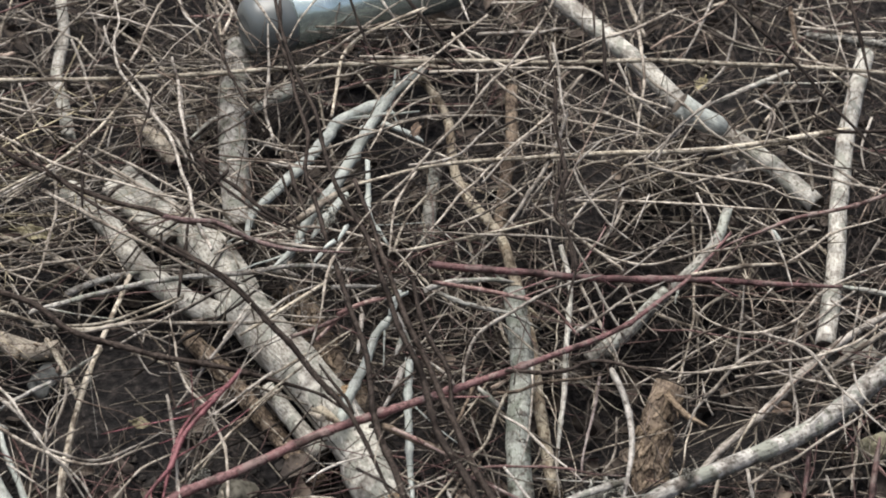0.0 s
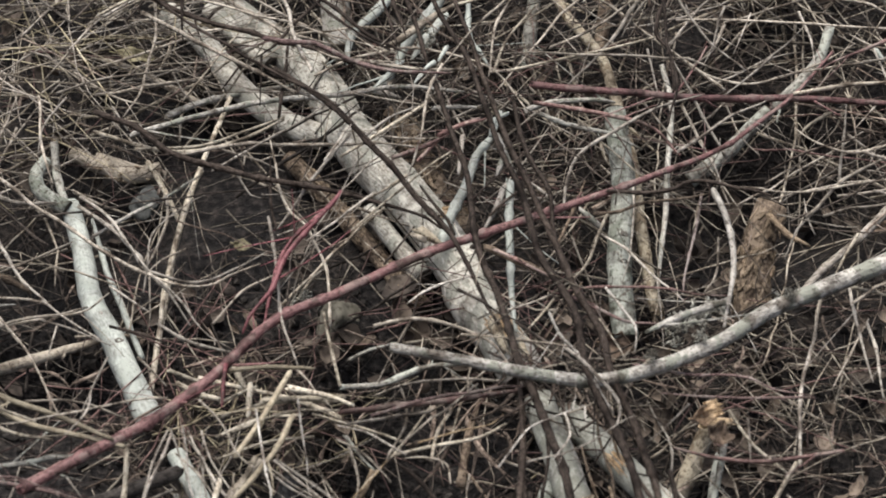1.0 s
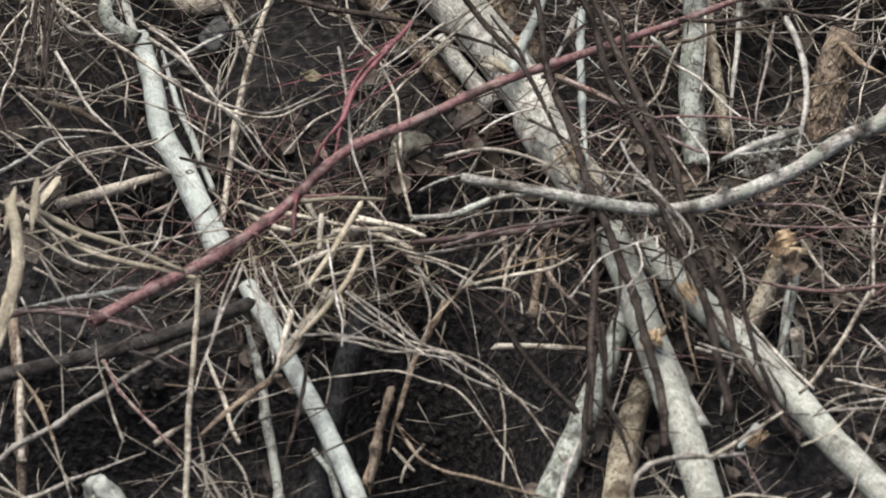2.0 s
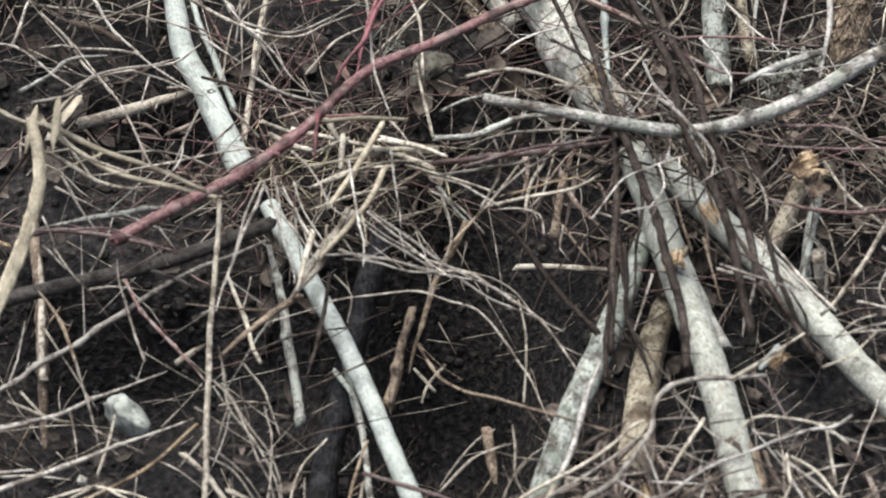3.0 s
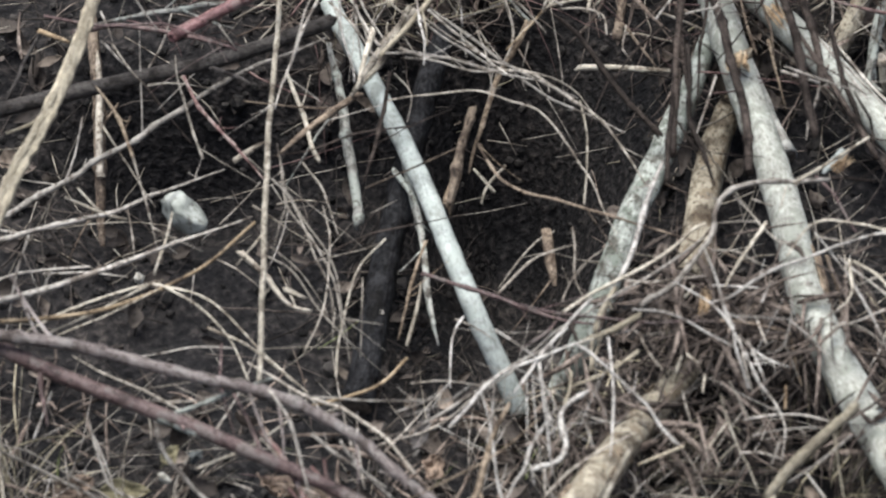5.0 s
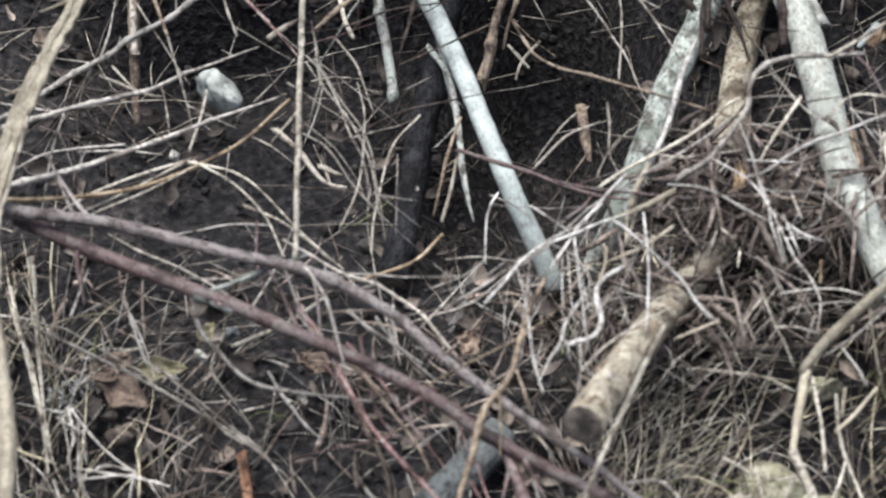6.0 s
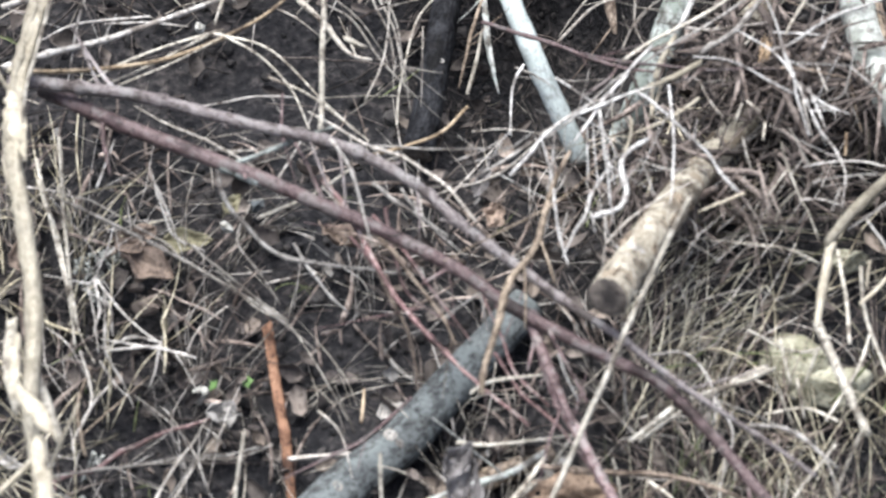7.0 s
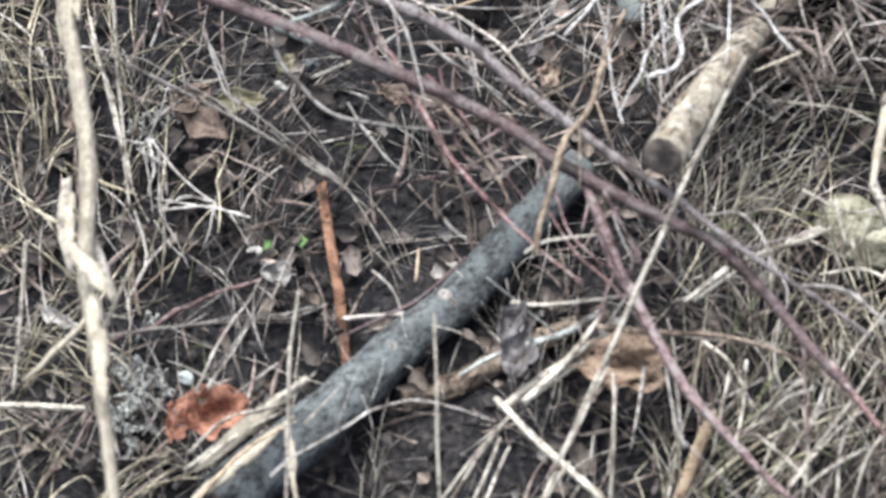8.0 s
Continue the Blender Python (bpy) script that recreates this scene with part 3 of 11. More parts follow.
def ribbons(label, skin, count, box, length, width, lean, spread, high, seed, name="dry_grass"):
    """Uncountable flat dry blades: folded along the middle, twisting, bent over; width in mm."""
    rng = random.Random(seed)
    parts, made = [], 0
    while made < count:
        u, v = rng.uniform(box[0], box[1]), rng.uniform(box[2], box[3])
        if rng.random() > 0.5 + 1.2 * noise.noise(Vector((u * 7, v * 7, seed))):
            continue
        made += 1
        if not room(u, v, rng):
            continue
        a = radians(rng.gauss(lean, spread) + 60 * noise.noise(Vector((u * 3, v * 3, seed + 2))))
        ln, w = rng.uniform(*length), rng.uniform(*width) / 2000
        h = min(0, swell(u, v)) + rng.uniform(*high)
        bend, kink = rng.gauss(0, 0.5), rng.choice((0, 0, rng.gauss(0, 1.0)))
        where, roll, twist = rng.uniform(0.3, 0.8), rng.gauss(0, 0.6), rng.gauss(0, 1.6)
        p, verts, faces, uvs, n = at(u, v, h), [], [], [], 9
        rise = rng.uniform(-0.1, 0.6)
        for i in range(n + 1):
            s = i / n
            ang = a + bend * s + (kink if s > where else 0)
            d = (ALONG * math.cos(ang) + UP * math.sin(ang) + OUT * (rise * (1 - 2 * s))).normalized()
            side = d.cross(OUT).normalized()
            face = side.cross(d)
            r = roll + twist * s
            side = side * math.cos(r) + face * math.sin(r)
            ww = w * (1 - 0.85 * s ** 2.5) * (0.6 + 0.4 * min(1, s * 8)) * rng.uniform(0.85, 1.1)
            verts += [p - side * ww, p + side.cross(d) * ww * 0.35, p + side * ww]
            p = p + d * (ln / n)
        for i in range(n):
            for j in (0, 1):
                k = i * 3 + j
                faces.append((k, k + 1, k + 4, k + 3))
                uvs += [(j * w, i * ln / n), ((j + 1) * w, i * ln / n), ((j + 1) * w, (i + 1) * ln / n), (j * w, (i + 1) * ln / n)]
        parts.append((verts, faces, uvs, 0))
    ob = new(name, mesh_of(name, parts, [LITTER[skin]]))
    sol = ob.modifiers.new("thickness", "SOLIDIFY")
    sol.thickness = 0.0005
    return tagged(ob, label, "grass", kind="stuff")


def grass(label, skin, tufts, blades, box, length, thick, lean, seed):
    """Dry grass lying over in tufts: flat tapering blades that arch out from each tuft's root."""
    rng = random.Random(seed)
    parts = []
    for _ in range(tufts):
        u, v = rng.uniform(box[0], box[1]), rng.uniform(box[2], box[3])
        if not room(u, v, rng):
            continue
        main = rng.gauss(lean, 30)
        for _ in range(rng.randint(blades // 2, blades)):
            a = radians(rng.gauss(main, 20))
            ln = rng.uniform(*length)
            c, s, k = math.cos(a), math.sin(a), rng.gauss(0, 0.12) * ln
            bu, bv = u + rng.gauss(0, 0.012), v + rng.gauss(0, 0.012)
            rise = rng.uniform(0.05, 0.45) * ln
            pts = [at(bu, bv, 0.01), at(bu + c * ln * 0.35, bv + s * ln * 0.35, 0.02 + rise), at(bu + c * ln * 0.7 - s * k, bv + s * ln * 0.7 + c * k, 0.02 + rise * rng.uniform(0.6, 1.1)), at(bu + c * ln - s * k * 2, bv + s * ln + c * k * 2, 0.01 + rise * rng.uniform(0.1, 0.8))]
            path = spline(pts, ln / 10)
            d = rng.uniform(*thick) / 1000
            parts.append((*tube(path, [0.5 * d * (1 - 0.8 * (i / len(path)) ** 2) for i in range(len(path))], 4, rng, 0.1, 0.4, 0.2), 0))
    return tagged(new("dry_grass", mesh_of("dry_grass", parts, [LITTER[skin]])), label, "grass", kind="stuff")


# large logs
stick("log", "pale", (48.8, 62.9, 74.0, 73.0, 66.0), [(-0.244, 1.101, 0.070), (-0.177, 1.017, 0.077), (-0.099, 0.928, 0.084), (-0.048, 0.811, 0.092), (0.019, 0.708, 0.100), (0.068, 0.635, 0.098), (0.116, 0.546, 0.095), (0.118, 0.515, 0.094), (0.162, 0.440, 0.092), (0.197, 0.367, 0.090)])
stick("log", "brown", (28.7, 29.5), [(-0.139, 0.805, 0.050), (-0.064, 0.707, 0.050), (0.002, 0.611, 0.050), (0.055, 0.523, 0.050)])
stick("log", "brown", (42.6, 38.2), [(0.022, 0.882, 0.060), (0.079, 0.744, 0.054), (0.132, 0.651, 0.050)])
stick("log", "lichen", (40.8, 47.8), [(-0.061, 1.319, 0.140), (-0.072, 1.207, 0.131), (-0.069, 1.119, 0.124), (-0.058, 0.959, 0.110)])
stick("branch", "white", (15.7, 18.5), [(0.219, 1.225, 0.180), (0.170, 1.178, 0.173), (0.125, 1.093, 0.164), (0.098, 1.040, 0.159), (0.055, 0.963, 0.150), (0.003, 0.872, 0.140)])
stick("branch", "white", (17.4, 18.7), [(0.148, 1.164, 0.170), (0.087, 1.131, 0.161), (0.069, 1.100, 0.156), (-0.005, 1.010, 0.142), (-0.035, 0.970, 0.136), (-0.047, 0.925, 0.130)])
stick("log", "pale", (30.3, 30.9), [(0.415, 1.395, 0.200), (0.475, 1.329, 0.191), (0.550, 1.254, 0.180), (0.640, 1.147, 0.166), (0.731, 1.070, 0.153), (0.814, 0.977, 0.140)])
stick("log", "pale", (26.5, 29.9), [(0.915, 1.258, 0.180), (0.872, 1.107, 0.169), (0.852, 0.987, 0.161), (0.830, 0.850, 0.151), (0.798, 0.707, 0.140)])
stick("log", "drab", (33.0, 37.0), [(0.342, 0.781, 0.180), (0.352, 0.664, 0.154), (0.342, 0.533, 0.125), (0.346, 0.421, 0.100)])
stick("branch", "peel", (14.1, 20.0), [(0.216, 1.238, 0.160), (0.257, 1.151, 0.151), (0.263, 1.065, 0.143), (0.287, 1.002, 0.136), (0.335, 0.920, 0.126), (0.357, 0.828, 0.116), (0.370, 0.748, 0.108), (0.375, 0.669, 0.100), (0.382, 0.553, 0.088), (0.395, 0.478, 0.080)])
stick("branch", "white", (26.6, 28.9), [(-0.290, 0.238, 0.100), (-0.240, 0.131, 0.106), (-0.176, -0.012, 0.115), (-0.130, -0.132, 0.115), (-0.084, -0.246, 0.085), (-0.027, -0.341, -0.010)])
stick("log", "sage", (44.0, 47.0, 53.3), [(0.216, 0.310, 0.120), (0.262, 0.118, 0.128), (0.293, -0.003, 0.133), (0.319, -0.120, 0.138), (0.342, -0.269, 0.144), (0.384, -0.379, 0.150), (0.432, -0.479, 0.155), (0.476, -0.576, 0.160)])
stick("log", "sage", (40.9, 42.8), [(0.252, 0.299, 0.100), (0.334, 0.191, 0.104), (0.421, 0.086, 0.108), (0.490, -0.026, 0.112), (0.545, -0.108, 0.115), (0.624, -0.232, 0.120)])
stick("log", "drab", (24.0, 37.0, 38.0, 38.9), [(0.238, 0.215, 0.100), (0.218, 0.143, 0.103), (0.163, -0.007, 0.112), (0.108, -0.140, 0.110), (0.062, -0.264, 0.083), (0.025, -0.320, 0.000)])
stick("log", "peel", (35.4, 46.1), [(0.259, 0.098, 0.060), (0.225, -0.006, 0.067), (0.206, -0.135, 0.076), (0.190, -0.189, 0.080)])
stick("log", "peel", (37.3, 50.9), [(0.219, -0.264, 0.020), (0.167, -0.365, 0.090), (0.097, -0.501, 0.187), (0.006, -0.711, 0.340)], "fallen log with crumbling tan bark and a sawn end")
stick("log", "black", (34.5, 42.6), [(-0.132, 0.234, 0.040), (-0.165, 0.093, 0.042), (-0.200, -0.098, 0.045), (-0.233, -0.307, 0.049), (-0.243, -0.366, 0.050)])
stick("log", "mossy", (50.2, 75.5), [(-0.095, -0.583, 0.060), (-0.186, -0.696, 0.066), (-0.255, -0.784, 0.072), (-0.323, -0.847, 0.076), (-0.390, -0.924, 0.081), (-0.457, -0.993, 0.085), (-0.529, -1.061, 0.090)])
# long stems
stick("stem", "crimson", (10.6, 10.7), [(0.220, 0.765, 0.260), (0.289, 0.756, 0.255), (0.413, 0.751, 0.247), (0.495, 0.753, 0.242), (0.662, 0.757, 0.230), (0.819, 0.747, 0.220)])
stick("stem", "crimson", (16.5, 9.4), [(-0.481, 0.075, 0.260), (-0.353, 0.160, 0.258), (-0.248, 0.243, 0.256), (-0.157, 0.347, 0.254), (-0.048, 0.410, 0.252), (0.094, 0.483, 0.249), (0.270, 0.552, 0.247), (0.459, 0.642, 0.244), (0.588, 0.746, 0.241), (0.662, 0.842, 0.240)])
stick("stalk", "straw", (6.5, 8.0), [(-0.431, 1.152, 0.240), (-0.166, 1.159, 0.240), (0.005, 1.174, 0.240), (0.221, 1.189, 0.240), (0.437, 1.183, 0.240), (0.611, 1.187, 0.240), (0.784, 1.174, 0.240), (0.939, 1.158, 0.240)])
stick("stalk", "straw", (6.3, 8.7), [(0.116, 0.913, 0.270), (0.239, 0.960, 0.258), (0.427, 0.994, 0.240), (0.643, 1.022, 0.220), (0.866, 1.079, 0.200)])
stick("branch", "lichen", (13.0, 19.0, 22.0, 26.0, 33.0), [(0.009, 0.272, 0.300), (0.104, 0.256, 0.293), (0.217, 0.236, 0.286), (0.309, 0.234, 0.279), (0.434, 0.285, 0.271), (0.532, 0.355, 0.264), (0.638, 0.409, 0.256), (0.752, 0.477, 0.249), (0.871, 0.586, 0.240)])
stick("branch", "tan", (17.6, 14.6), [(-0.564, 0.394, 0.080), (-0.455, 0.441, 0.067), (-0.396, 0.467, 0.060)])
stick("stalk", "straw", (7.7, 8.8), [(-0.350, 0.178, 0.200), (-0.353, -0.056, 0.222), (-0.353, -0.238, 0.239), (-0.349, -0.441, 0.260)])
stick("branch", "grey", (15.4, 13.6), [(-0.288, 0.171, 0.100), (-0.263, 0.058, 0.083), (-0.244, -0.093, 0.060)])
stick("branch", "grey", (9.9, 6.7), [(-0.182, -0.012, 0.080), (-0.158, -0.127, 0.065), (-0.144, -0.248, 0.050)])
stick("twig", "ash", (7.5, 8.3), [(-0.773, -0.176, 0.140), (-0.688, -0.117, 0.144), (-0.536, -0.015, 0.150), (-0.427, 0.071, 0.155), (-0.288, 0.137, 0.160)])
stick("twig", "ash", (9.2, 5.1), [(-0.768, -0.223, 0.200), (-0.679, -0.183, 0.179), (-0.546, -0.119, 0.149), (-0.421, -0.043, 0.120)])
stick("twig", "ash", (9.6, 5.0), [(-0.757, -0.323, 0.220), (-0.669, -0.281, 0.201), (-0.538, -0.217, 0.173), (-0.379, -0.126, 0.140)])
stick("stalk", "gold", (6.0, 5.6), [(-0.745, -0.341, 0.240), (-0.662, -0.333, 0.224), (-0.552, -0.303, 0.201), (-0.448, -0.236, 0.179), (-0.376, -0.148, 0.160)])
stick("stem", "faded", (17.0, 10.4), [(-0.731, -0.389, 0.300), (-0.590, -0.406, 0.295), (-0.448, -0.444, 0.290), (-0.335, -0.471, 0.286), (-0.237, -0.524, 0.282), (-0.146, -0.600, 0.278), (-0.077, -0.653, 0.275), (0.005, -0.719, 0.271), (0.105, -0.800, 0.267), (0.178, -0.853, 0.263), (0.250, -0.906, 0.260)])
stick("stem", "plum", (20.5, 13.9), [(-0.697, -0.386, 0.270), (-0.591, -0.439, 0.267), (-0.491, -0.482, 0.264), (-0.377, -0.532, 0.261), (-0.271, -0.578, 0.258), (-0.181, -0.627, 0.255), (-0.098, -0.687, 0.252), (0.004, -0.746, 0.249), (0.072, -0.783, 0.247), (0.132, -0.845, 0.244), (0.229, -0.963, 0.240)])
stick("branch", "drab", (11.0, 18.6, 18.2, 10.0), [(-0.491, -0.482, 0.2645), (-0.465, -0.4935, 0.2645), (-0.425, -0.511, 0.2637), (-0.395, -0.524, 0.263)], "pale lichen crust wrapped round a mauve stem")
stick("stem", "plum", (13.1, 13.9), [(-0.084, -0.675, 0.220), (-0.056, -0.772, 0.216), (0.012, -0.910, 0.210), (0.091, -1.023, 0.204), (0.163, -1.092, 0.200)])
stick("branch", "rust", (14.5, 15.5), [(-0.426, -0.614, 0.060), (-0.407, -0.722, 0.056), (-0.386, -0.855, 0.050)])
stick("stalk", "straw", (5.5, 7.1), [(0.103, -0.638, 0.460), (0.011, -0.818, 0.396), (-0.054, -0.960, 0.346), (-0.116, -1.089, 0.300)])
stick("stalk", "straw", (10.3, 9.0), [(-0.196, -0.936, 0.140), (-0.137, -1.006, 0.158), (-0.062, -1.085, 0.180)])
stick("stalk", "straw", (3.9, 3.8), [(-0.261, -0.894, 0.300), (-0.251, -1.131, 0.300)])
stick("stalk", "straw", (5.2, 5.0), [(-0.432, -0.830, 0.220), (-0.439, -0.930, 0.220), (-0.433, -1.102, 0.220)])
stick("log", "pale", (36.2, 38.8), [(-0.324, 1.055, 0.100), (-0.271, 1.007, 0.096), (-0.209, 0.910, 0.090), (-0.141, 0.848, 0.084), (-0.081, 0.818, 0.080)])
stick("branch", "white", (28.0, 39.4), [(-0.456, 0.674, 0.110), (-0.435, 0.602, 0.108), (-0.414, 0.501, 0.106), (-0.381, 0.432, 0.104), (-0.349, 0.354, 0.102), (-0.323, 0.292, 0.100)])
stick("branch", "dusk", (21.3, 20.1), [(-0.760, 0.005, 0.170), (-0.680, 0.033, 0.165), (-0.592, 0.061, 0.160), (-0.510, 0.086, 0.155), (-0.435, 0.110, 0.150), (-0.360, 0.143, 0.145), (-0.280, 0.176, 0.140)])
# upper bank
stick("log", "pale", (18.1, 21.1), [(-0.349, 1.473, 0.100), (-0.341, 1.389, 0.094), (-0.347, 1.331, 0.090), (-0.349, 1.291, 0.088), (-0.338, 1.246, 0.084), (-0.327, 1.186, 0.080)])
stick("twig", "ash", (5.1, 5.4), [(-0.253, 1.331, 0.240), (-0.248, 1.241, 0.248), (-0.241, 1.175, 0.254), (-0.220, 1.123, 0.260), (-0.194, 1.071, 0.266), (-0.163, 1.007, 0.273), (-0.145, 0.933, 0.281), (-0.123, 0.848, 0.290), (-0.099, 0.759, 0.300)])
stick("twig", "ash", (5.8, 4.9), [(-0.235, 1.174, 0.250), (-0.208, 1.121, 0.250), (-0.173, 1.046, 0.250), (-0.134, 0.985, 0.250)])
stick("twig", "dark", (5.1, 6.6), [(-0.139, 1.001, 0.240), (-0.079, 0.941, 0.247), (-0.021, 0.874, 0.254), (0.041, 0.829, 0.260)])
stick("twig", "ash", (5.0, 4.3), [(-0.163, 1.179, 0.260), (-0.151, 1.131, 0.238), (-0.145, 1.086, 0.218), (-0.134, 1.046, 0.200)])
stick("twig", "ash", (4.4, 3.6), [(-0.319, 1.256, 0.220), (-0.297, 1.199, 0.211), (-0.275, 1.127, 0.200)])
bit("ash", (4.4, 5.1), [(-0.268, 1.265, 0.240), (-0.261, 1.231, 0.240), (-0.241, 1.198, 0.240)])
stick("twig", "twig", (4.4, 5.1), [(-0.174, 1.327, 0.240), (-0.201, 1.260, 0.240), (-0.225, 1.189, 0.240)])
stick("twig", "twig", (4.4, 3.6), [(-0.441, 1.327, 0.200), (-0.380, 1.312, 0.200), (-0.326, 1.287, 0.200), (-0.279, 1.225, 0.200)])
stick("twig", "twig", (4.4, 3.6), [(-0.276, 1.337, 0.230), (-0.334, 1.276, 0.212), (-0.364, 1.230, 0.200)])
stick("twig", "twig", (5.1, 4.3), [(-0.437, 1.240, 0.200), (-0.376, 1.216, 0.200), (-0.331, 1.162, 0.200), (-0.294, 1.124, 0.200)])
bit("twig", (3.7, 3.6), [(-0.353, 1.258, 0.200), (-0.386, 1.232, 0.183), (-0.410, 1.180, 0.160)])
stick("twig", "twig", (3.6, 3.6), [(-0.397, 1.183, 0.200), (-0.377, 1.129, 0.191), (-0.336, 1.072, 0.180)])
stick("twig", "dark", (7.6, 6.6), [(-0.425, 1.022, 0.240), (-0.356, 0.971, 0.240), (-0.296, 0.932, 0.240), (-0.204, 0.892, 0.240), (-0.121, 0.864, 0.240), (-0.021, 0.825, 0.240), (0.053, 0.807, 0.240)])
stick("twig", "twig", (4.3, 4.2), [(-0.294, 1.042, 0.220), (-0.215, 0.993, 0.220), (-0.138, 0.937, 0.220), (-0.053, 0.879, 0.220)])
stick("twig", "twig", (4.3, 4.2), [(-0.312, 1.048, 0.200), (-0.249, 0.995, 0.200), (-0.173, 0.949, 0.200), (-0.128, 0.891, 0.200)])
stick("twig", "straw", (5.7, 4.9), [(-0.218, 1.129, 0.250), (-0.246, 1.085, 0.245), (-0.274, 1.044, 0.240), (-0.332, 0.995, 0.231), (-0.418, 0.942, 0.220)])
stick("twig", "twig", (4.3, 4.2), [(-0.173, 1.053, 0.200), (-0.251, 1.049, 0.200), (-0.334, 1.006, 0.200), (-0.411, 0.949, 0.200)])
stick("twig", "dark", (5.0, 5.0), [(-0.287, 1.003, 0.260), (-0.292, 0.949, 0.251), (-0.289, 0.876, 0.240)])
stick("log", "tan", (24.8, 28.1), [(-0.232, 1.238, 0.070), (-0.198, 1.196, 0.066), (-0.159, 1.142, 0.060)])
stick("branch", "grey", (10.5, 22.9), [(-0.135, 1.153, 0.100), (-0.100, 1.187, 0.108), (-0.048, 1.202, 0.117), (-0.004, 1.222, 0.125), (0.023, 1.237, 0.130)])
stick("stem", "dark", (4.3, 5.0), [(-0.135, 1.302, 0.265), (-0.098, 1.224, 0.265), (-0.081, 1.165, 0.265), (-0.054, 1.095, 0.265), (-0.027, 1.039, 0.265)])
stick("branch", "tan", (13.7, 10.2), [(-0.432, 0.973, 0.090), (-0.372, 0.948, 0.086), (-0.320, 0.917, 0.083), (-0.270, 0.886, 0.080)])
stick("twig", "twig", (4.2, 3.5), [(-0.420, 0.894, 0.160), (-0.356, 0.902, 0.179), (-0.287, 0.912, 0.200)])
stick("log", "pale", (29.4, 29.1), [(-0.260, 1.069, 0.090), (-0.211, 1.011, 0.090), (-0.163, 0.960, 0.090)])
stick("twig", "straw", (5.8, 5.0), [(0.224, 1.263, 0.280), (0.170, 1.242, 0.270), (0.126, 1.220, 0.262), (0.100, 1.190, 0.256), (0.089, 1.143, 0.249), (0.079, 1.077, 0.240)])
stick("twig", "twig", (4.4, 3.6), [(0.198, 1.286, 0.280), (0.144, 1.239, 0.273), (0.091, 1.198, 0.267), (0.039, 1.155, 0.260)])
stick("twig", "dark", (4.3, 4.3), [(0.108, 1.267, 0.300), (0.126, 1.210, 0.290), (0.148, 1.152, 0.280)])
bit("ash", (4.4, 4.4), [(0.155, 1.286, 0.280), (0.179, 1.250, 0.267), (0.214, 1.203, 0.250)])
stick("twig", "twig", (4.4, 3.6), [(0.320, 1.265, 0.260), (0.265, 1.218, 0.257), (0.211, 1.162, 0.253), (0.160, 1.101, 0.250)])
stick("twig", "dark", (6.1, 5.1), [(0.196, 1.306, 0.260), (0.239, 1.237, 0.256), (0.264, 1.185, 0.254), (0.298, 1.112, 0.250)])
stick("twig", "ash", (5.2, 5.9), [(0.309, 1.283, 0.200), (0.383, 1.286, 0.200), (0.449, 1.296, 0.200)])
stick("twig", "twig", (4.4, 4.8), [(0.422, 1.256, 0.310), (0.372, 1.157, 0.308), (0.335, 1.099, 0.307), (0.291, 1.043, 0.306), (0.246, 0.976, 0.305), (0.203, 0.922, 0.303), (0.160, 0.868, 0.302), (0.126, 0.826, 0.301), (0.089, 0.768, 0.300)])
stick("twig", "twig", (4.4, 4.3), [(0.494, 1.221, 0.260), (0.437, 1.193, 0.258), (0.375, 1.171, 0.256), (0.323, 1.156, 0.254), (0.227, 1.158, 0.250)])
stick("twig", "ash", (4.3, 3.5), [(0.416, 1.186, 0.280), (0.422, 1.101, 0.280), (0.427, 1.038, 0.280), (0.432, 0.986, 0.280), (0.449, 0.948, 0.280)])
stick("twig", "ash", (4.2, 4.1), [(0.479, 0.997, 0.270), (0.439, 0.952, 0.268), (0.437, 0.931, 0.267), (0.453, 0.888, 0.265), (0.479, 0.845, 0.263), (0.524, 0.787, 0.260)])
stick("twig", "ash", (6.5, 5.6), [(0.433, 1.080, 0.240), (0.416, 1.025, 0.237), (0.387, 0.961, 0.233), (0.364, 0.919, 0.230), (0.319, 0.847, 0.225), (0.272, 0.792, 0.220)])
stick("branch", "white", (7.6, 9.2), [(0.131, 1.003, 0.220), (0.135, 0.953, 0.206), (0.134, 0.908, 0.193), (0.157, 0.870, 0.180)])
stick("branch", "tan", (11.7, 10.1), [(0.017, 0.894, 0.200), (0.079, 0.937, 0.212), (0.126, 0.961, 0.220)])
stick("branch", "white", (14.5, 11.9), [(0.100, 0.995, 0.150), (0.067, 0.946, 0.144), (0.050, 0.916, 0.140)])
stick("branch", "brown", (19.6, 22.5), [(0.365, 1.263, 0.100), (0.361, 1.163, 0.085), (0.344, 1.070, 0.071), (0.331, 0.999, 0.060)])
stick("branch", "grey", (21.0, 24.1), [(0.242, 1.121, 0.080), (0.229, 1.027, 0.069), (0.219, 0.954, 0.060)])
stick("twig", "straw", (4.2, 4.2), [(0.190, 0.810, 0.240), (0.251, 0.828, 0.240), (0.335, 0.850, 0.240), (0.407, 0.872, 0.240)])
stick("twig", "twig", (3.6, 3.6), [(0.246, 1.010, 0.240), (0.343, 1.016, 0.240), (0.431, 1.008, 0.240)])
stick("twig", "twig", (5.1, 4.3), [(0.552, 1.232, 0.260), (0.556, 1.156, 0.246), (0.549, 1.096, 0.234), (0.530, 1.024, 0.220)])
stick("twig", "ash", (5.2, 5.1), [(0.675, 1.314, 0.250), (0.652, 1.261, 0.235), (0.621, 1.211, 0.220)])
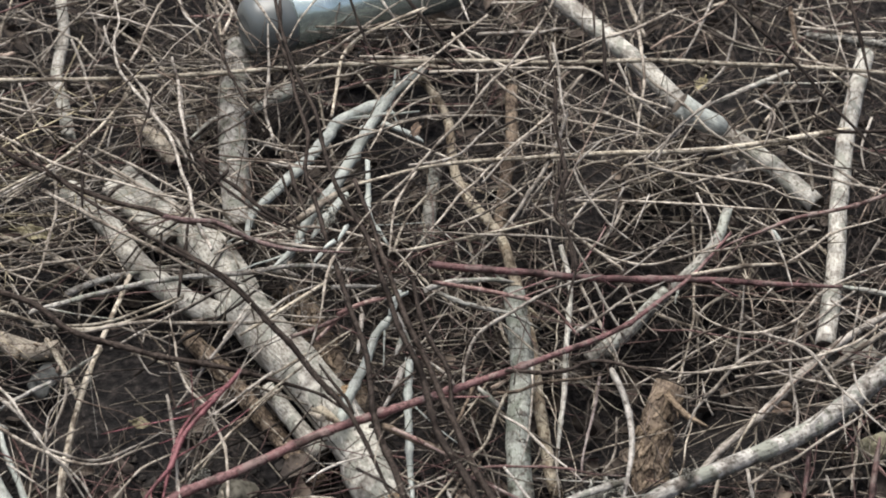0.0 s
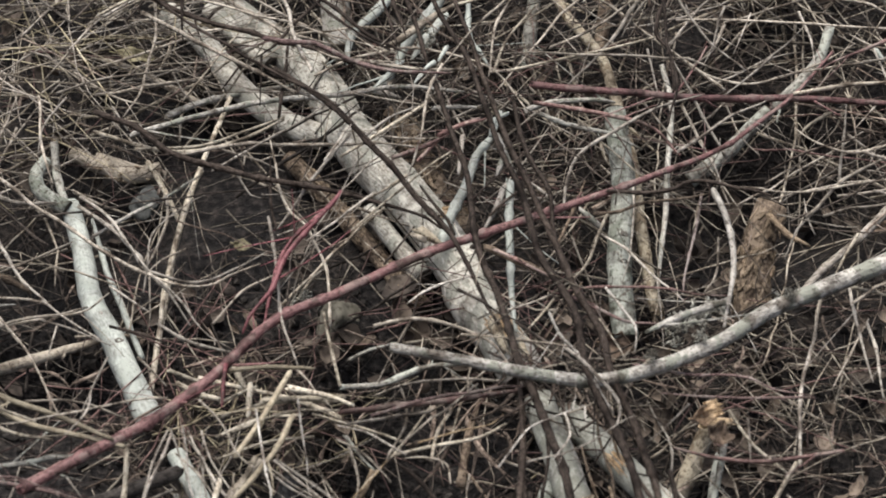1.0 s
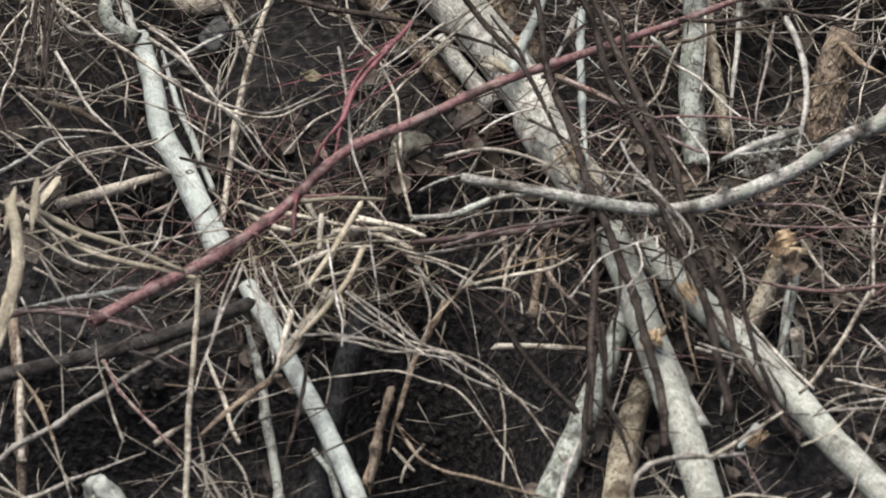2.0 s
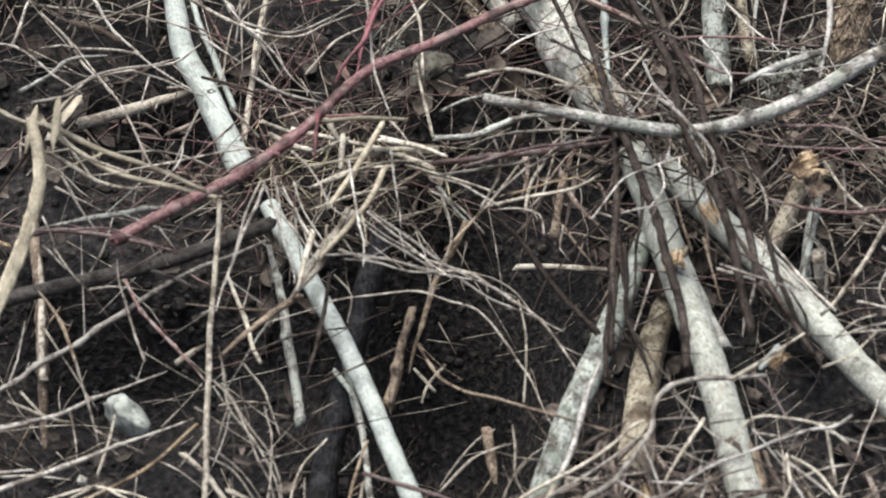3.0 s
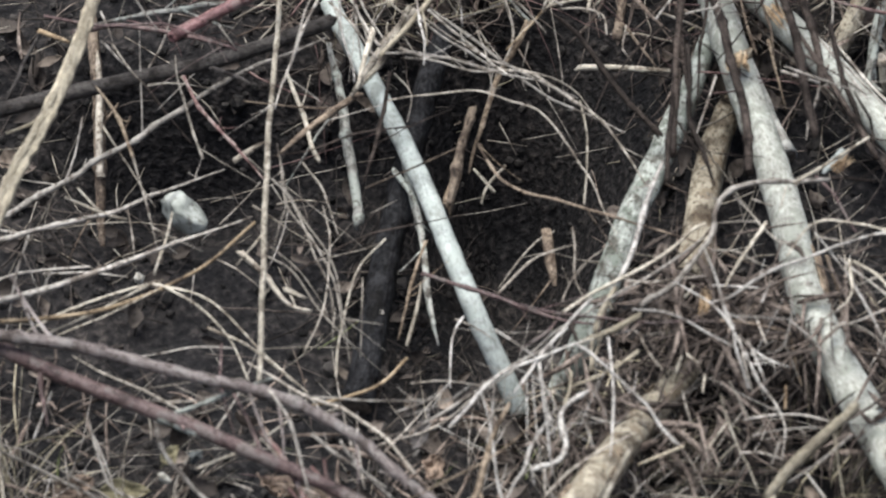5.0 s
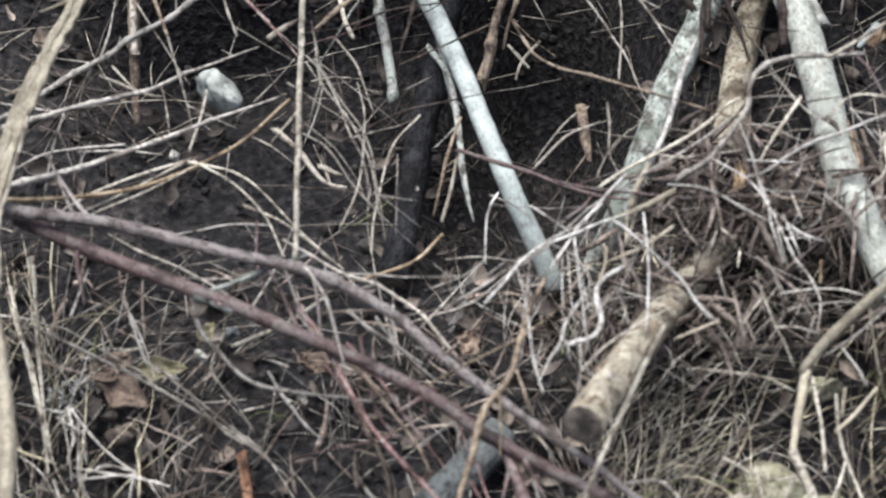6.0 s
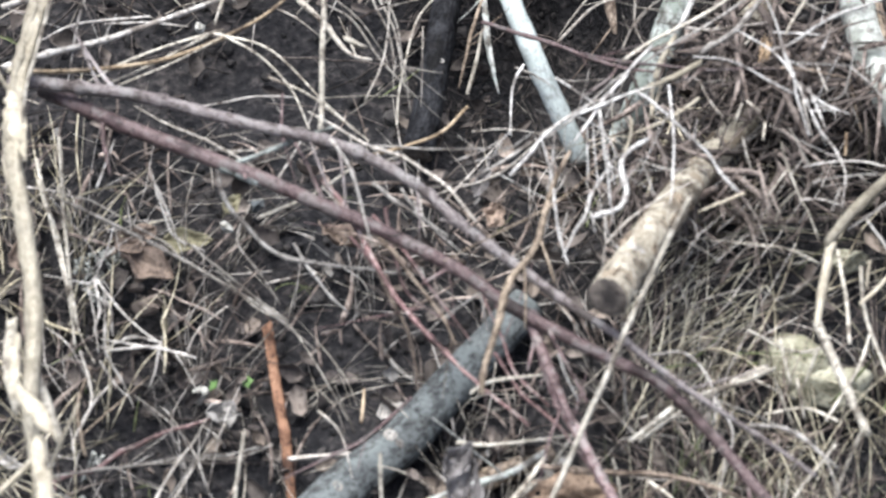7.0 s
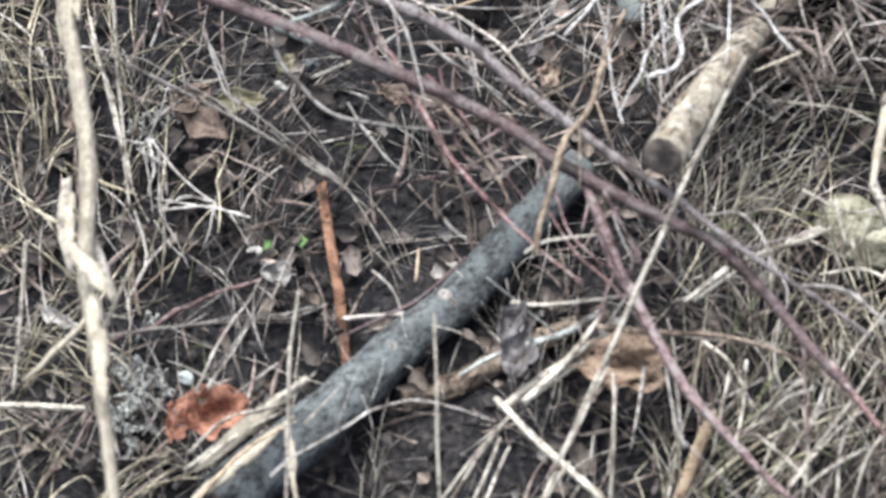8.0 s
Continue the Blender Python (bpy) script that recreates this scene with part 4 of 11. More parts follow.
stick("twig", "twig", (5.2, 5.8), [(0.615, 1.296, 0.240), (0.555, 1.257, 0.240), (0.492, 1.233, 0.240), (0.458, 1.207, 0.240)])
stick("twig", "dark", (5.2, 5.8), [(0.684, 1.245, 0.320), (0.733, 1.171, 0.316), (0.786, 1.093, 0.311), (0.838, 1.017, 0.306), (0.903, 0.909, 0.300)])
stick("twig", "straw", (4.4, 4.4), [(0.794, 1.253, 0.220), (0.840, 1.190, 0.220), (0.875, 1.150, 0.220)])
stick("twig", "dark", (7.0, 6.0), [(0.875, 1.264, 0.300), (0.885, 1.194, 0.291), (0.895, 1.104, 0.280)])
stick("twig", "twig", (4.5, 4.5), [(0.809, 1.297, 0.200), (0.888, 1.287, 0.200), (0.958, 1.281, 0.200)])
stick("branch", "grey", (11.6, 12.5), [(0.835, 1.335, 0.140), (0.899, 1.322, 0.140), (0.968, 1.304, 0.140)])
stick("branch", "pale", (7.9, 9.6), [(0.793, 1.238, 0.160), (0.725, 1.205, 0.160), (0.666, 1.173, 0.160)])
stick("twig", "ash", (4.3, 4.9), [(0.648, 1.074, 0.270), (0.596, 1.021, 0.265), (0.539, 0.955, 0.260)])
bit("ash", (5.1, 4.3), [(0.737, 1.116, 0.240), (0.765, 1.087, 0.218), (0.764, 1.052, 0.200)])
stick("twig", "ash", (3.6, 3.7), [(0.736, 1.048, 0.230), (0.753, 1.107, 0.221), (0.819, 1.137, 0.207), (0.851, 1.158, 0.200)])
stick("twig", "twig", (4.3, 4.2), [(0.550, 0.971, 0.240), (0.678, 0.946, 0.235), (0.760, 0.920, 0.232), (0.802, 0.898, 0.230)])
stick("twig", "red", (6.7, 5.7), [(0.907, 0.898, 0.260), (0.818, 0.862, 0.266), (0.748, 0.836, 0.272), (0.669, 0.790, 0.278), (0.640, 0.769, 0.280)])
stick("twig", "twig", (3.5, 3.5), [(0.438, 0.904, 0.240), (0.547, 0.903, 0.240), (0.673, 0.891, 0.240), (0.801, 0.878, 0.240)])
stick("branch", "grey", (15.2, 20.1), [(0.668, 0.918, 0.200), (0.651, 0.876, 0.188), (0.624, 0.842, 0.175), (0.584, 0.806, 0.160)])
stick("branch", "grey", (20.3, 25.2), [(0.576, 0.829, 0.120), (0.516, 0.779, 0.088), (0.456, 0.743, 0.060)])
bit("ash", (5.8, 5.0), [(0.900, 1.084, 0.220), (0.881, 1.035, 0.211), (0.882, 0.995, 0.204), (0.896, 0.984, 0.200)])
stick("twig", "twig", (4.3, 4.3), [(0.772, 1.043, 0.220), (0.852, 0.969, 0.220), (0.910, 0.924, 0.220)])
stick("twig", "twig", (4.4, 4.3), [(0.536, 1.210, 0.220), (0.592, 1.144, 0.220), (0.662, 1.051, 0.220), (0.765, 0.959, 0.220)])
stick("branch", "white", (38.0, 36.5), [(0.612, 1.130, 0.205), (0.645, 1.120, 0.185), (0.682, 1.117, 0.165)], "loose sleeve of curling whitish bark round a log")
stick("stalk", "straw", (6.1, 5.5), [(-0.408, 0.686, 0.260), (-0.319, 0.663, 0.247), (-0.256, 0.669, 0.238), (-0.192, 0.700, 0.228), (-0.140, 0.739, 0.220)])
stick("stalk", "straw", (4.7, 4.1), [(-0.351, 0.662, 0.250), (-0.256, 0.677, 0.237), (-0.200, 0.710, 0.228), (-0.144, 0.746, 0.220)])
stick("twig", "twig", (5.4, 4.8), [(-0.289, 0.658, 0.240), (-0.199, 0.675, 0.240), (-0.078, 0.679, 0.240), (0.027, 0.670, 0.240), (0.059, 0.663, 0.240)])
stick("stem", "dark", (8.9, 7.2), [(-0.409, 0.715, 0.270), (-0.335, 0.674, 0.265), (-0.266, 0.632, 0.261), (-0.165, 0.603, 0.255), (-0.054, 0.576, 0.249), (0.034, 0.549, 0.244), (0.093, 0.523, 0.240)])
stick("branch", "lichen", (7.3, 9.1), [(-0.359, 0.714, 0.220), (-0.283, 0.742, 0.220), (-0.210, 0.763, 0.220), (-0.137, 0.778, 0.220), (-0.046, 0.788, 0.220), (0.028, 0.798, 0.220), (0.123, 0.785, 0.220)])
stick("branch", "lichen", (11.8, 6.8), [(-0.318, 0.847, 0.100), (-0.275, 0.869, 0.100), (-0.208, 0.888, 0.100), (-0.141, 0.901, 0.100)])
stick("twig", "ash", (4.1, 3.4), [(-0.075, 0.736, 0.260), (-0.143, 0.688, 0.252), (-0.207, 0.653, 0.244), (-0.242, 0.634, 0.240)])
stick("twig", "ash", (5.4, 4.7), [(-0.044, 0.669, 0.270), (-0.078, 0.633, 0.256), (-0.118, 0.586, 0.238), (-0.151, 0.535, 0.220)])
stick("stem", "dark", (8.1, 9.1), [(-0.152, 0.791, 0.271), (-0.086, 0.734, 0.272), (-0.029, 0.670, 0.273), (0.010, 0.607, 0.274), (0.050, 0.545, 0.274), (0.104, 0.464, 0.276), (0.160, 0.325, 0.277)])
stick("stem", "straw", (7.7, 9.4), [(-0.221, 0.831, 0.160), (-0.245, 0.757, 0.156), (-0.262, 0.698, 0.153), (-0.290, 0.596, 0.148), (-0.307, 0.508, 0.144), (-0.314, 0.432, 0.140)])
stick("twig", "ash", (5.4, 4.6), [(-0.407, 0.579, 0.200), (-0.366, 0.540, 0.195), (-0.336, 0.494, 0.190), (-0.299, 0.457, 0.185), (-0.270, 0.402, 0.180)])
bit("twig", (4.0, 4.0), [(-0.328, 0.481, 0.200), (-0.326, 0.407, 0.180)])
stick("twig", "twig", (4.0, 4.0), [(-0.238, 0.403, 0.180), (-0.196, 0.447, 0.190), (-0.148, 0.478, 0.200)])
bit("twig", (4.1, 4.0), [(-0.280, 0.551, 0.160), (-0.315, 0.531, 0.160), (-0.336, 0.506, 0.160)])
stick("stem", "scarlet", (6.4, 7.8), [(-0.057, 0.572, 0.260), (-0.117, 0.499, 0.245), (-0.148, 0.447, 0.236), (-0.171, 0.404, 0.228), (-0.194, 0.357, 0.220)])
stick("stem", "scarlet", (5.6, 6.2), [(-0.063, 0.567, 0.250), (-0.133, 0.496, 0.237), (-0.154, 0.424, 0.228), (-0.166, 0.361, 0.220)])
stick("twig", "twig", (4.8, 4.0), [(-0.160, 0.684, 0.250), (-0.150, 0.624, 0.241), (-0.134, 0.570, 0.232), (-0.102, 0.535, 0.224), (-0.082, 0.464, 0.213), (-0.076, 0.385, 0.200)])
stick("twig", "ash", (4.7, 4.6), [(-0.161, 0.551, 0.230), (-0.150, 0.481, 0.218), (-0.146, 0.381, 0.200)])
stick("twig", "ash", (4.0, 4.0), [(-0.011, 0.561, 0.270), (-0.061, 0.527, 0.254), (-0.107, 0.506, 0.240)])
stick("log", "tan", (28.6, 25.2), [(-0.426, 0.796, 0.060), (-0.367, 0.777, 0.054), (-0.320, 0.767, 0.050)])
stick("branch", "white", (12.8, 15.6), [(0.174, 0.766, 0.200), (0.159, 0.725, 0.191), (0.138, 0.700, 0.183), (0.121, 0.656, 0.172), (0.100, 0.613, 0.161), (0.085, 0.565, 0.150)])
stick("stem", "red", (6.5, 5.8), [(0.053, 0.674, 0.200), (0.085, 0.718, 0.200), (0.118, 0.745, 0.200), (0.141, 0.753, 0.200)])
stick("stem", "red", (6.5, 6.5), [(0.220, 0.740, 0.250), (0.288, 0.725, 0.247), (0.329, 0.716, 0.245), (0.394, 0.697, 0.242), (0.427, 0.646, 0.240)])
stick("branch", "lichen", (9.0, 7.4), [(0.213, 0.752, 0.220), (0.250, 0.769, 0.214), (0.309, 0.779, 0.205), (0.338, 0.778, 0.200)])
stick("twig", "ash", (5.5, 4.7), [(0.461, 0.734, 0.270), (0.411, 0.727, 0.261), (0.377, 0.713, 0.255), (0.328, 0.685, 0.245), (0.286, 0.656, 0.236), (0.264, 0.610, 0.228), (0.257, 0.561, 0.220)])
stick("branch", "pale", (7.6, 9.7), [(0.417, 0.876, 0.170), (0.428, 0.812, 0.162), (0.422, 0.753, 0.154), (0.414, 0.676, 0.144), (0.407, 0.601, 0.134), (0.392, 0.503, 0.120)])
stick("branch", "brown", (9.5, 11.1), [(0.143, 0.487, 0.240), (0.191, 0.468, 0.229), (0.236, 0.452, 0.220)])
stick("log", "brown", (44.4, 52.3), [(0.566, 0.636, 0.140), (0.542, 0.572, 0.102), (0.532, 0.483, 0.050)], "rotting log stub with rough brown flaking bark")
stick("branch", "ash", (16.0, 11.1), [(0.910, 0.752, 0.170), (0.831, 0.706, 0.154), (0.769, 0.659, 0.141), (0.725, 0.615, 0.131), (0.681, 0.575, 0.121), (0.638, 0.543, 0.111), (0.593, 0.496, 0.100)])
stick("branch", "twig", (9.8, 8.3), [(0.909, 0.733, 0.160), (0.830, 0.685, 0.141), (0.745, 0.639, 0.120)])
bit("straw", (6.1, 5.4), [(0.681, 0.556, 0.170), (0.657, 0.521, 0.154), (0.637, 0.487, 0.140)])
stick("twig", "twig", (6.0, 4.8), [(0.598, 0.532, 0.240), (0.646, 0.584, 0.244), (0.705, 0.622, 0.248), (0.743, 0.642, 0.250)])
stick("twig", "ash", (4.7, 4.0), [(0.684, 0.624, 0.270), (0.749, 0.593, 0.270), (0.783, 0.531, 0.270), (0.817, 0.480, 0.270), (0.849, 0.444, 0.270)])
stick("twig", "twig", (4.6, 4.0), [(0.662, 0.426, 0.250), (0.756, 0.471, 0.244), (0.828, 0.518, 0.240)])
stick("twig", "twig", (4.8, 4.1), [(0.435, 0.740, 0.240), (0.459, 0.683, 0.226), (0.482, 0.640, 0.214), (0.497, 0.584, 0.200)])
stick("twig", "twig", (4.1, 4.1), [(0.701, 0.586, 0.230), (0.758, 0.563, 0.230), (0.817, 0.550, 0.230)])
stick("twig", "twig", (4.1, 4.1), [(0.776, 0.715, 0.240), (0.736, 0.671, 0.238), (0.677, 0.653, 0.235), (0.630, 0.671, 0.232), (0.596, 0.704, 0.230)])
bit("ash", (4.8, 4.1), [(0.801, 0.725, 0.220), (0.846, 0.685, 0.220), (0.884, 0.657, 0.220)])
stick("twig", "twig", (4.8, 4.0), [(0.882, 0.670, 0.250), (0.793, 0.608, 0.250), (0.694, 0.589, 0.250), (0.579, 0.569, 0.250), (0.508, 0.580, 0.250)])
stick("twig", "twig", (3.5, 3.5), [(0.452, 0.828, 0.220), (0.541, 0.794, 0.220), (0.635, 0.826, 0.220), (0.698, 0.870, 0.220)])
stick("twig", "twig", (4.2, 3.4), [(-0.096, 0.821, 0.220), (-0.030, 0.853, 0.220), (0.053, 0.869, 0.220), (0.161, 0.830, 0.220), (0.216, 0.743, 0.220)])
stick("twig", "twig", (4.3, 3.6), [(0.021, 1.009, 0.220), (0.106, 1.043, 0.220), (0.210, 1.088, 0.220), (0.313, 1.099, 0.220), (0.398, 1.075, 0.220)])
stick("twig", "twig", (4.4, 3.6), [(0.268, 1.265, 0.220), (0.350, 1.146, 0.220), (0.433, 1.087, 0.220), (0.517, 1.063, 0.220), (0.602, 1.051, 0.220)])
stick("twig", "twig", (4.3, 4.2), [(0.056, 1.089, 0.220), (0.141, 1.065, 0.220), (0.225, 1.019, 0.220), (0.341, 0.950, 0.220), (0.421, 0.872, 0.220), (0.499, 0.784, 0.220)])
stick("twig", "twig", (4.2, 4.3), [(0.508, 0.915, 0.220), (0.594, 0.949, 0.220), (0.708, 0.982, 0.220), (0.792, 0.970, 0.220), (0.906, 0.935, 0.220)])
stick("twig", "twig", (4.1, 4.3), [(0.167, 0.770, 0.240), (0.237, 0.878, 0.240), (0.307, 0.967, 0.240), (0.397, 1.069, 0.240), (0.462, 1.162, 0.240)])
# middle of the bank
stick("branch", "drab", (19.8, 24.6), [(-0.490, 0.741, 0.130), (-0.505, 0.714, 0.127), (-0.494, 0.682, 0.124), (-0.455, 0.655, 0.120)], "greyish bent branch end with a knob")
stick("branch", "grey", (11.6, 14.8), [(-0.482, 0.781, 0.120), (-0.477, 0.729, 0.120), (-0.459, 0.655, 0.120)])
stick("twig", "ash", (5.4, 4.7), [(-0.433, 0.599, 0.200), (-0.390, 0.567, 0.192), (-0.361, 0.535, 0.186), (-0.339, 0.496, 0.180)])
stick("twig", "twig", (5.5, 4.7), [(-0.587, 0.692, 0.200), (-0.516, 0.624, 0.200), (-0.449, 0.567, 0.200), (-0.400, 0.525, 0.200), (-0.343, 0.489, 0.200), (-0.287, 0.458, 0.200), (-0.239, 0.457, 0.200), (-0.172, 0.489, 0.200)])
stick("twig", "ash", (6.9, 6.2), [(-0.578, 0.691, 0.160), (-0.554, 0.659, 0.157), (-0.521, 0.648, 0.154), (-0.468, 0.648, 0.150)])
bit("twig", (6.9, 5.5), [(-0.446, 0.665, 0.150), (-0.408, 0.649, 0.140), (-0.366, 0.638, 0.130)])
stick("twig", "lichen", (5.6, 5.7), [(-0.413, 0.559, 0.180), (-0.363, 0.596, 0.180), (-0.315, 0.626, 0.180), (-0.264, 0.670, 0.180)])
stick("twig", "ash", (5.4, 4.7), [(-0.566, 0.592, 0.180), (-0.539, 0.543, 0.174), (-0.509, 0.497, 0.168), (-0.465, 0.449, 0.160)])
stick("branch", "brown", (11.4, 8.9), [(-0.582, 0.562, 0.100), (-0.546, 0.549, 0.100), (-0.506, 0.526, 0.100)])
stick("twig", "twig", (4.0, 4.1), [(-0.545, 0.512, 0.160), (-0.491, 0.538, 0.160), (-0.442, 0.564, 0.160)])
stick("twig", "twig", (4.0, 4.0), [(-0.614, 0.470, 0.160), (-0.544, 0.468, 0.160), (-0.469, 0.453, 0.160)])
stick("twig", "twig", (4.6, 4.0), [(-0.575, 0.393, 0.160), (-0.534, 0.419, 0.160), (-0.479, 0.428, 0.160), (-0.424, 0.441, 0.160), (-0.390, 0.473, 0.160)])
stick("twig", "twig", (4.0, 4.0), [(-0.618, 0.533, 0.160), (-0.568, 0.474, 0.160), (-0.513, 0.389, 0.160)])
stick("stem", "straw", (7.6, 8.9), [(-0.341, 0.720, 0.150), (-0.315, 0.673, 0.140), (-0.292, 0.626, 0.130)])
stick("stem", "straw", (9.0, 9.3), [(-0.261, 0.720, 0.130), (-0.279, 0.678, 0.126), (-0.294, 0.610, 0.121), (-0.305, 0.542, 0.116), (-0.316, 0.457, 0.109), (-0.329, 0.341, 0.100)])
stick("log", "tan", (23.6, 26.8), [(-0.460, 0.810, 0.060), (-0.418, 0.782, 0.060), (-0.376, 0.765, 0.060), (-0.330, 0.775, 0.060)], "short rotten log with crumbling tan wood")
stick("twig", "dark", (4.9, 4.8), [(-0.608, 0.805, 0.200), (-0.596, 0.678, 0.200), (-0.599, 0.534, 0.200)])
stick("twig", "dark", (5.8, 4.8), [(-0.590, 0.810, 0.200), (-0.575, 0.646, 0.200), (-0.573, 0.494, 0.200)])
stick("twig", "twig", (4.1, 4.1), [(-0.499, 0.803, 0.200), (-0.492, 0.718, 0.200), (-0.472, 0.644, 0.200)])
bit("ash", (4.1, 4.1), [(-0.456, 0.785, 0.220), (-0.488, 0.742, 0.209), (-0.495, 0.697, 0.200)])
stick("twig", "twig", (4.8, 4.1), [(-0.615, 0.668, 0.200), (-0.568, 0.703, 0.200), (-0.539, 0.761, 0.200), (-0.528, 0.803, 0.200)])
stick("branch", "tan", (22.3, 15.8), [(-0.559, 0.409, 0.120), (-0.583, 0.385, 0.120), (-0.598, 0.337, 0.120)])
stick("stalk", "straw", (3.9, 3.9), [(-0.572, 0.291, 0.200), (-0.545, 0.250, 0.200), (-0.516, 0.208, 0.200)])
stick("branch", "tan", (9.2, 13.7), [(-0.169, 0.155, 0.200), (-0.204, 0.115, 0.184), (-0.251, 0.049, 0.160)])
stick("stalk", "straw", (5.2, 5.2), [(-0.224, 0.243, 0.180), (-0.159, 0.259, 0.188), (-0.060, 0.251, 0.200)])
stick("stalk", "straw", (5.9, 5.2), [(-0.256, 0.310, 0.180), (-0.175, 0.279, 0.190), (-0.097, 0.251, 0.200)])
stick("stalk", "straw", (4.5, 4.5), [(-0.227, 0.197, 0.200), (-0.174, 0.225, 0.200), (-0.112, 0.233, 0.200)])
stick("stalk", "straw", (5.2, 3.9), [(-0.097, 0.195, 0.200), (-0.158, 0.187, 0.200), (-0.227, 0.160, 0.200)])
stick("stalk", "straw", (5.9, 5.2), [(-0.296, 0.309, 0.200), (-0.268, 0.303, 0.189), (-0.247, 0.299, 0.180)])
stick("twig", "ash", (2.9, 4.2), [(-0.176, 0.163, 0.200), (-0.128, 0.118, 0.192), (-0.052, 0.073, 0.182), (0.023, 0.029, 0.172), (0.110, -0.013, 0.160)])
stick("twig", "twig", (2.9, 2.8), [(-0.165, 0.159, 0.190), (-0.082, 0.101, 0.175), (0.016, 0.071, 0.160), (0.068, 0.024, 0.150)])
stick("stalk", "straw", (8.5, 7.8), [(0.050, 0.130, 0.100), (0.102, 0.130, 0.100), (0.176, 0.124, 0.100)])
stick("stem", "red", (8.4, 10.0), [(-0.058, 0.207, 0.240), (0.026, 0.216, 0.240), (0.103, 0.229, 0.240), (0.184, 0.242, 0.240)])
stick("branch", "grey", (7.7, 10.1), [(-0.058, 0.263, 0.220), (-0.004, 0.264, 0.220), (0.051, 0.291, 0.220), (0.109, 0.305, 0.220)])
stick("twig", "twig", (4.5, 4.5), [(-0.050, 0.201, 0.220), (0.026, 0.209, 0.220), (0.088, 0.234, 0.220), (0.140, 0.289, 0.220)])
stick("twig", "twig", (3.9, 3.9), [(0.012, 0.316, 0.200), (0.027, 0.230, 0.200), (0.002, 0.156, 0.200)])
stick("twig", "straw", (4.6, 3.9), [(-0.097, 0.246, 0.180), (-0.020, 0.230, 0.161), (0.026, 0.218, 0.150)])
stick("twig", "straw", (3.9, 3.9), [(0.074, 0.272, 0.180), (0.026, 0.207, 0.165), (-0.029, 0.144, 0.150)])
bit("straw", (3.9, 3.9), [(0.105, 0.262, 0.180), (0.088, 0.209, 0.161), (0.064, 0.189, 0.150)])
stick("branch", "brown", (11.1, 12.5), [(0.134, 0.322, 0.100), (0.117, 0.266, 0.091), (0.107, 0.188, 0.080)])
stick("twig", "twig", (4.6, 3.2), [(-0.052, 0.236, 0.140), (-0.037, 0.173, 0.120), (-0.061, 0.113, 0.100)])
stick("log", "pale", (39.4, 47.2), [(0.217, 0.297, 0.120), (0.249, 0.200, 0.114), (0.276, 0.102, 0.108), (0.319, -0.021, 0.100)])
stick("log", "peel", (25.2, 31.4), [(0.457, 0.280, 0.100), (0.439, 0.245, 0.085), (0.423, 0.213, 0.070), (0.394, 0.170, 0.050)], "broken branch stub with an orange cut end")
stick("branch", "tan", (13.2, 14.0), [(0.469, 0.148, 0.100), (0.471, 0.088, 0.060)])
stick("branch", "grey", (14.1, 15.4), [(0.461, 0.225, 0.100), (0.448, 0.148, 0.089), (0.439, 0.080, 0.080)])
stick("twig", "straw", (6.4, 6.9), [(0.553, 0.127, 0.220), (0.515, 0.062, 0.202), (0.475, 0.011, 0.187), (0.454, -0.006, 0.180)])
stick("twig", "ash", (5.9, 5.1), [(0.592, 0.337, 0.200), (0.569, 0.220, 0.200), (0.557, 0.136, 0.200)])
stick("twig", "red", (6.1, 5.3), [(0.386, 0.142, 0.240), (0.479, 0.120, 0.240), (0.554, 0.123, 0.240), (0.616, 0.133, 0.240)])
stick("twig", "ash", (5.1, 4.4), [(0.243, 0.253, 0.320), (0.298, 0.192, 0.299), (0.312, 0.161, 0.291), (0.301, 0.119, 0.280)])
stick("twig", "ash", (5.1, 4.4), [(0.393, 0.097, 0.200), (0.430, 0.039, 0.200), (0.468, -0.010, 0.200)])
stick("twig", "ash", (4.0, 3.6), [(0.463, -0.067, 0.220), (0.528, -0.043, 0.220), (0.602, -0.043, 0.220)])
bit("ash", (5.0, 5.0), [(0.498, -0.010, 0.220), (0.544, -0.023, 0.220), (0.602, -0.042, 0.220)])
bit("ash", (3.6, 3.6), [(0.490, -0.058, 0.220), (0.542, -0.055, 0.220), (0.601, -0.059, 0.220)])
stick("branch", "tan", (23.2, 19.9), [(0.256, 0.078, 0.060), (0.242, 0.021, 0.050), (0.229, -0.036, 0.040)])
stick("stem", "dark", (7.4, 7.2), [(0.321, 0.096, 0.280), (0.344, 0.051, 0.279), (0.391, -0.047, 0.278), (0.429, -0.129, 0.277)])
stick("stem", "dark", (6.4, 7.0), [(0.189, 0.739, 0.265), (0.209, 0.629, 0.265), (0.238, 0.558, 0.265), (0.248, 0.429, 0.265)])
stick("twig", "dark", (6.1, 5.3), [(-0.582, 0.247, 0.280), (-0.613, 0.195, 0.270), (-0.646, 0.147, 0.260)])
stick("branch", "brown", (17.3, 18.3), [(-0.620, 0.231, 0.060), (-0.608, 0.124, 0.051), (-0.594, -0.040, 0.036), (-0.587, -0.108, 0.030)])
stick("stalk", "gold", (7.0, 6.4), [(-0.670, 0.125, 0.200), (-0.628, 0.107, 0.200)])
bit("twig", (4.5, 4.4), [(-0.570, 0.104, 0.200), (-0.546, 0.070, 0.189), (-0.523, 0.049, 0.180)])
stick("branch", "grey", (8.4, 9.7), [(-0.196, -0.022, 0.080), (-0.165, -0.080, 0.080), (-0.153, -0.176, 0.080), (-0.143, -0.262, 0.080)])
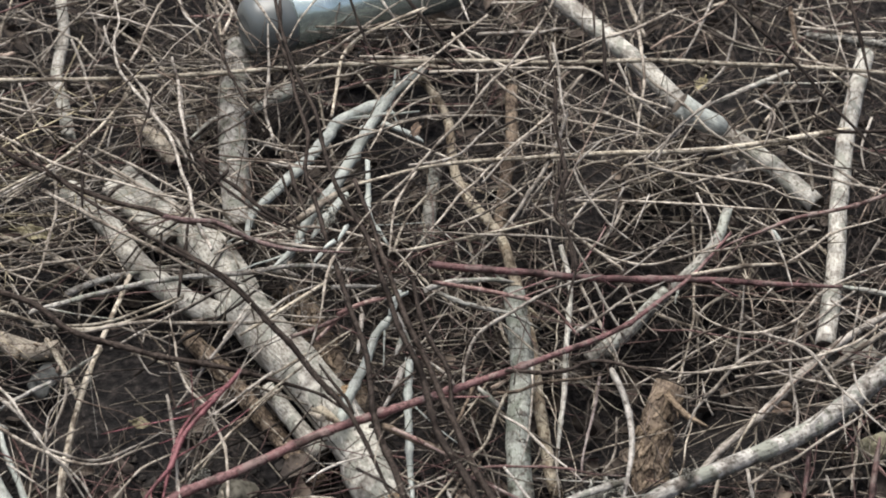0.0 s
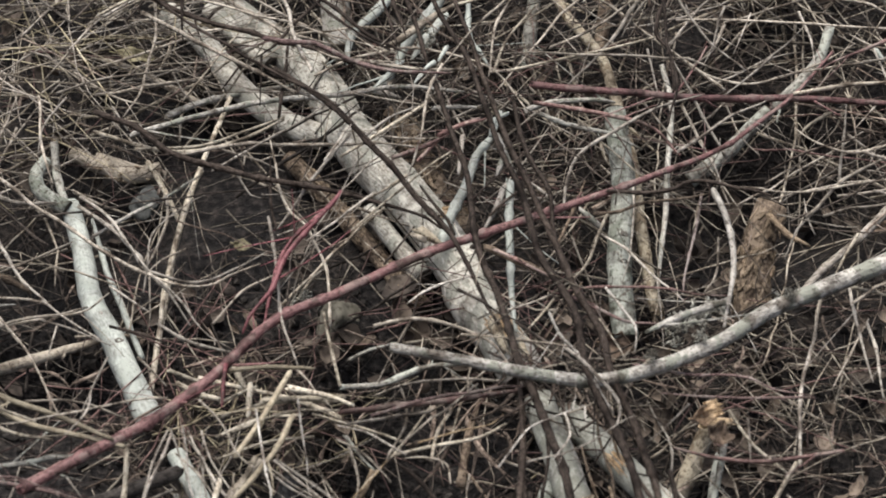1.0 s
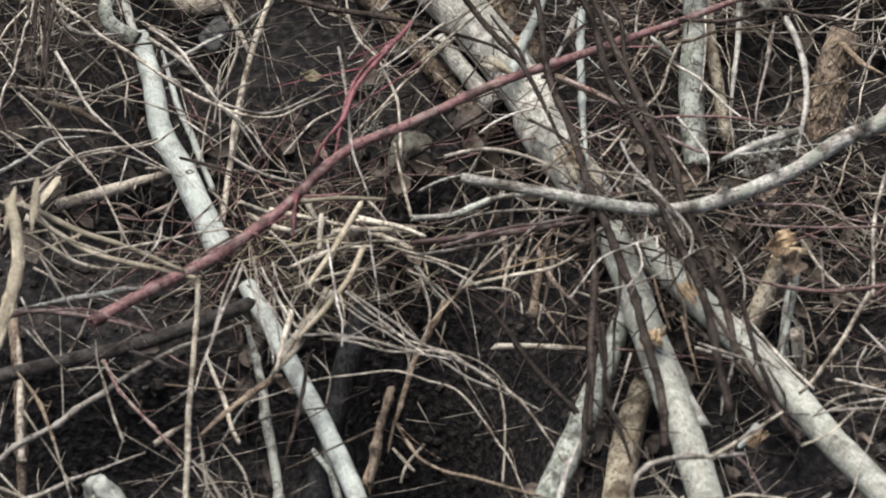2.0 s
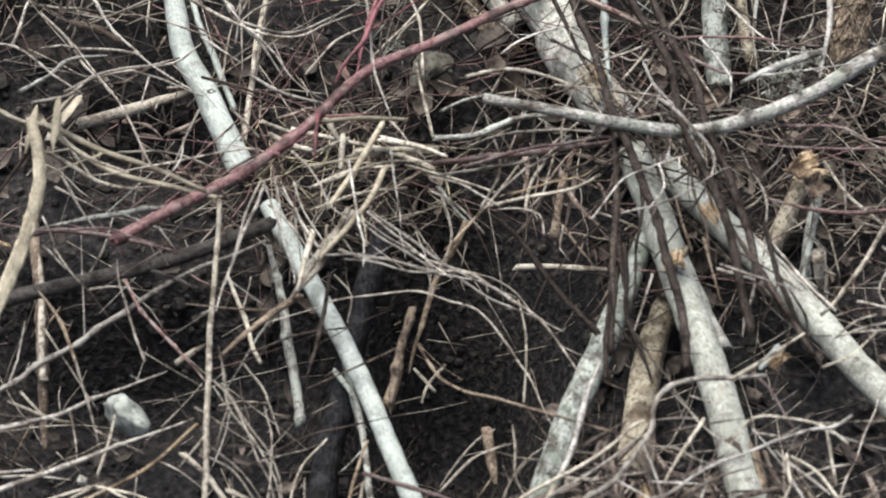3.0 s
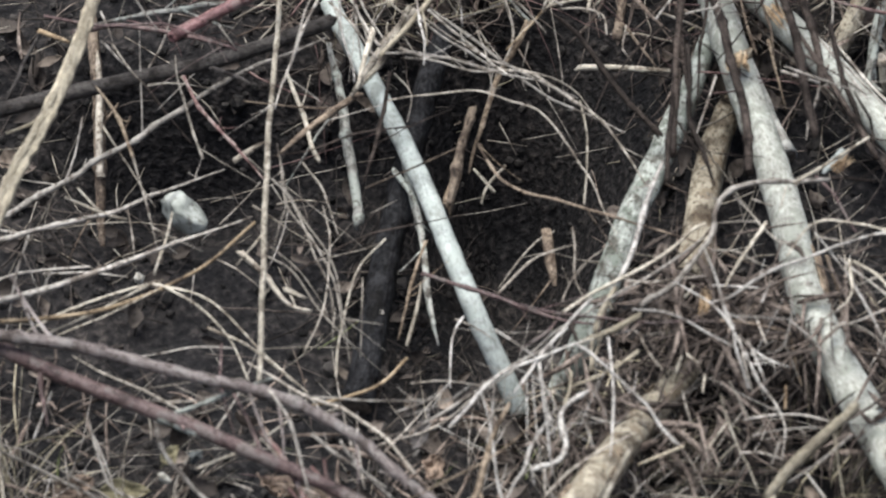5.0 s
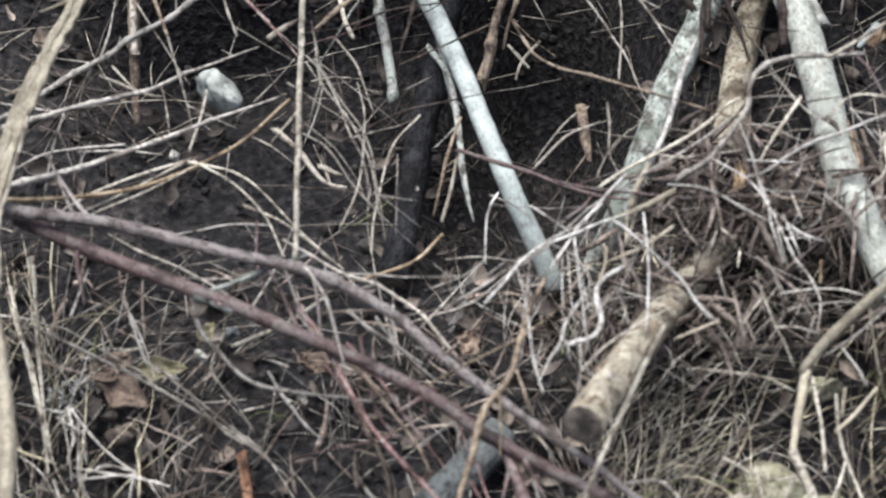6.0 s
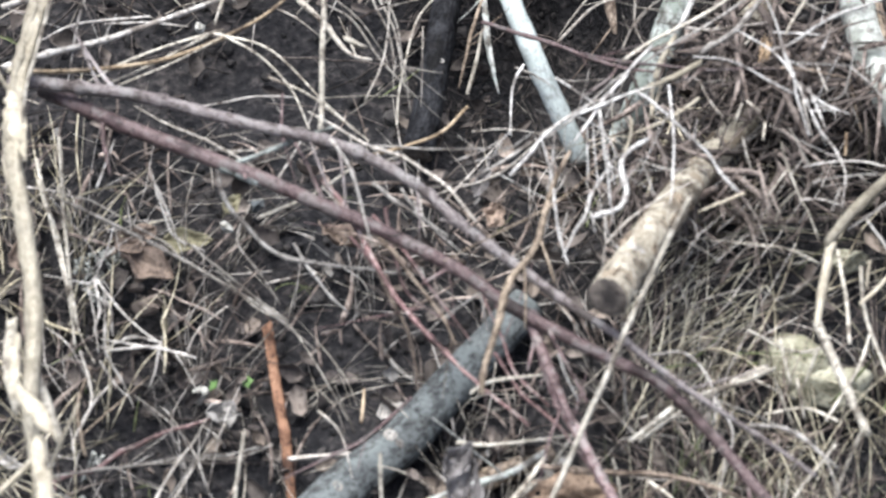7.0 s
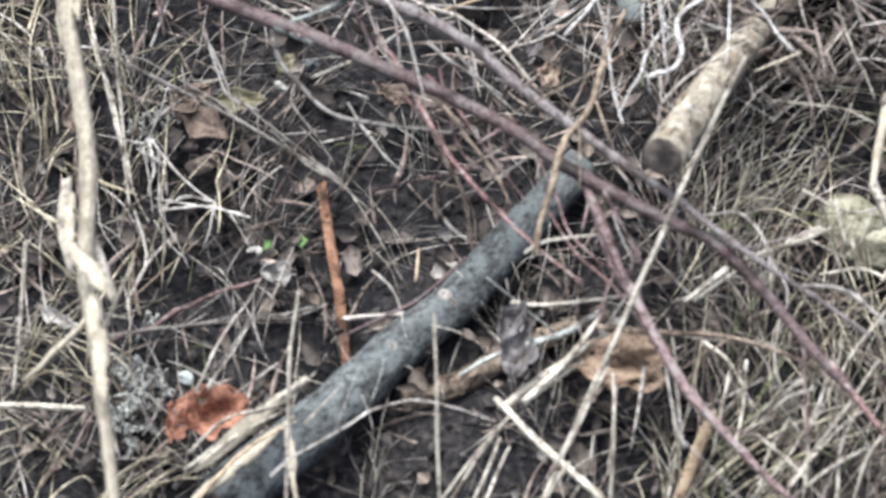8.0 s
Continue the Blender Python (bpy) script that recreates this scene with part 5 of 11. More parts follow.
stick("twig", "brown", (4.0, 3.0), [(-0.081, -0.068, 0.220), (-0.061, -0.115, 0.222), (-0.031, -0.138, 0.224), (0.042, -0.167, 0.228), (0.136, -0.200, 0.233), (0.200, -0.228, 0.236), (0.268, -0.261, 0.240)])
stick("branch", "flake", (9.2, 16.9), [(-0.106, 0.040, 0.060), (-0.113, -0.005, 0.045), (-0.128, -0.050, 0.030)])
stick("branch", "brown", (14.0, 15.0), [(0.008, -0.103, 0.050), (0.015, -0.171, 0.030)])
stick("branch", "white", (11.8, 13.4), [(0.367, -0.099, 0.200), (0.393, -0.069, 0.200)])
# foot of the bank
stick("stalk", "straw", (3.6, 3.6), [(-0.423, -0.330, 0.200), (-0.371, -0.346, 0.183), (-0.310, -0.387, 0.160)])
stick("stalk", "straw", (4.2, 3.7), [(-0.664, -0.344, 0.200), (-0.617, -0.307, 0.194), (-0.555, -0.274, 0.187), (-0.489, -0.248, 0.180)])
stick("stalk", "straw", (3.6, 3.7), [(-0.632, -0.341, 0.200), (-0.567, -0.301, 0.191), (-0.496, -0.251, 0.180)])
stick("branch", "tan", (7.5, 7.4), [(-0.395, -0.149, 0.080), (-0.366, -0.180, 0.080), (-0.331, -0.222, 0.080), (-0.298, -0.233, 0.080)])
stick("stalk", "straw", (5.0, 4.4), [(-0.629, -0.087, 0.120), (-0.573, -0.106, 0.106), (-0.548, -0.108, 0.100)])
stick("twig", "twig", (2.7, 2.7), [(-0.514, -0.423, 0.180), (-0.439, -0.422, 0.180), (-0.394, -0.409, 0.180)])
stick("twig", "ash", (3.2, 3.2), [(-0.724, -0.265, 0.180), (-0.687, -0.238, 0.174), (-0.644, -0.226, 0.168), (-0.582, -0.217, 0.160)])
stick("twig", "ash", (3.2, 2.7), [(-0.661, -0.193, 0.200), (-0.669, -0.240, 0.200), (-0.682, -0.336, 0.200)])
stick("twig", "twig", (3.6, 3.1), [(-0.593, -0.370, 0.200), (-0.508, -0.415, 0.192), (-0.443, -0.448, 0.185), (-0.395, -0.481, 0.180)])
stick("twig", "twig", (2.0, 2.0), [(-0.512, -0.410, 0.180), (-0.431, -0.397, 0.180), (-0.369, -0.392, 0.180)])
stick("twig", "ash", (6.0, 4.6), [(-0.483, -0.452, 0.200), (-0.475, -0.495, 0.198), (-0.453, -0.533, 0.195), (-0.416, -0.567, 0.192), (-0.360, -0.585, 0.188), (-0.282, -0.599, 0.183), (-0.229, -0.602, 0.180)])
stick("twig", "twig", (4.2, 4.2), [(-0.528, -0.523, 0.120), (-0.459, -0.578, 0.109), (-0.396, -0.624, 0.100)])
bit("ash", (3.6, 3.2), [(-0.570, -0.442, 0.120), (-0.553, -0.478, 0.112), (-0.532, -0.536, 0.100)])
stick("stalk", "straw", (4.7, 4.7), [(-0.426, -0.541, 0.220), (-0.381, -0.519, 0.220), (-0.353, -0.503, 0.220), (-0.313, -0.471, 0.220)])
stick("twig", "ash", (4.5, 4.1), [(-0.391, -0.517, 0.100), (-0.367, -0.561, 0.091), (-0.320, -0.604, 0.080)])
stick("stalk", "straw", (4.8, 4.2), [(-0.717, -0.447, 0.140), (-0.689, -0.535, 0.123), (-0.672, -0.601, 0.110), (-0.662, -0.656, 0.100)])
stick("twig", "ash", (4.1, 3.1), [(-0.629, -0.585, 0.100), (-0.625, -0.663, 0.090), (-0.585, -0.731, 0.080)])
stick("twig", "ash", (3.6, 3.1), [(-0.631, -0.650, 0.100), (-0.577, -0.659, 0.100), (-0.509, -0.677, 0.100)])
stick("twig", "twig", (4.2, 3.6), [(-0.659, -0.658, 0.080), (-0.640, -0.728, 0.080), (-0.658, -0.780, 0.080)])
bit("twig", (3.6, 3.6), [(-0.475, -0.595, 0.080), (-0.510, -0.627, 0.080), (-0.525, -0.663, 0.080)])
stick("twig", "twig", (3.7, 3.6), [(-0.452, -0.450, 0.080), (-0.465, -0.499, 0.080), (-0.434, -0.547, 0.080), (-0.410, -0.595, 0.080)])
stick("twig", "twig", (4.8, 4.1), [(-0.366, -0.402, 0.240), (-0.297, -0.443, 0.234), (-0.240, -0.465, 0.229), (-0.198, -0.495, 0.225), (-0.153, -0.548, 0.220)])
stick("stalk", "gold", (5.5, 4.9), [(-0.172, -0.330, 0.120), (-0.204, -0.366, 0.120), (-0.247, -0.386, 0.120), (-0.295, -0.400, 0.120)])
stick("twig", "ash", (4.4, 3.5), [(-0.331, -0.485, 0.320), (-0.304, -0.528, 0.305), (-0.290, -0.575, 0.290), (-0.282, -0.605, 0.280)])
stick("twig", "ash", (5.4, 5.0), [(-0.290, -0.451, 0.140), (-0.245, -0.485, 0.130), (-0.195, -0.516, 0.120)])
stick("twig", "red", (6.3, 5.4), [(-0.347, -0.498, 0.240), (-0.293, -0.583, 0.245), (-0.242, -0.670, 0.249), (-0.186, -0.748, 0.254), (-0.145, -0.787, 0.256), (-0.090, -0.839, 0.260)])
stick("twig", "brown", (4.9, 4.8), [(-0.285, -0.549, 0.200), (-0.225, -0.623, 0.200), (-0.179, -0.705, 0.200)])
stick("twig", "brown", (4.9, 4.8), [(-0.311, -0.529, 0.200), (-0.267, -0.623, 0.200), (-0.237, -0.685, 0.200), (-0.226, -0.753, 0.200)])
bit("twig", (2.3, 2.3), [(-0.163, -0.410, 0.200), (-0.122, -0.406, 0.200), (-0.076, -0.413, 0.200)])
bit("ash", (2.7, 2.3), [(-0.183, -0.451, 0.200), (-0.143, -0.434, 0.200), (-0.112, -0.407, 0.200)])
stick("twig", "ash", (3.5, 3.5), [(-0.221, -0.512, 0.240), (-0.155, -0.498, 0.245), (-0.099, -0.461, 0.250), (-0.036, -0.417, 0.256), (0.018, -0.393, 0.260)])
bit("ash", (3.9, 3.5), [(-0.149, -0.646, 0.220), (-0.140, -0.688, 0.200)])
bit("ash", (3.9, 3.5), [(-0.152, -0.637, 0.200), (-0.196, -0.670, 0.200), (-0.212, -0.688, 0.200)])
stick("stem", "plum", (13.7, 12.2), [(-0.090, -0.685, 0.240), (-0.067, -0.746, 0.231), (-0.037, -0.823, 0.220)])
stick("branch", "sheath", (12.5, 16.7), [(0.388, -0.474, 0.260), (0.346, -0.509, 0.245), (0.304, -0.548, 0.230), (0.280, -0.577, 0.220)])
stick("stalk", "sheath", (12.0, 11.0), [(0.282, -0.574, 0.220), (0.271, -0.630, 0.210), (0.263, -0.682, 0.200)])
stick("stalk", "straw", (11.6, 12.7), [(0.260, -0.697, 0.240), (0.282, -0.762, 0.248), (0.314, -0.849, 0.260)])
stick("branch", "tan", (8.4, 11.2), [(0.126, -0.744, 0.120), (0.172, -0.718, 0.120), (0.206, -0.703, 0.120)])
stick("stalk", "straw", (5.3, 4.7), [(0.323, -0.573, 0.140), (0.327, -0.643, 0.140), (0.352, -0.720, 0.140)])
stick("branch", "brown", (7.5, 6.0), [(-0.074, -0.859, 0.180), (0.025, -0.870, 0.186), (0.113, -0.884, 0.192), (0.173, -0.911, 0.196), (0.230, -0.960, 0.200)])
stick("stalk", "straw", (7.5, 8.1), [(0.035, -0.817, 0.160), (0.086, -0.775, 0.160)])
bit("ash", (3.8, 3.4), [(0.010, -0.917, 0.200), (0.018, -0.967, 0.190), (0.030, -1.018, 0.180)])
stick("branch", "ash", (5.1, 5.9), [(0.176, -0.831, 0.240), (0.227, -0.838, 0.231), (0.280, -0.879, 0.220)])
stick("log", "brown", (24.0, 32.3), [(-0.062, -0.779, 0.040), (-0.143, -0.816, 0.040), (-0.198, -0.847, 0.040), (-0.254, -0.877, 0.040), (-0.317, -0.896, 0.040)])
stick("stalk", "straw", (8.1, 10.2), [(-0.068, -0.838, 0.160), (-0.111, -0.901, 0.170), (-0.157, -0.953, 0.180)])
stick("twig", "ash", (3.3, 3.0), [(-0.452, -1.076, 0.240), (-0.377, -1.006, 0.213), (-0.312, -0.966, 0.193), (-0.272, -0.957, 0.182), (-0.194, -0.974, 0.160)])
stick("twig", "plum", (4.9, 4.8), [(-0.235, -0.750, 0.140), (-0.306, -0.814, 0.140), (-0.391, -0.860, 0.140)])
stick("stalk", "straw", (6.7, 7.8), [(-0.104, -1.043, 0.200), (-0.140, -1.108, 0.220)])
stick("stalk", "straw", (4.6, 4.5), [(-0.177, -0.968, 0.160), (-0.224, -1.028, 0.160), (-0.261, -1.083, 0.160)])
stick("stalk", "straw", (4.6, 4.5), [(-0.188, -0.996, 0.160), (-0.210, -1.057, 0.160), (-0.223, -1.086, 0.160)])
stick("stalk", "straw", (5.9, 5.8), [(-0.783, -0.730, 0.140), (-0.784, -0.854, 0.127), (-0.788, -0.923, 0.120)])
stick("stalk", "straw", (8.1, 8.1), [(-0.810, -0.938, 0.120), (-0.754, -0.940, 0.120), (-0.700, -0.943, 0.120)])
stick("twig", "ash", (3.5, 3.1), [(-0.686, -0.848, 0.120), (-0.600, -0.832, 0.120), (-0.503, -0.820, 0.120), (-0.415, -0.808, 0.120)])
stick("blade", "straw", (10.2, 6.8), [(-0.423, -0.929, 0.180), (-0.484, -0.972, 0.163), (-0.569, -1.032, 0.140)])
bit("ash", (3.5, 3.0), [(-0.464, -0.883, 0.120), (-0.511, -0.930, 0.140)])
stick("twig", "twig", (3.4, 3.5), [(-0.558, -0.937, 0.160), (-0.527, -0.851, 0.140), (-0.488, -0.771, 0.120)])
stick("twig", "twig", (3.5, 3.5), [(-0.544, -0.931, 0.160), (-0.495, -0.828, 0.120)])
stick("blade", "straw", (13.6, 20.2), [(-0.709, -0.721, 0.300), (-0.709, -0.780, 0.300), (-0.692, -0.832, 0.300)])
stick("blade", "straw", (17.5, 9.4), [(-0.672, -0.804, 0.320), (-0.654, -0.844, 0.309), (-0.640, -0.880, 0.300)])
stick("blade", "gold", (19.0, 13.4), [(0.067, -0.958, 0.140), (0.045, -1.016, 0.149), (0.022, -1.081, 0.160)])
stick("blade", "straw", (8.2, 6.9), [(0.176, -0.905, 0.120), (0.142, -0.928, 0.112), (0.094, -0.960, 0.100)])
bit("twig", (4.1, 3.5), [(-0.351, -0.759, 0.120), (-0.323, -0.786, 0.112), (-0.308, -0.842, 0.100)])
stick("stalk", "gold", (4.1, 4.1), [(-0.297, -0.719, 0.100), (-0.299, -0.765, 0.100)])
bit("ash", (3.0, 2.6), [(-0.359, -0.925, 0.120), (-0.345, -0.965, 0.109), (-0.348, -1.000, 0.100)])
stick("stalk", "straw", (6.1, 4.8), [(-0.699, -0.373, 0.120), (-0.678, -0.539, 0.120), (-0.659, -0.643, 0.120)])
stick("twig", "twig", (4.9, 4.1), [(-0.708, -0.455, 0.120), (-0.619, -0.499, 0.120), (-0.530, -0.552, 0.120), (-0.427, -0.619, 0.120), (-0.354, -0.674, 0.120)])
stick("stalk", "straw", (4.1, 3.5), [(0.219, -0.680, 0.160), (0.231, -0.732, 0.140)])
stick("stalk", "straw", (4.6, 3.5), [(0.237, -0.734, 0.160), (0.247, -0.778, 0.140)])
stick("stalk", "straw", (4.1, 3.5), [(0.211, -0.730, 0.150), (0.236, -0.784, 0.120)])
stick("stalk", "straw", (4.1, 3.5), [(0.264, -0.696, 0.160), (0.244, -0.740, 0.140)])
stick("stalk", "straw", (4.1, 3.5), [(0.180, -0.658, 0.140), (0.235, -0.689, 0.140), (0.277, -0.682, 0.140)])
stick("stalk", "straw", (4.1, 4.1), [(0.287, -0.781, 0.140), (0.247, -0.761, 0.131), (0.199, -0.764, 0.120)])
stick("stalk", "straw", (4.7, 4.6), [(0.333, -0.659, 0.140), (0.310, -0.720, 0.140), (0.273, -0.781, 0.140)])
# finer twigs, upper bank
bit("twig", (6.0, 4.5), [(-0.409, 1.378, 0.160), (-0.376, 1.361, 0.149), (-0.346, 1.352, 0.140)])
stick("twig", "twig", (4.4, 4.4), [(-0.434, 1.172, 0.180), (-0.366, 1.151, 0.180), (-0.305, 1.142, 0.180), (-0.211, 1.135, 0.180), (-0.168, 1.139, 0.180), (-0.104, 1.157, 0.180)])
stick("twig", "twig", (4.3, 4.3), [(-0.433, 1.150, 0.180), (-0.373, 1.122, 0.180), (-0.329, 1.093, 0.180), (-0.291, 1.079, 0.180)])
stick("twig", "dark", (5.1, 5.2), [(-0.287, 1.021, 0.240), (-0.272, 1.097, 0.232), (-0.252, 1.155, 0.226), (-0.226, 1.205, 0.220)])
bit("ash", (4.3, 4.3), [(-0.259, 1.049, 0.200), (-0.254, 1.100, 0.188), (-0.248, 1.130, 0.180)])
bit("twig", (3.6, 3.6), [(-0.213, 1.182, 0.200), (-0.180, 1.144, 0.200), (-0.163, 1.123, 0.200)])
stick("twig", "twig", (3.0, 3.0), [(-0.218, 1.318, 0.180), (-0.171, 1.332, 0.172), (-0.106, 1.330, 0.160)])
bit("twig", (3.7, 3.7), [(-0.238, 1.289, 0.180), (-0.170, 1.276, 0.167), (-0.132, 1.274, 0.160)])
bit("ash", (6.6, 5.1), [(-0.157, 1.346, 0.220), (-0.143, 1.304, 0.220), (-0.125, 1.282, 0.220), (-0.101, 1.265, 0.220)])
stick("twig", "twig", (5.1, 4.4), [(-0.217, 1.196, 0.220), (-0.168, 1.209, 0.212), (-0.096, 1.224, 0.200)])
stick("twig", "twig", (4.4, 4.4), [(-0.079, 1.330, 0.220), (-0.103, 1.267, 0.220), (-0.115, 1.222, 0.220)])
bit("twig", (4.4, 4.4), [(-0.154, 1.230, 0.200), (-0.125, 1.240, 0.211), (-0.106, 1.257, 0.220)])
bit("grey", (6.1, 5.2), [(-0.153, 1.140, 0.160), (-0.129, 1.151, 0.160), (-0.123, 1.108, 0.160)])
bit("dark", (6.9, 6.9), [(-0.131, 1.083, 0.180), (-0.099, 1.121, 0.180), (-0.069, 1.140, 0.180)])
bit("twig", (7.3, 5.9), [(-0.088, 1.262, 0.220), (-0.073, 1.325, 0.208), (-0.084, 1.366, 0.200)])
bit("twig", (5.9, 5.2), [(-0.103, 1.346, 0.220), (-0.082, 1.326, 0.209), (-0.061, 1.318, 0.200)])
bit("twig", (5.1, 5.1), [(-0.039, 1.297, 0.270), (-0.012, 1.243, 0.270), (0.008, 1.197, 0.270)])
stick("stem", "dark", (7.8, 6.0), [(0.003, 1.308, 0.259), (0.001, 1.236, 0.259)])
bit("twig", (4.4, 4.3), [(0.061, 1.297, 0.270), (0.032, 1.253, 0.265), (0.012, 1.207, 0.260)])
stick("twig", "ash", (5.1, 5.0), [(-0.016, 1.240, 0.270), (-0.018, 1.169, 0.261), (-0.021, 1.086, 0.249), (-0.007, 1.020, 0.240)])
stick("twig", "twig", (5.8, 5.1), [(0.123, 1.218, 0.220), (0.196, 1.212, 0.220), (0.264, 1.207, 0.220)])
stick("branch", "tan", (7.8, 7.0), [(0.167, 1.212, 0.200), (0.214, 1.214, 0.200), (0.265, 1.215, 0.200)])
stick("branch", "white", (7.8, 9.5), [(0.157, 1.125, 0.170), (0.195, 1.109, 0.164), (0.218, 1.094, 0.160)])
bit("ash", (5.0, 4.2), [(-0.033, 1.022, 0.240), (0.004, 1.008, 0.240), (0.060, 0.994, 0.240)])
stick("twig", "ash", (4.2, 4.2), [(-0.078, 0.987, 0.240), (-0.013, 0.982, 0.240), (0.045, 0.966, 0.240)])
stick("twig", "twig", (4.3, 4.4), [(0.133, 1.004, 0.240), (0.158, 1.058, 0.235), (0.194, 1.140, 0.227), (0.234, 1.210, 0.220)])
bit("twig", (4.3, 4.3), [(0.164, 1.086, 0.220), (0.211, 1.123, 0.220), (0.260, 1.141, 0.220)])
bit("twig", (6.6, 5.9), [(0.247, 1.295, 0.220), (0.295, 1.288, 0.220), (0.338, 1.284, 0.220)])
bit("ash", (5.2, 5.1), [(0.280, 1.325, 0.240), (0.294, 1.270, 0.240)])
bit("ash", (6.0, 6.0), [(0.335, 1.350, 0.200), (0.404, 1.353, 0.200)])
stick("twig", "twig", (4.4, 4.3), [(0.245, 1.232, 0.240), (0.291, 1.208, 0.240), (0.333, 1.180, 0.240), (0.353, 1.159, 0.240)])
bit("red", (4.4, 4.3), [(0.263, 1.229, 0.220), (0.310, 1.235, 0.220), (0.365, 1.216, 0.220)])
stick("twig", "dark", (6.0, 6.0), [(0.493, 1.216, 0.300), (0.490, 1.141, 0.287), (0.500, 1.101, 0.280)])
bit("dark", (7.0, 6.0), [(0.484, 1.285, 0.280), (0.481, 1.202, 0.280)])
stick("twig", "ash", (4.3, 4.3), [(0.515, 1.164, 0.260), (0.528, 1.135, 0.255), (0.536, 1.115, 0.252), (0.568, 1.081, 0.245), (0.590, 1.063, 0.240)])
bit("ash", (4.4, 4.4), [(0.331, 1.191, 0.220), (0.321, 1.190, 0.213), (0.322, 1.172, 0.200)])
bit("ash", (5.1, 4.4), [(0.304, 1.179, 0.220), (0.299, 1.136, 0.200)])
stick("twig", "twig", (4.3, 4.3), [(0.336, 1.147, 0.260), (0.380, 1.104, 0.258), (0.431, 1.083, 0.256), (0.498, 1.061, 0.254), (0.585, 1.016, 0.250)])
stick("twig", "twig", (5.0, 4.3), [(0.345, 1.154, 0.260), (0.400, 1.159, 0.258), (0.469, 1.153, 0.255), (0.502, 1.131, 0.254), (0.590, 1.078, 0.250)])
bit("ash", (3.6, 3.6), [(0.358, 1.042, 0.220), (0.380, 1.058, 0.220), (0.417, 1.054, 0.220)])
bit("ash", (4.3, 4.3), [(0.435, 0.991, 0.240), (0.470, 1.017, 0.240), (0.526, 1.041, 0.240)])
stick("branch", "tan", (8.0, 7.9), [(0.543, 1.344, 0.220), (0.556, 1.305, 0.209), (0.570, 1.278, 0.200)])
bit("ash", (6.7, 6.6), [(0.567, 1.324, 0.240), (0.557, 1.291, 0.220)])
stick("twig", "twig", (4.4, 4.4), [(0.588, 1.308, 0.220), (0.621, 1.300, 0.220), (0.672, 1.276, 0.220), (0.714, 1.245, 0.220), (0.778, 1.218, 0.220)])
stick("twig", "ash", (4.4, 4.4), [(0.712, 1.323, 0.240), (0.707, 1.272, 0.223), (0.701, 1.245, 0.214), (0.686, 1.209, 0.201), (0.663, 1.185, 0.189), (0.643, 1.172, 0.180)])
stick("twig", "twig", (3.7, 3.7), [(0.749, 1.359, 0.200), (0.804, 1.337, 0.200), (0.894, 1.346, 0.200), (0.967, 1.358, 0.200)])
stick("branch", "brown", (7.9, 7.9), [(0.798, 1.317, 0.220), (0.806, 1.260, 0.180)])
stick("twig", "twig", (4.4, 4.4), [(0.798, 1.210, 0.220), (0.875, 1.184, 0.220), (0.941, 1.150, 0.220)])
bit("dark", (4.3, 4.3), [(0.774, 1.182, 0.240), (0.803, 1.131, 0.220)])
stick("stalk", "straw", (4.3, 4.3), [(0.684, 1.042, 0.220), (0.715, 1.062, 0.220), (0.768, 1.043, 0.220)])
bit("ash", (5.0, 4.3), [(0.765, 1.009, 0.240), (0.801, 0.988, 0.231), (0.849, 0.977, 0.220)])
bit("twig", (5.0, 4.3), [(0.785, 1.047, 0.240), (0.821, 1.012, 0.230), (0.857, 0.976, 0.220)])
stick("twig", "dark", (5.1, 5.1), [(0.804, 1.072, 0.250), (0.839, 1.037, 0.246), (0.926, 1.041, 0.240)])
stick("twig", "twig", (5.0, 4.1), [(-0.337, 1.000, 0.220), (-0.335, 0.947, 0.216), (-0.337, 0.885, 0.211), (-0.352, 0.814, 0.205), (-0.373, 0.761, 0.200)])
bit("twig", (4.3, 4.2), [(-0.363, 0.986, 0.200), (-0.421, 0.931, 0.200)])
stick("twig", "twig", (6.3, 5.5), [(-0.348, 0.920, 0.250), (-0.285, 0.874, 0.252), (-0.235, 0.836, 0.254), (-0.168, 0.791, 0.257), (-0.078, 0.732, 0.260)])
stick("twig", "twig", (5.6, 4.9), [(-0.251, 0.974, 0.240), (-0.171, 0.918, 0.235), (-0.129, 0.887, 0.233), (-0.074, 0.871, 0.230)])
stick("twig", "twig", (4.2, 4.2), [(-0.418, 0.823, 0.180), (-0.329, 0.841, 0.180), (-0.250, 0.857, 0.180)])
bit("dark", (5.0, 5.0), [(-0.210, 0.853, 0.200), (-0.237, 0.842, 0.160)])
bit("ash", (3.5, 3.5), [(-0.305, 0.848, 0.200), (-0.291, 0.821, 0.190), (-0.272, 0.799, 0.180)])
bit("ash", (4.2, 4.1), [(-0.392, 0.798, 0.180), (-0.369, 0.755, 0.180)])
stick("twig", "dark", (4.9, 5.0), [(-0.179, 0.805, 0.280), (-0.152, 0.835, 0.280), (-0.128, 0.862, 0.280), (-0.076, 0.927, 0.280)])
stick("twig", "dark", (5.0, 4.9), [(-0.131, 0.865, 0.260), (-0.136, 0.805, 0.252), (-0.147, 0.725, 0.240)])
bit("dark", (5.0, 4.1), [(-0.173, 0.842, 0.240), (-0.175, 0.764, 0.220)])
stick("stem", "dark", (4.1, 4.1), [(0.002, 0.940, 0.265), (0.026, 0.842, 0.265)])
stick("stem", "dark", (5.8, 4.9), [(0.015, 0.951, 0.265), (0.038, 0.864, 0.265)])
stick("twig", "twig", (5.5, 4.8), [(-0.090, 0.825, 0.270), (-0.021, 0.808, 0.267), (0.052, 0.794, 0.264), (0.139, 0.794, 0.260)])
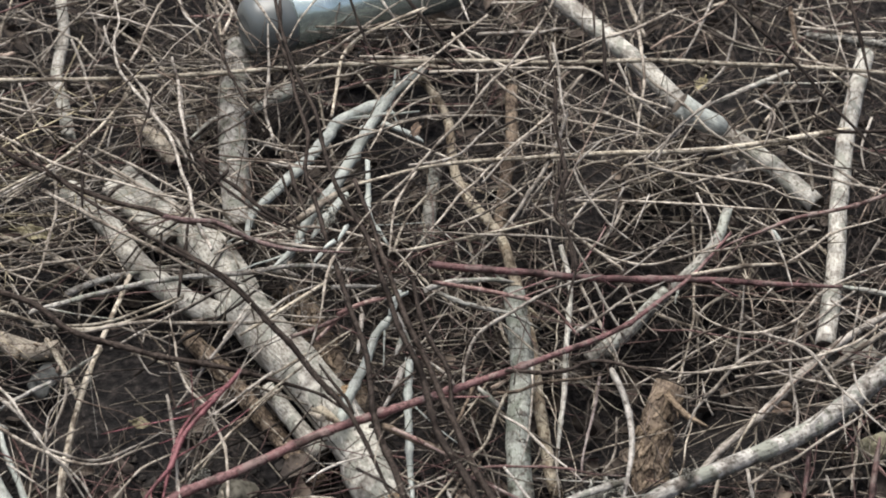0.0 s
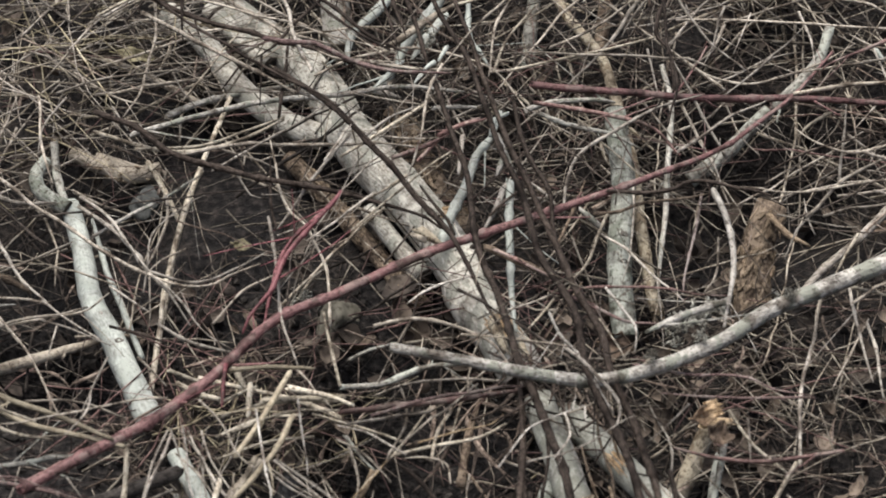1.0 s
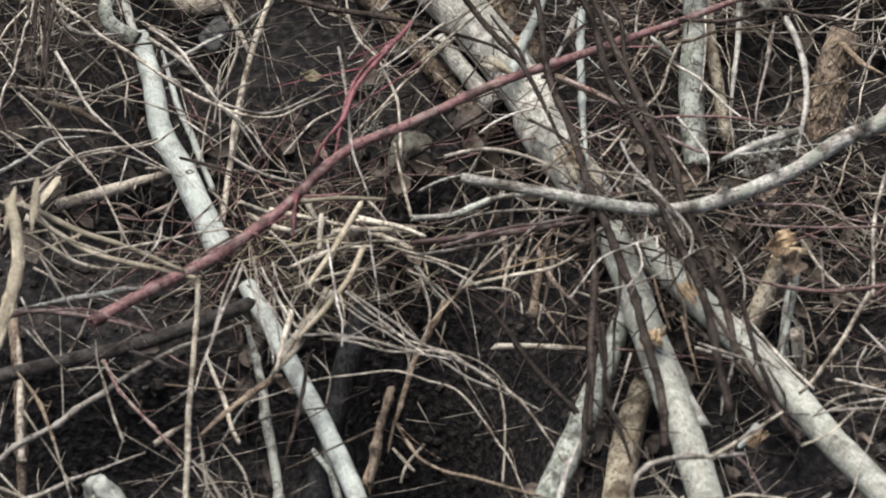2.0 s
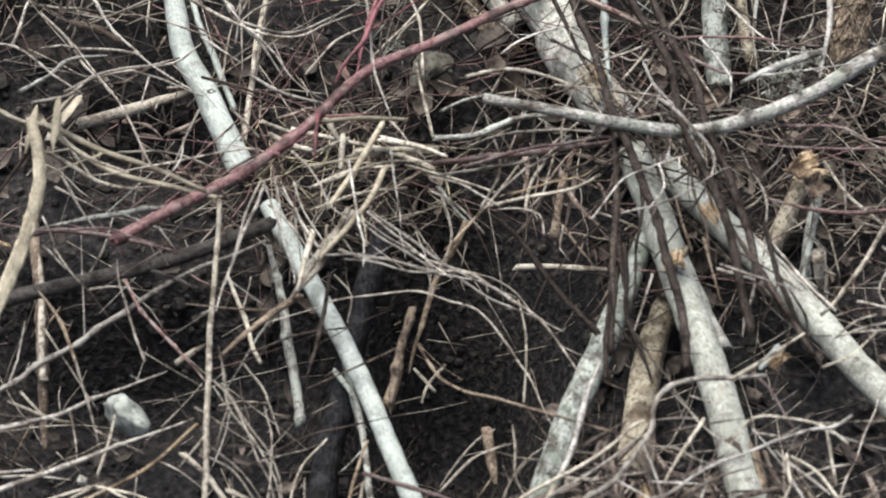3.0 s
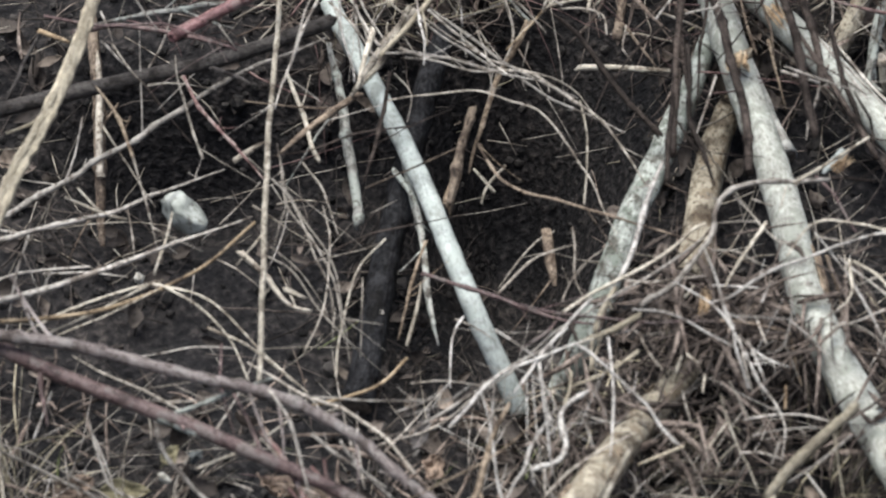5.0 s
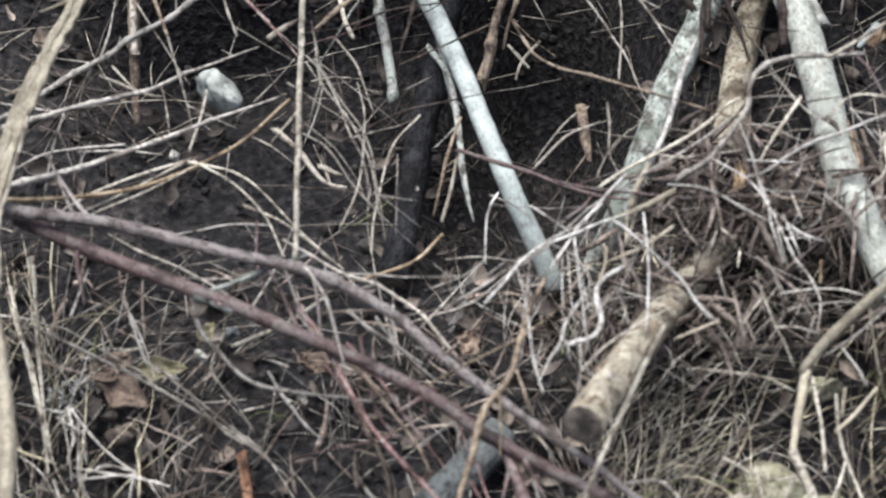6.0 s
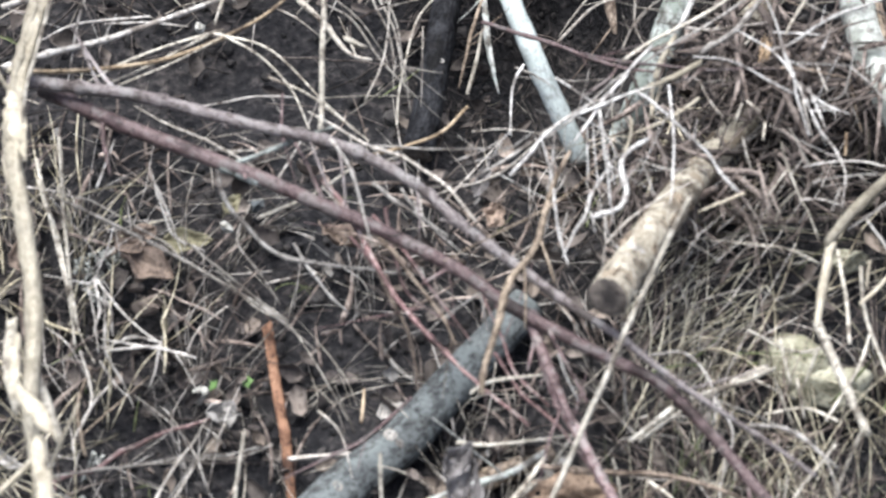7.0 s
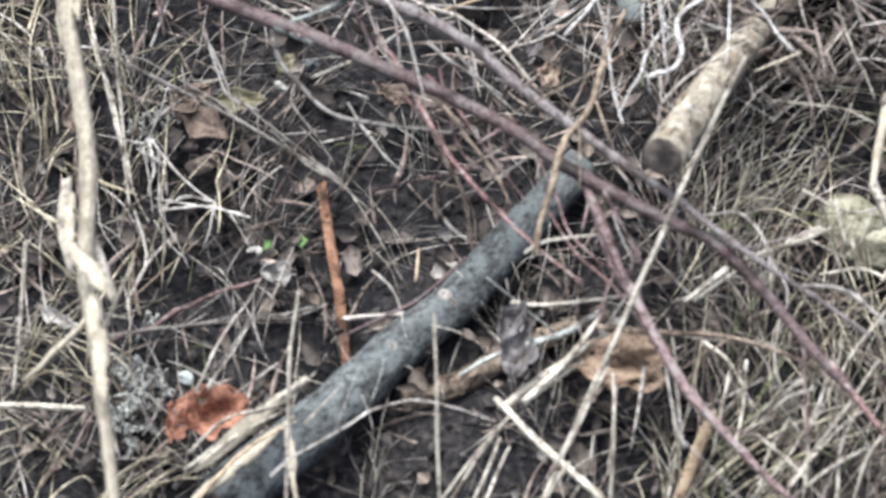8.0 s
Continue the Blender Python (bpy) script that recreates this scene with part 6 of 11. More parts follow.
bit("twig", (4.1, 4.1), [(-0.041, 0.771, 0.240), (0.019, 0.755, 0.240), (0.057, 0.748, 0.240)])
stick("branch", "lichen", (6.6, 6.6), [(0.074, 0.773, 0.200), (0.138, 0.773, 0.200)])
stick("stalk", "straw", (5.5, 6.1), [(0.063, 0.746, 0.240), (0.027, 0.723, 0.234), (-0.014, 0.697, 0.227), (-0.058, 0.669, 0.220)])
stick("twig", "twig", (4.8, 4.0), [(0.090, 0.773, 0.300), (0.068, 0.717, 0.291), (0.058, 0.647, 0.280)])
stick("twig", "twig", (4.2, 4.2), [(0.210, 0.983, 0.240), (0.170, 0.889, 0.240), (0.158, 0.806, 0.240)])
stick("stalk", "straw", (4.2, 4.2), [(0.233, 0.938, 0.240), (0.186, 0.867, 0.240), (0.166, 0.809, 0.240)])
bit("twig", (4.1, 4.1), [(-0.001, 0.705, 0.220), (0.052, 0.700, 0.220), (0.094, 0.702, 0.220)])
bit("ash", (6.4, 5.6), [(0.406, 0.959, 0.240), (0.373, 0.920, 0.228), (0.356, 0.888, 0.220)])
stick("twig", "twig", (4.2, 4.2), [(0.249, 0.853, 0.240), (0.312, 0.888, 0.240), (0.377, 0.947, 0.240)])
bit("ash", (4.2, 4.2), [(0.270, 0.959, 0.240), (0.321, 0.910, 0.240), (0.346, 0.895, 0.240)])
stick("stem", "dark", (6.8, 5.7), [(0.389, 1.244, 0.271), (0.408, 1.181, 0.270), (0.418, 1.100, 0.269), (0.416, 1.020, 0.268), (0.418, 0.941, 0.267), (0.405, 0.854, 0.267), (0.422, 0.819, 0.266), (0.425, 0.750, 0.265)])
bit("ash", (4.2, 4.2), [(0.393, 0.865, 0.220), (0.406, 0.791, 0.200)])
stick("twig", "ash", (4.8, 4.1), [(0.425, 0.810, 0.260), (0.454, 0.753, 0.245), (0.494, 0.658, 0.220)])
bit("twig", (7.1, 6.3), [(0.512, 0.928, 0.200), (0.490, 0.877, 0.200), (0.450, 0.841, 0.200)])
bit("ash", (5.6, 4.8), [(0.573, 0.831, 0.240), (0.531, 0.788, 0.240), (0.491, 0.752, 0.240)])
bit("ash", (3.5, 3.5), [(0.547, 0.914, 0.240), (0.519, 0.854, 0.220)])
bit("twig", (3.5, 3.5), [(0.415, 0.851, 0.240), (0.463, 0.893, 0.240), (0.501, 0.918, 0.240)])
stick("branch", "grey", (6.6, 6.6), [(0.228, 0.745, 0.220), (0.282, 0.727, 0.213), (0.331, 0.716, 0.206), (0.376, 0.691, 0.200)])
bit("twig", (4.1, 4.1), [(0.377, 0.751, 0.240), (0.411, 0.702, 0.229), (0.437, 0.662, 0.220)])
bit("twig", (5.5, 4.9), [(0.423, 0.706, 0.220), (0.471, 0.730, 0.220), (0.502, 0.765, 0.220)])
bit("twig", (3.5, 3.4), [(0.502, 0.755, 0.220), (0.518, 0.698, 0.220), (0.543, 0.662, 0.220)])
bit("ash", (4.2, 4.2), [(0.555, 0.833, 0.220), (0.597, 0.870, 0.220), (0.629, 0.908, 0.220)])
stick("branch", "tan", (5.8, 6.6), [(0.599, 0.759, 0.240), (0.662, 0.774, 0.240), (0.753, 0.785, 0.240)])
stick("twig", "twig", (4.2, 4.2), [(0.576, 0.783, 0.250), (0.655, 0.800, 0.250), (0.749, 0.822, 0.250), (0.781, 0.846, 0.250)])
stick("branch", "white", (7.5, 6.7), [(0.721, 0.850, 0.240), (0.738, 0.830, 0.230)])
bit("twig", (4.2, 4.1), [(0.746, 0.813, 0.240), (0.778, 0.765, 0.240), (0.796, 0.738, 0.240)])
stick("twig", "twig", (4.2, 4.2), [(0.741, 0.775, 0.250), (0.817, 0.832, 0.250), (0.883, 0.856, 0.250)])
bit("ash", (4.9, 4.2), [(0.885, 0.842, 0.220), (0.849, 0.791, 0.200)])
stick("branch", "grey", (8.3, 8.3), [(0.827, 0.768, 0.200), (0.897, 0.751, 0.200)])
bit("ash", (5.6, 4.8), [(0.849, 0.748, 0.200), (0.833, 0.690, 0.180)])
stick("stalk", "straw", (5.6, 4.8), [(0.692, 0.763, 0.220), (0.629, 0.735, 0.206), (0.608, 0.716, 0.200)])
stick("twig", "ash", (4.1, 4.1), [(0.673, 0.738, 0.240), (0.664, 0.677, 0.219), (0.652, 0.623, 0.200)])
bit("ash", (4.2, 4.1), [(0.720, 0.753, 0.220), (0.684, 0.708, 0.220)])
stick("twig", "twig", (4.7, 4.1), [(-0.340, 0.508, 0.160), (-0.312, 0.569, 0.171), (-0.306, 0.629, 0.180)])
bit("ash", (4.0, 4.0), [(-0.386, 0.485, 0.160), (-0.329, 0.439, 0.160)])
bit("ash", (4.1, 4.1), [(-0.211, 0.662, 0.200), (-0.188, 0.626, 0.187), (-0.164, 0.626, 0.180)])
stick("twig", "dark", (4.1, 4.0), [(-0.160, 0.677, 0.220), (-0.159, 0.591, 0.206), (-0.151, 0.555, 0.200)])
stick("log", "pale", (24.9, 31.1), [(-0.021, 0.682, 0.080), (0.017, 0.624, 0.075), (0.057, 0.565, 0.070)])
stick("branch", "tan", (11.4, 10.5), [(0.042, 0.581, 0.150), (0.057, 0.562, 0.160)], "short yellowish cut stub on a log")
stick("stem", "dark", (5.6, 5.6), [(0.319, 0.569, 0.259), (0.402, 0.569, 0.259), (0.451, 0.584, 0.259), (0.550, 0.556, 0.259)])
stick("branch", "lichen", (10.5, 8.1), [(0.281, 0.584, 0.200), (0.314, 0.565, 0.180)])
stick("branch", "lichen", (10.2, 8.7), [(0.398, 0.385, 0.200), (0.435, 0.401, 0.200), (0.481, 0.418, 0.200)])
stick("branch", "flake", (10.6, 8.1), [(0.559, 0.605, 0.150), (0.580, 0.575, 0.145), (0.610, 0.555, 0.140)])
bit("twig", (3.4, 3.4), [(0.561, 0.553, 0.220), (0.643, 0.531, 0.220), (0.672, 0.529, 0.220)])
stick("twig", "ash", (4.1, 4.0), [(0.730, 0.635, 0.250), (0.724, 0.583, 0.231), (0.733, 0.527, 0.210), (0.729, 0.499, 0.200)])
bit("twig", (4.1, 4.1), [(0.548, 0.610, 0.220), (0.610, 0.653, 0.220)])
bit("ash", (4.0, 4.0), [(0.738, 0.463, 0.270), (0.771, 0.496, 0.270), (0.799, 0.488, 0.270)])
bit("ash", (4.7, 4.0), [(0.807, 0.559, 0.280), (0.814, 0.521, 0.270), (0.836, 0.492, 0.260)])
stick("twig", "twig", (4.0, 3.9), [(0.861, 0.508, 0.270), (0.776, 0.457, 0.262), (0.701, 0.408, 0.255), (0.646, 0.375, 0.250)])
stick("stalk", "straw", (5.3, 4.6), [(0.655, 0.423, 0.220), (0.715, 0.403, 0.220)])
bit("ash", (4.7, 4.0), [(0.743, 0.414, 0.200), (0.831, 0.418, 0.200)])
bit("twig", (4.0, 4.0), [(0.761, 0.432, 0.200), (0.863, 0.450, 0.200)])
stick("stem", "red", (8.0, 7.1), [(0.742, 0.454, 0.220), (0.733, 0.384, 0.180)])
stick("stem", "red", (9.5, 9.5), [(0.840, 0.458, 0.240), (0.825, 0.375, 0.200)])
stick("twig", "twig", (4.6, 4.7), [(-0.617, 0.368, 0.170), (-0.570, 0.377, 0.170), (-0.540, 0.406, 0.170), (-0.501, 0.420, 0.170), (-0.462, 0.426, 0.170), (-0.415, 0.441, 0.170)])
bit("ash", (4.7, 4.6), [(-0.481, 0.421, 0.170), (-0.437, 0.404, 0.170), (-0.397, 0.383, 0.170), (-0.381, 0.375, 0.170)])
bit("ash", (4.0, 4.0), [(-0.457, 0.409, 0.170), (-0.464, 0.375, 0.170), (-0.469, 0.341, 0.170)])
bit("ash", (4.0, 4.0), [(-0.479, 0.454, 0.170), (-0.446, 0.423, 0.170), (-0.393, 0.383, 0.170)])
bit("ash", (4.6, 4.6), [(-0.383, 0.347, 0.180), (-0.398, 0.308, 0.180), (-0.415, 0.256, 0.180)])
stick("twig", "twig", (3.9, 3.9), [(-0.495, 0.281, 0.170), (-0.440, 0.280, 0.170), (-0.393, 0.272, 0.170), (-0.342, 0.248, 0.170)])
bit("twig", (4.6, 4.6), [(-0.340, 0.346, 0.180), (-0.300, 0.297, 0.180)])
stick("stem", "dark", (4.7, 4.7), [(-0.379, 0.385, 0.200), (-0.340, 0.372, 0.200), (-0.300, 0.358, 0.200)])
bit("twig", (4.6, 4.5), [(-0.573, 0.257, 0.150), (-0.552, 0.218, 0.150), (-0.534, 0.181, 0.150)])
bit("twig", (4.6, 4.6), [(-0.580, 0.238, 0.150), (-0.548, 0.218, 0.150), (-0.516, 0.199, 0.150)])
stick("branch", "tan", (11.0, 10.7), [(-0.613, 0.205, 0.060), (-0.603, 0.130, 0.060), (-0.592, -0.016, 0.060)])
bit("twig", (4.5, 4.6), [(-0.526, 0.097, 0.150), (-0.509, 0.138, 0.150), (-0.497, 0.199, 0.150)])
bit("twig", (3.8, 3.8), [(-0.524, 0.064, 0.160), (-0.486, 0.067, 0.160), (-0.432, 0.057, 0.160)])
stick("branch", "tan", (9.2, 9.2), [(-0.410, -0.005, 0.080), (-0.384, 0.017, 0.080), (-0.369, 0.026, 0.080)])
bit("ash", (5.2, 5.2), [(-0.142, 0.380, 0.260), (-0.138, 0.341, 0.260), (-0.126, 0.303, 0.260), (-0.117, 0.272, 0.260)])
stick("stalk", "straw", (4.6, 4.5), [(-0.082, 0.376, 0.240), (-0.076, 0.336, 0.240), (-0.069, 0.297, 0.240), (-0.059, 0.250, 0.240)])
stick("twig", "ash", (4.6, 4.6), [(-0.313, 0.389, 0.200), (-0.277, 0.359, 0.200), (-0.229, 0.344, 0.200), (-0.206, 0.338, 0.200)])
bit("grey", (6.2, 6.3), [(-0.050, 0.321, 0.200), (-0.019, 0.340, 0.200), (0.013, 0.349, 0.200)])
bit("twig", (4.6, 4.5), [(-0.119, 0.294, 0.220), (-0.104, 0.274, 0.220), (-0.090, 0.250, 0.220)])
stick("stalk", "straw", (5.2, 5.2), [(-0.224, 0.253, 0.200), (-0.197, 0.269, 0.200), (-0.174, 0.280, 0.200)])
stick("stem", "scarlet", (6.9, 5.3), [(-0.215, 0.276, 0.260), (-0.218, 0.238, 0.260), (-0.219, 0.206, 0.260)])
stick("twig", "dark", (6.0, 5.9), [(-0.199, 0.058, 0.200), (-0.209, -0.013, 0.200), (-0.216, -0.066, 0.200), (-0.227, -0.109, 0.200)])
stick("twig", "ash", (2.8, 2.8), [(-0.179, 0.067, 0.220), (-0.142, 0.064, 0.220), (-0.104, 0.053, 0.220), (-0.066, 0.045, 0.220), (0.008, 0.028, 0.220)])
stick("twig", "twig", (3.9, 3.8), [(0.127, 0.244, 0.250), (0.072, 0.193, 0.250), (0.018, 0.153, 0.250)])
stick("stalk", "straw", (5.2, 5.1), [(0.092, 0.223, 0.220), (0.072, 0.186, 0.220), (0.062, 0.140, 0.220)])
stick("stalk", "straw", (5.1, 5.1), [(0.014, 0.150, 0.220), (0.064, 0.163, 0.220), (0.125, 0.176, 0.220), (0.164, 0.199, 0.220)])
bit("ash", (4.4, 4.4), [(0.231, 0.050, 0.200), (0.218, 0.006, 0.200), (0.201, -0.047, 0.200)])
stick("stem", "dark", (7.4, 7.2), [(0.172, 0.009, 0.265), (0.164, -0.087, 0.265), (0.162, -0.156, 0.265)])
stick("stem", "dark", (7.4, 7.2), [(0.192, 0.053, 0.265), (0.191, -0.035, 0.265), (0.202, -0.088, 0.265), (0.224, -0.158, 0.265)])
stick("branch", "lichen", (12.3, 9.3), [(0.358, 0.306, 0.280), (0.398, 0.326, 0.280), (0.437, 0.342, 0.280), (0.469, 0.353, 0.280)])
stick("stalk", "straw", (4.5, 4.5), [(0.468, 0.216, 0.220), (0.498, 0.160, 0.220), (0.540, 0.113, 0.220)])
bit("ash", (4.5, 4.5), [(0.417, 0.241, 0.200), (0.379, 0.199, 0.200), (0.359, 0.181, 0.200)])
bit("ash", (5.2, 5.1), [(0.496, 0.215, 0.200), (0.495, 0.146, 0.200)])
stick("stem", "dark", (7.4, 7.2), [(0.377, 0.081, 0.271), (0.393, -0.008, 0.271), (0.411, -0.070, 0.271), (0.442, -0.148, 0.271)])
bit("ash", (5.0, 5.0), [(0.315, 0.031, 0.240), (0.352, 0.017, 0.240), (0.388, 0.003, 0.240)])
bit("ash", (4.4, 4.4), [(0.386, 0.070, 0.220), (0.414, 0.034, 0.220), (0.448, -0.011, 0.220)])
stick("twig", "twig", (4.4, 4.4), [(0.379, 0.066, 0.200), (0.362, 0.021, 0.200), (0.346, -0.050, 0.200)])
bit("ash", (4.4, 4.4), [(0.545, 0.053, 0.200), (0.530, 0.018, 0.200), (0.546, -0.018, 0.200)])
bit("ash", (4.5, 4.4), [(0.540, 0.090, 0.200), (0.567, 0.053, 0.200), (0.586, 0.030, 0.200)])
stick("twig", "ash", (4.2, 3.5), [(-0.095, -0.471, 0.240), (-0.046, -0.419, 0.240), (0.025, -0.355, 0.240), (0.082, -0.314, 0.240), (0.154, -0.265, 0.240), (0.205, -0.224, 0.240)])
bit("ash", (4.5, 3.6), [(-0.655, -0.566, 0.080), (-0.644, -0.609, 0.080), (-0.636, -0.661, 0.080)])
bit("ash", (4.1, 3.2), [(-0.658, -0.568, 0.080), (-0.641, -0.553, 0.080), (-0.621, -0.581, 0.080)])
bit("ash", (3.6, 3.1), [(-0.634, -0.668, 0.070), (-0.613, -0.700, 0.070), (-0.593, -0.719, 0.070)])
stick("branch", "flake", (6.5, 5.0), [(-0.648, -0.671, 0.060), (-0.661, -0.726, 0.060), (-0.656, -0.773, 0.060), (-0.648, -0.796, 0.060)])
stick("branch", "red", (8.6, 5.7), [(-0.495, -0.738, 0.050), (-0.552, -0.753, 0.050), (-0.628, -0.800, 0.050), (-0.690, -0.834, 0.050)])
stick("stalk", "straw", (6.0, 4.9), [(-0.673, -0.593, 0.120), (-0.685, -0.541, 0.120), (-0.712, -0.452, 0.120), (-0.726, -0.403, 0.120)])
stick("twig", "ash", (4.1, 3.7), [(-0.507, -0.527, 0.100), (-0.544, -0.507, 0.100), (-0.557, -0.475, 0.100), (-0.582, -0.405, 0.100)])
stick("stem", "plum", (7.4, 5.7), [(-0.168, 0.826, 0.300), (-0.094, 0.807, 0.300), (-0.037, 0.779, 0.300), (0.020, 0.763, 0.300), (0.101, 0.756, 0.300)])
# next three: white lichen bits along dark stems, built as short sticks
stick("branch", "white", (7.4, 6.5), [(0.095, 0.803, 0.300), (0.081, 0.777, 0.300)])
stick("branch", "white", (7.3, 6.5), [(0.077, 0.775, 0.300), (0.063, 0.760, 0.300)])
stick("branch", "white", (7.3, 6.5), [(0.058, 0.752, 0.300), (0.048, 0.738, 0.300)])
stick("branch", "white", (10.6, 8.1), [(0.184, 0.729, 0.240), (0.163, 0.716, 0.240), (0.157, 0.689, 0.240)])
stick("branch", "white", (10.8, 9.1), [(0.034, 0.865, 0.200), (0.012, 0.837, 0.200), (-0.010, 0.807, 0.200)])
stick("branch", "ash", (10.5, 8.4), [(-0.013, 0.843, 0.160), (0.028, 0.827, 0.160)])
stick("stem", "red", (8.1, 6.5), [(0.083, 0.673, 0.260), (0.116, 0.694, 0.260), (0.152, 0.705, 0.260)])
stick("stem", "red", (6.5, 5.7), [(0.015, 0.648, 0.240), (0.059, 0.670, 0.240), (0.102, 0.696, 0.240)])
bit("ash", (5.4, 4.7), [(-0.021, 0.642, 0.300), (0.011, 0.673, 0.300), (0.051, 0.694, 0.300)])
bit("ash", (5.4, 4.7), [(-0.080, 0.613, 0.280), (-0.057, 0.654, 0.280), (-0.041, 0.680, 0.280)])
bit("ash", (4.7, 4.0), [(0.051, 0.637, 0.280), (0.046, 0.612, 0.280), (0.034, 0.571, 0.280)])
stick("branch", "ash", (7.6, 6.1), [(0.117, 0.718, 0.200), (0.115, 0.686, 0.200), (0.111, 0.650, 0.200)])
stick("branch", "lichen", (11.5, 9.7), [(0.167, 0.718, 0.200), (0.182, 0.675, 0.200), (0.197, 0.633, 0.200)])
stick("branch", "lichen", (9.8, 8.1), [(0.178, 0.686, 0.200), (0.165, 0.644, 0.200)])
stick("blade", "straw", (6.1, 4.0), [(0.267, -0.887, 0.140), (0.229, -0.946, 0.140), (0.187, -1.005, 0.140), (0.160, -1.048, 0.140)])
stick("blade", "straw", (5.5, 3.4), [(0.206, -0.910, 0.140), (0.188, -0.961, 0.140), (0.157, -1.012, 0.140), (0.112, -1.066, 0.140)])
stick("blade", "straw", (6.1, 4.0), [(0.248, -1.001, 0.140), (0.207, -1.026, 0.140), (0.159, -1.066, 0.140)])
stick("blade", "straw", (5.4, 3.4), [(0.279, -0.975, 0.140), (0.254, -1.005, 0.140), (0.233, -1.066, 0.140)])
stick("blade", "straw", (5.5, 3.4), [(0.087, -0.903, 0.140), (0.076, -0.961, 0.140), (0.067, -1.005, 0.140)])
stick("blade", "straw", (5.5, 3.4), [(0.108, -0.888, 0.140), (0.104, -0.947, 0.140), (0.093, -0.998, 0.140)])
stick("blade", "straw", (8.2, 4.1), [(0.189, -0.924, 0.140), (0.155, -0.936, 0.140), (0.127, -0.965, 0.140), (0.100, -0.980, 0.140)])
stick("blade", "straw", (5.4, 3.4), [(-0.246, -1.060, 0.120), (-0.213, -0.998, 0.120), (-0.176, -0.954, 0.120)])
stick("blade", "straw", (6.1, 3.4), [(-0.205, -1.060, 0.120), (-0.189, -1.013, 0.120), (-0.179, -0.991, 0.120)])
stick("blade", "straw", (5.4, 3.4), [(-0.137, -1.067, 0.140), (-0.110, -1.006, 0.140), (-0.090, -0.962, 0.140), (-0.057, -0.888, 0.140)])
stick("blade", "straw", (5.4, 3.4), [(-0.055, -1.074, 0.160), (-0.052, -1.006, 0.160), (-0.048, -0.926, 0.160)])
stick("blade", "straw", (12.4, 6.9), [(-0.094, -0.884, 0.130), (-0.125, -0.908, 0.130), (-0.158, -0.935, 0.130)])
stick("blade", "ash", (5.8, 2.4), [(-0.015, -0.888, 0.140), (-0.022, -0.947, 0.140), (-0.030, -0.998, 0.140)])
stick("blade", "straw", (5.5, 3.5), [(-0.178, -0.805, 0.130), (-0.140, -0.809, 0.130), (-0.071, -0.801, 0.130), (-0.029, -0.794, 0.130)])
stick("blade", "straw", (5.5, 3.5), [(-0.070, -0.858, 0.140), (-0.043, -0.813, 0.140), (-0.009, -0.760, 0.140)])
stick("blade", "straw", (6.2, 4.2), [(0.046, -0.807, 0.140), (0.088, -0.775, 0.140), (0.137, -0.745, 0.140)])
stick("blade", "straw", (5.5, 3.5), [(0.026, -0.913, 0.130), (0.019, -0.854, 0.130), (0.012, -0.828, 0.130)])
stick("blade", "straw", (5.5, 3.4), [(0.150, -0.824, 0.130), (0.142, -0.884, 0.130), (0.155, -0.932, 0.130)])
stick("blade", "straw", (5.5, 3.4), [(0.284, -0.809, 0.130), (0.231, -0.883, 0.130), (0.216, -0.931, 0.130)])
stick("blade", "straw", (5.4, 3.4), [(0.119, -1.060, 0.130), (0.134, -1.001, 0.130), (0.161, -0.957, 0.130)])
stick("blade", "straw", (4.7, 3.4), [(0.173, -1.062, 0.130), (0.181, -1.001, 0.130), (0.175, -0.943, 0.130)])
stick("blade", "straw", (5.4, 3.4), [(0.213, -1.062, 0.130), (0.222, -0.993, 0.130), (0.250, -0.928, 0.130)])
stick("blade", "straw", (4.7, 3.4), [(0.012, -1.059, 0.120), (0.025, -0.998, 0.120), (0.019, -0.946, 0.120)])
stick("blade", "straw", (5.4, 3.4), [(-0.103, -1.060, 0.120), (-0.083, -1.020, 0.120), (-0.077, -0.976, 0.120)])
stick("blade", "straw", (4.8, 3.4), [(0.053, -0.854, 0.130), (0.087, -0.884, 0.130), (0.114, -0.943, 0.130)])
stick("stem", "red", (10.0, 5.9), [(0.204, -0.933, 0.240), (0.236, -0.983, 0.240), (0.278, -1.040, 0.240)])
# next two: cream peeled patches on the trunk, built as short sticks
stick("branch", "peel", (20.6, 11.0), [(0.155, 0.416, 0.160), (0.171, 0.365, 0.160)])
stick("branch", "peel", (16.1, 11.3), [(0.051, 0.581, 0.160), (0.083, 0.550, 0.160)])
stick("branch", "peel", (11.0, 7.1), [(0.193, 0.374, 0.160), (0.206, 0.340, 0.160)])
stick("branch", "peel", (19.8, 13.7), [(0.251, 0.086, 0.180), (0.275, 0.099, 0.180)])
stick("twig", "red", (4.9, 3.5), [(-0.285, -0.528, 0.200), (-0.248, -0.574, 0.200), (-0.205, -0.637, 0.200), (-0.161, -0.697, 0.200)])
stick("twig", "red", (4.9, 3.5), [(-0.269, -0.519, 0.200), (-0.252, -0.590, 0.200), (-0.239, -0.636, 0.200), (-0.183, -0.683, 0.200)])
stick("twig", "red", (4.8, 3.4), [(-0.131, -0.717, 0.200), (-0.093, -0.770, 0.200), (-0.044, -0.827, 0.200), (-0.007, -0.882, 0.200)])
stick("twig", "red", (4.2, 3.4), [(-0.149, -0.633, 0.200), (-0.124, -0.691, 0.200), (-0.107, -0.744, 0.200), (-0.065, -0.789, 0.200)])
stick("twig", "red", (4.2, 3.5), [(-0.314, -0.548, 0.180), (-0.277, -0.595, 0.180), (-0.262, -0.650, 0.180)])
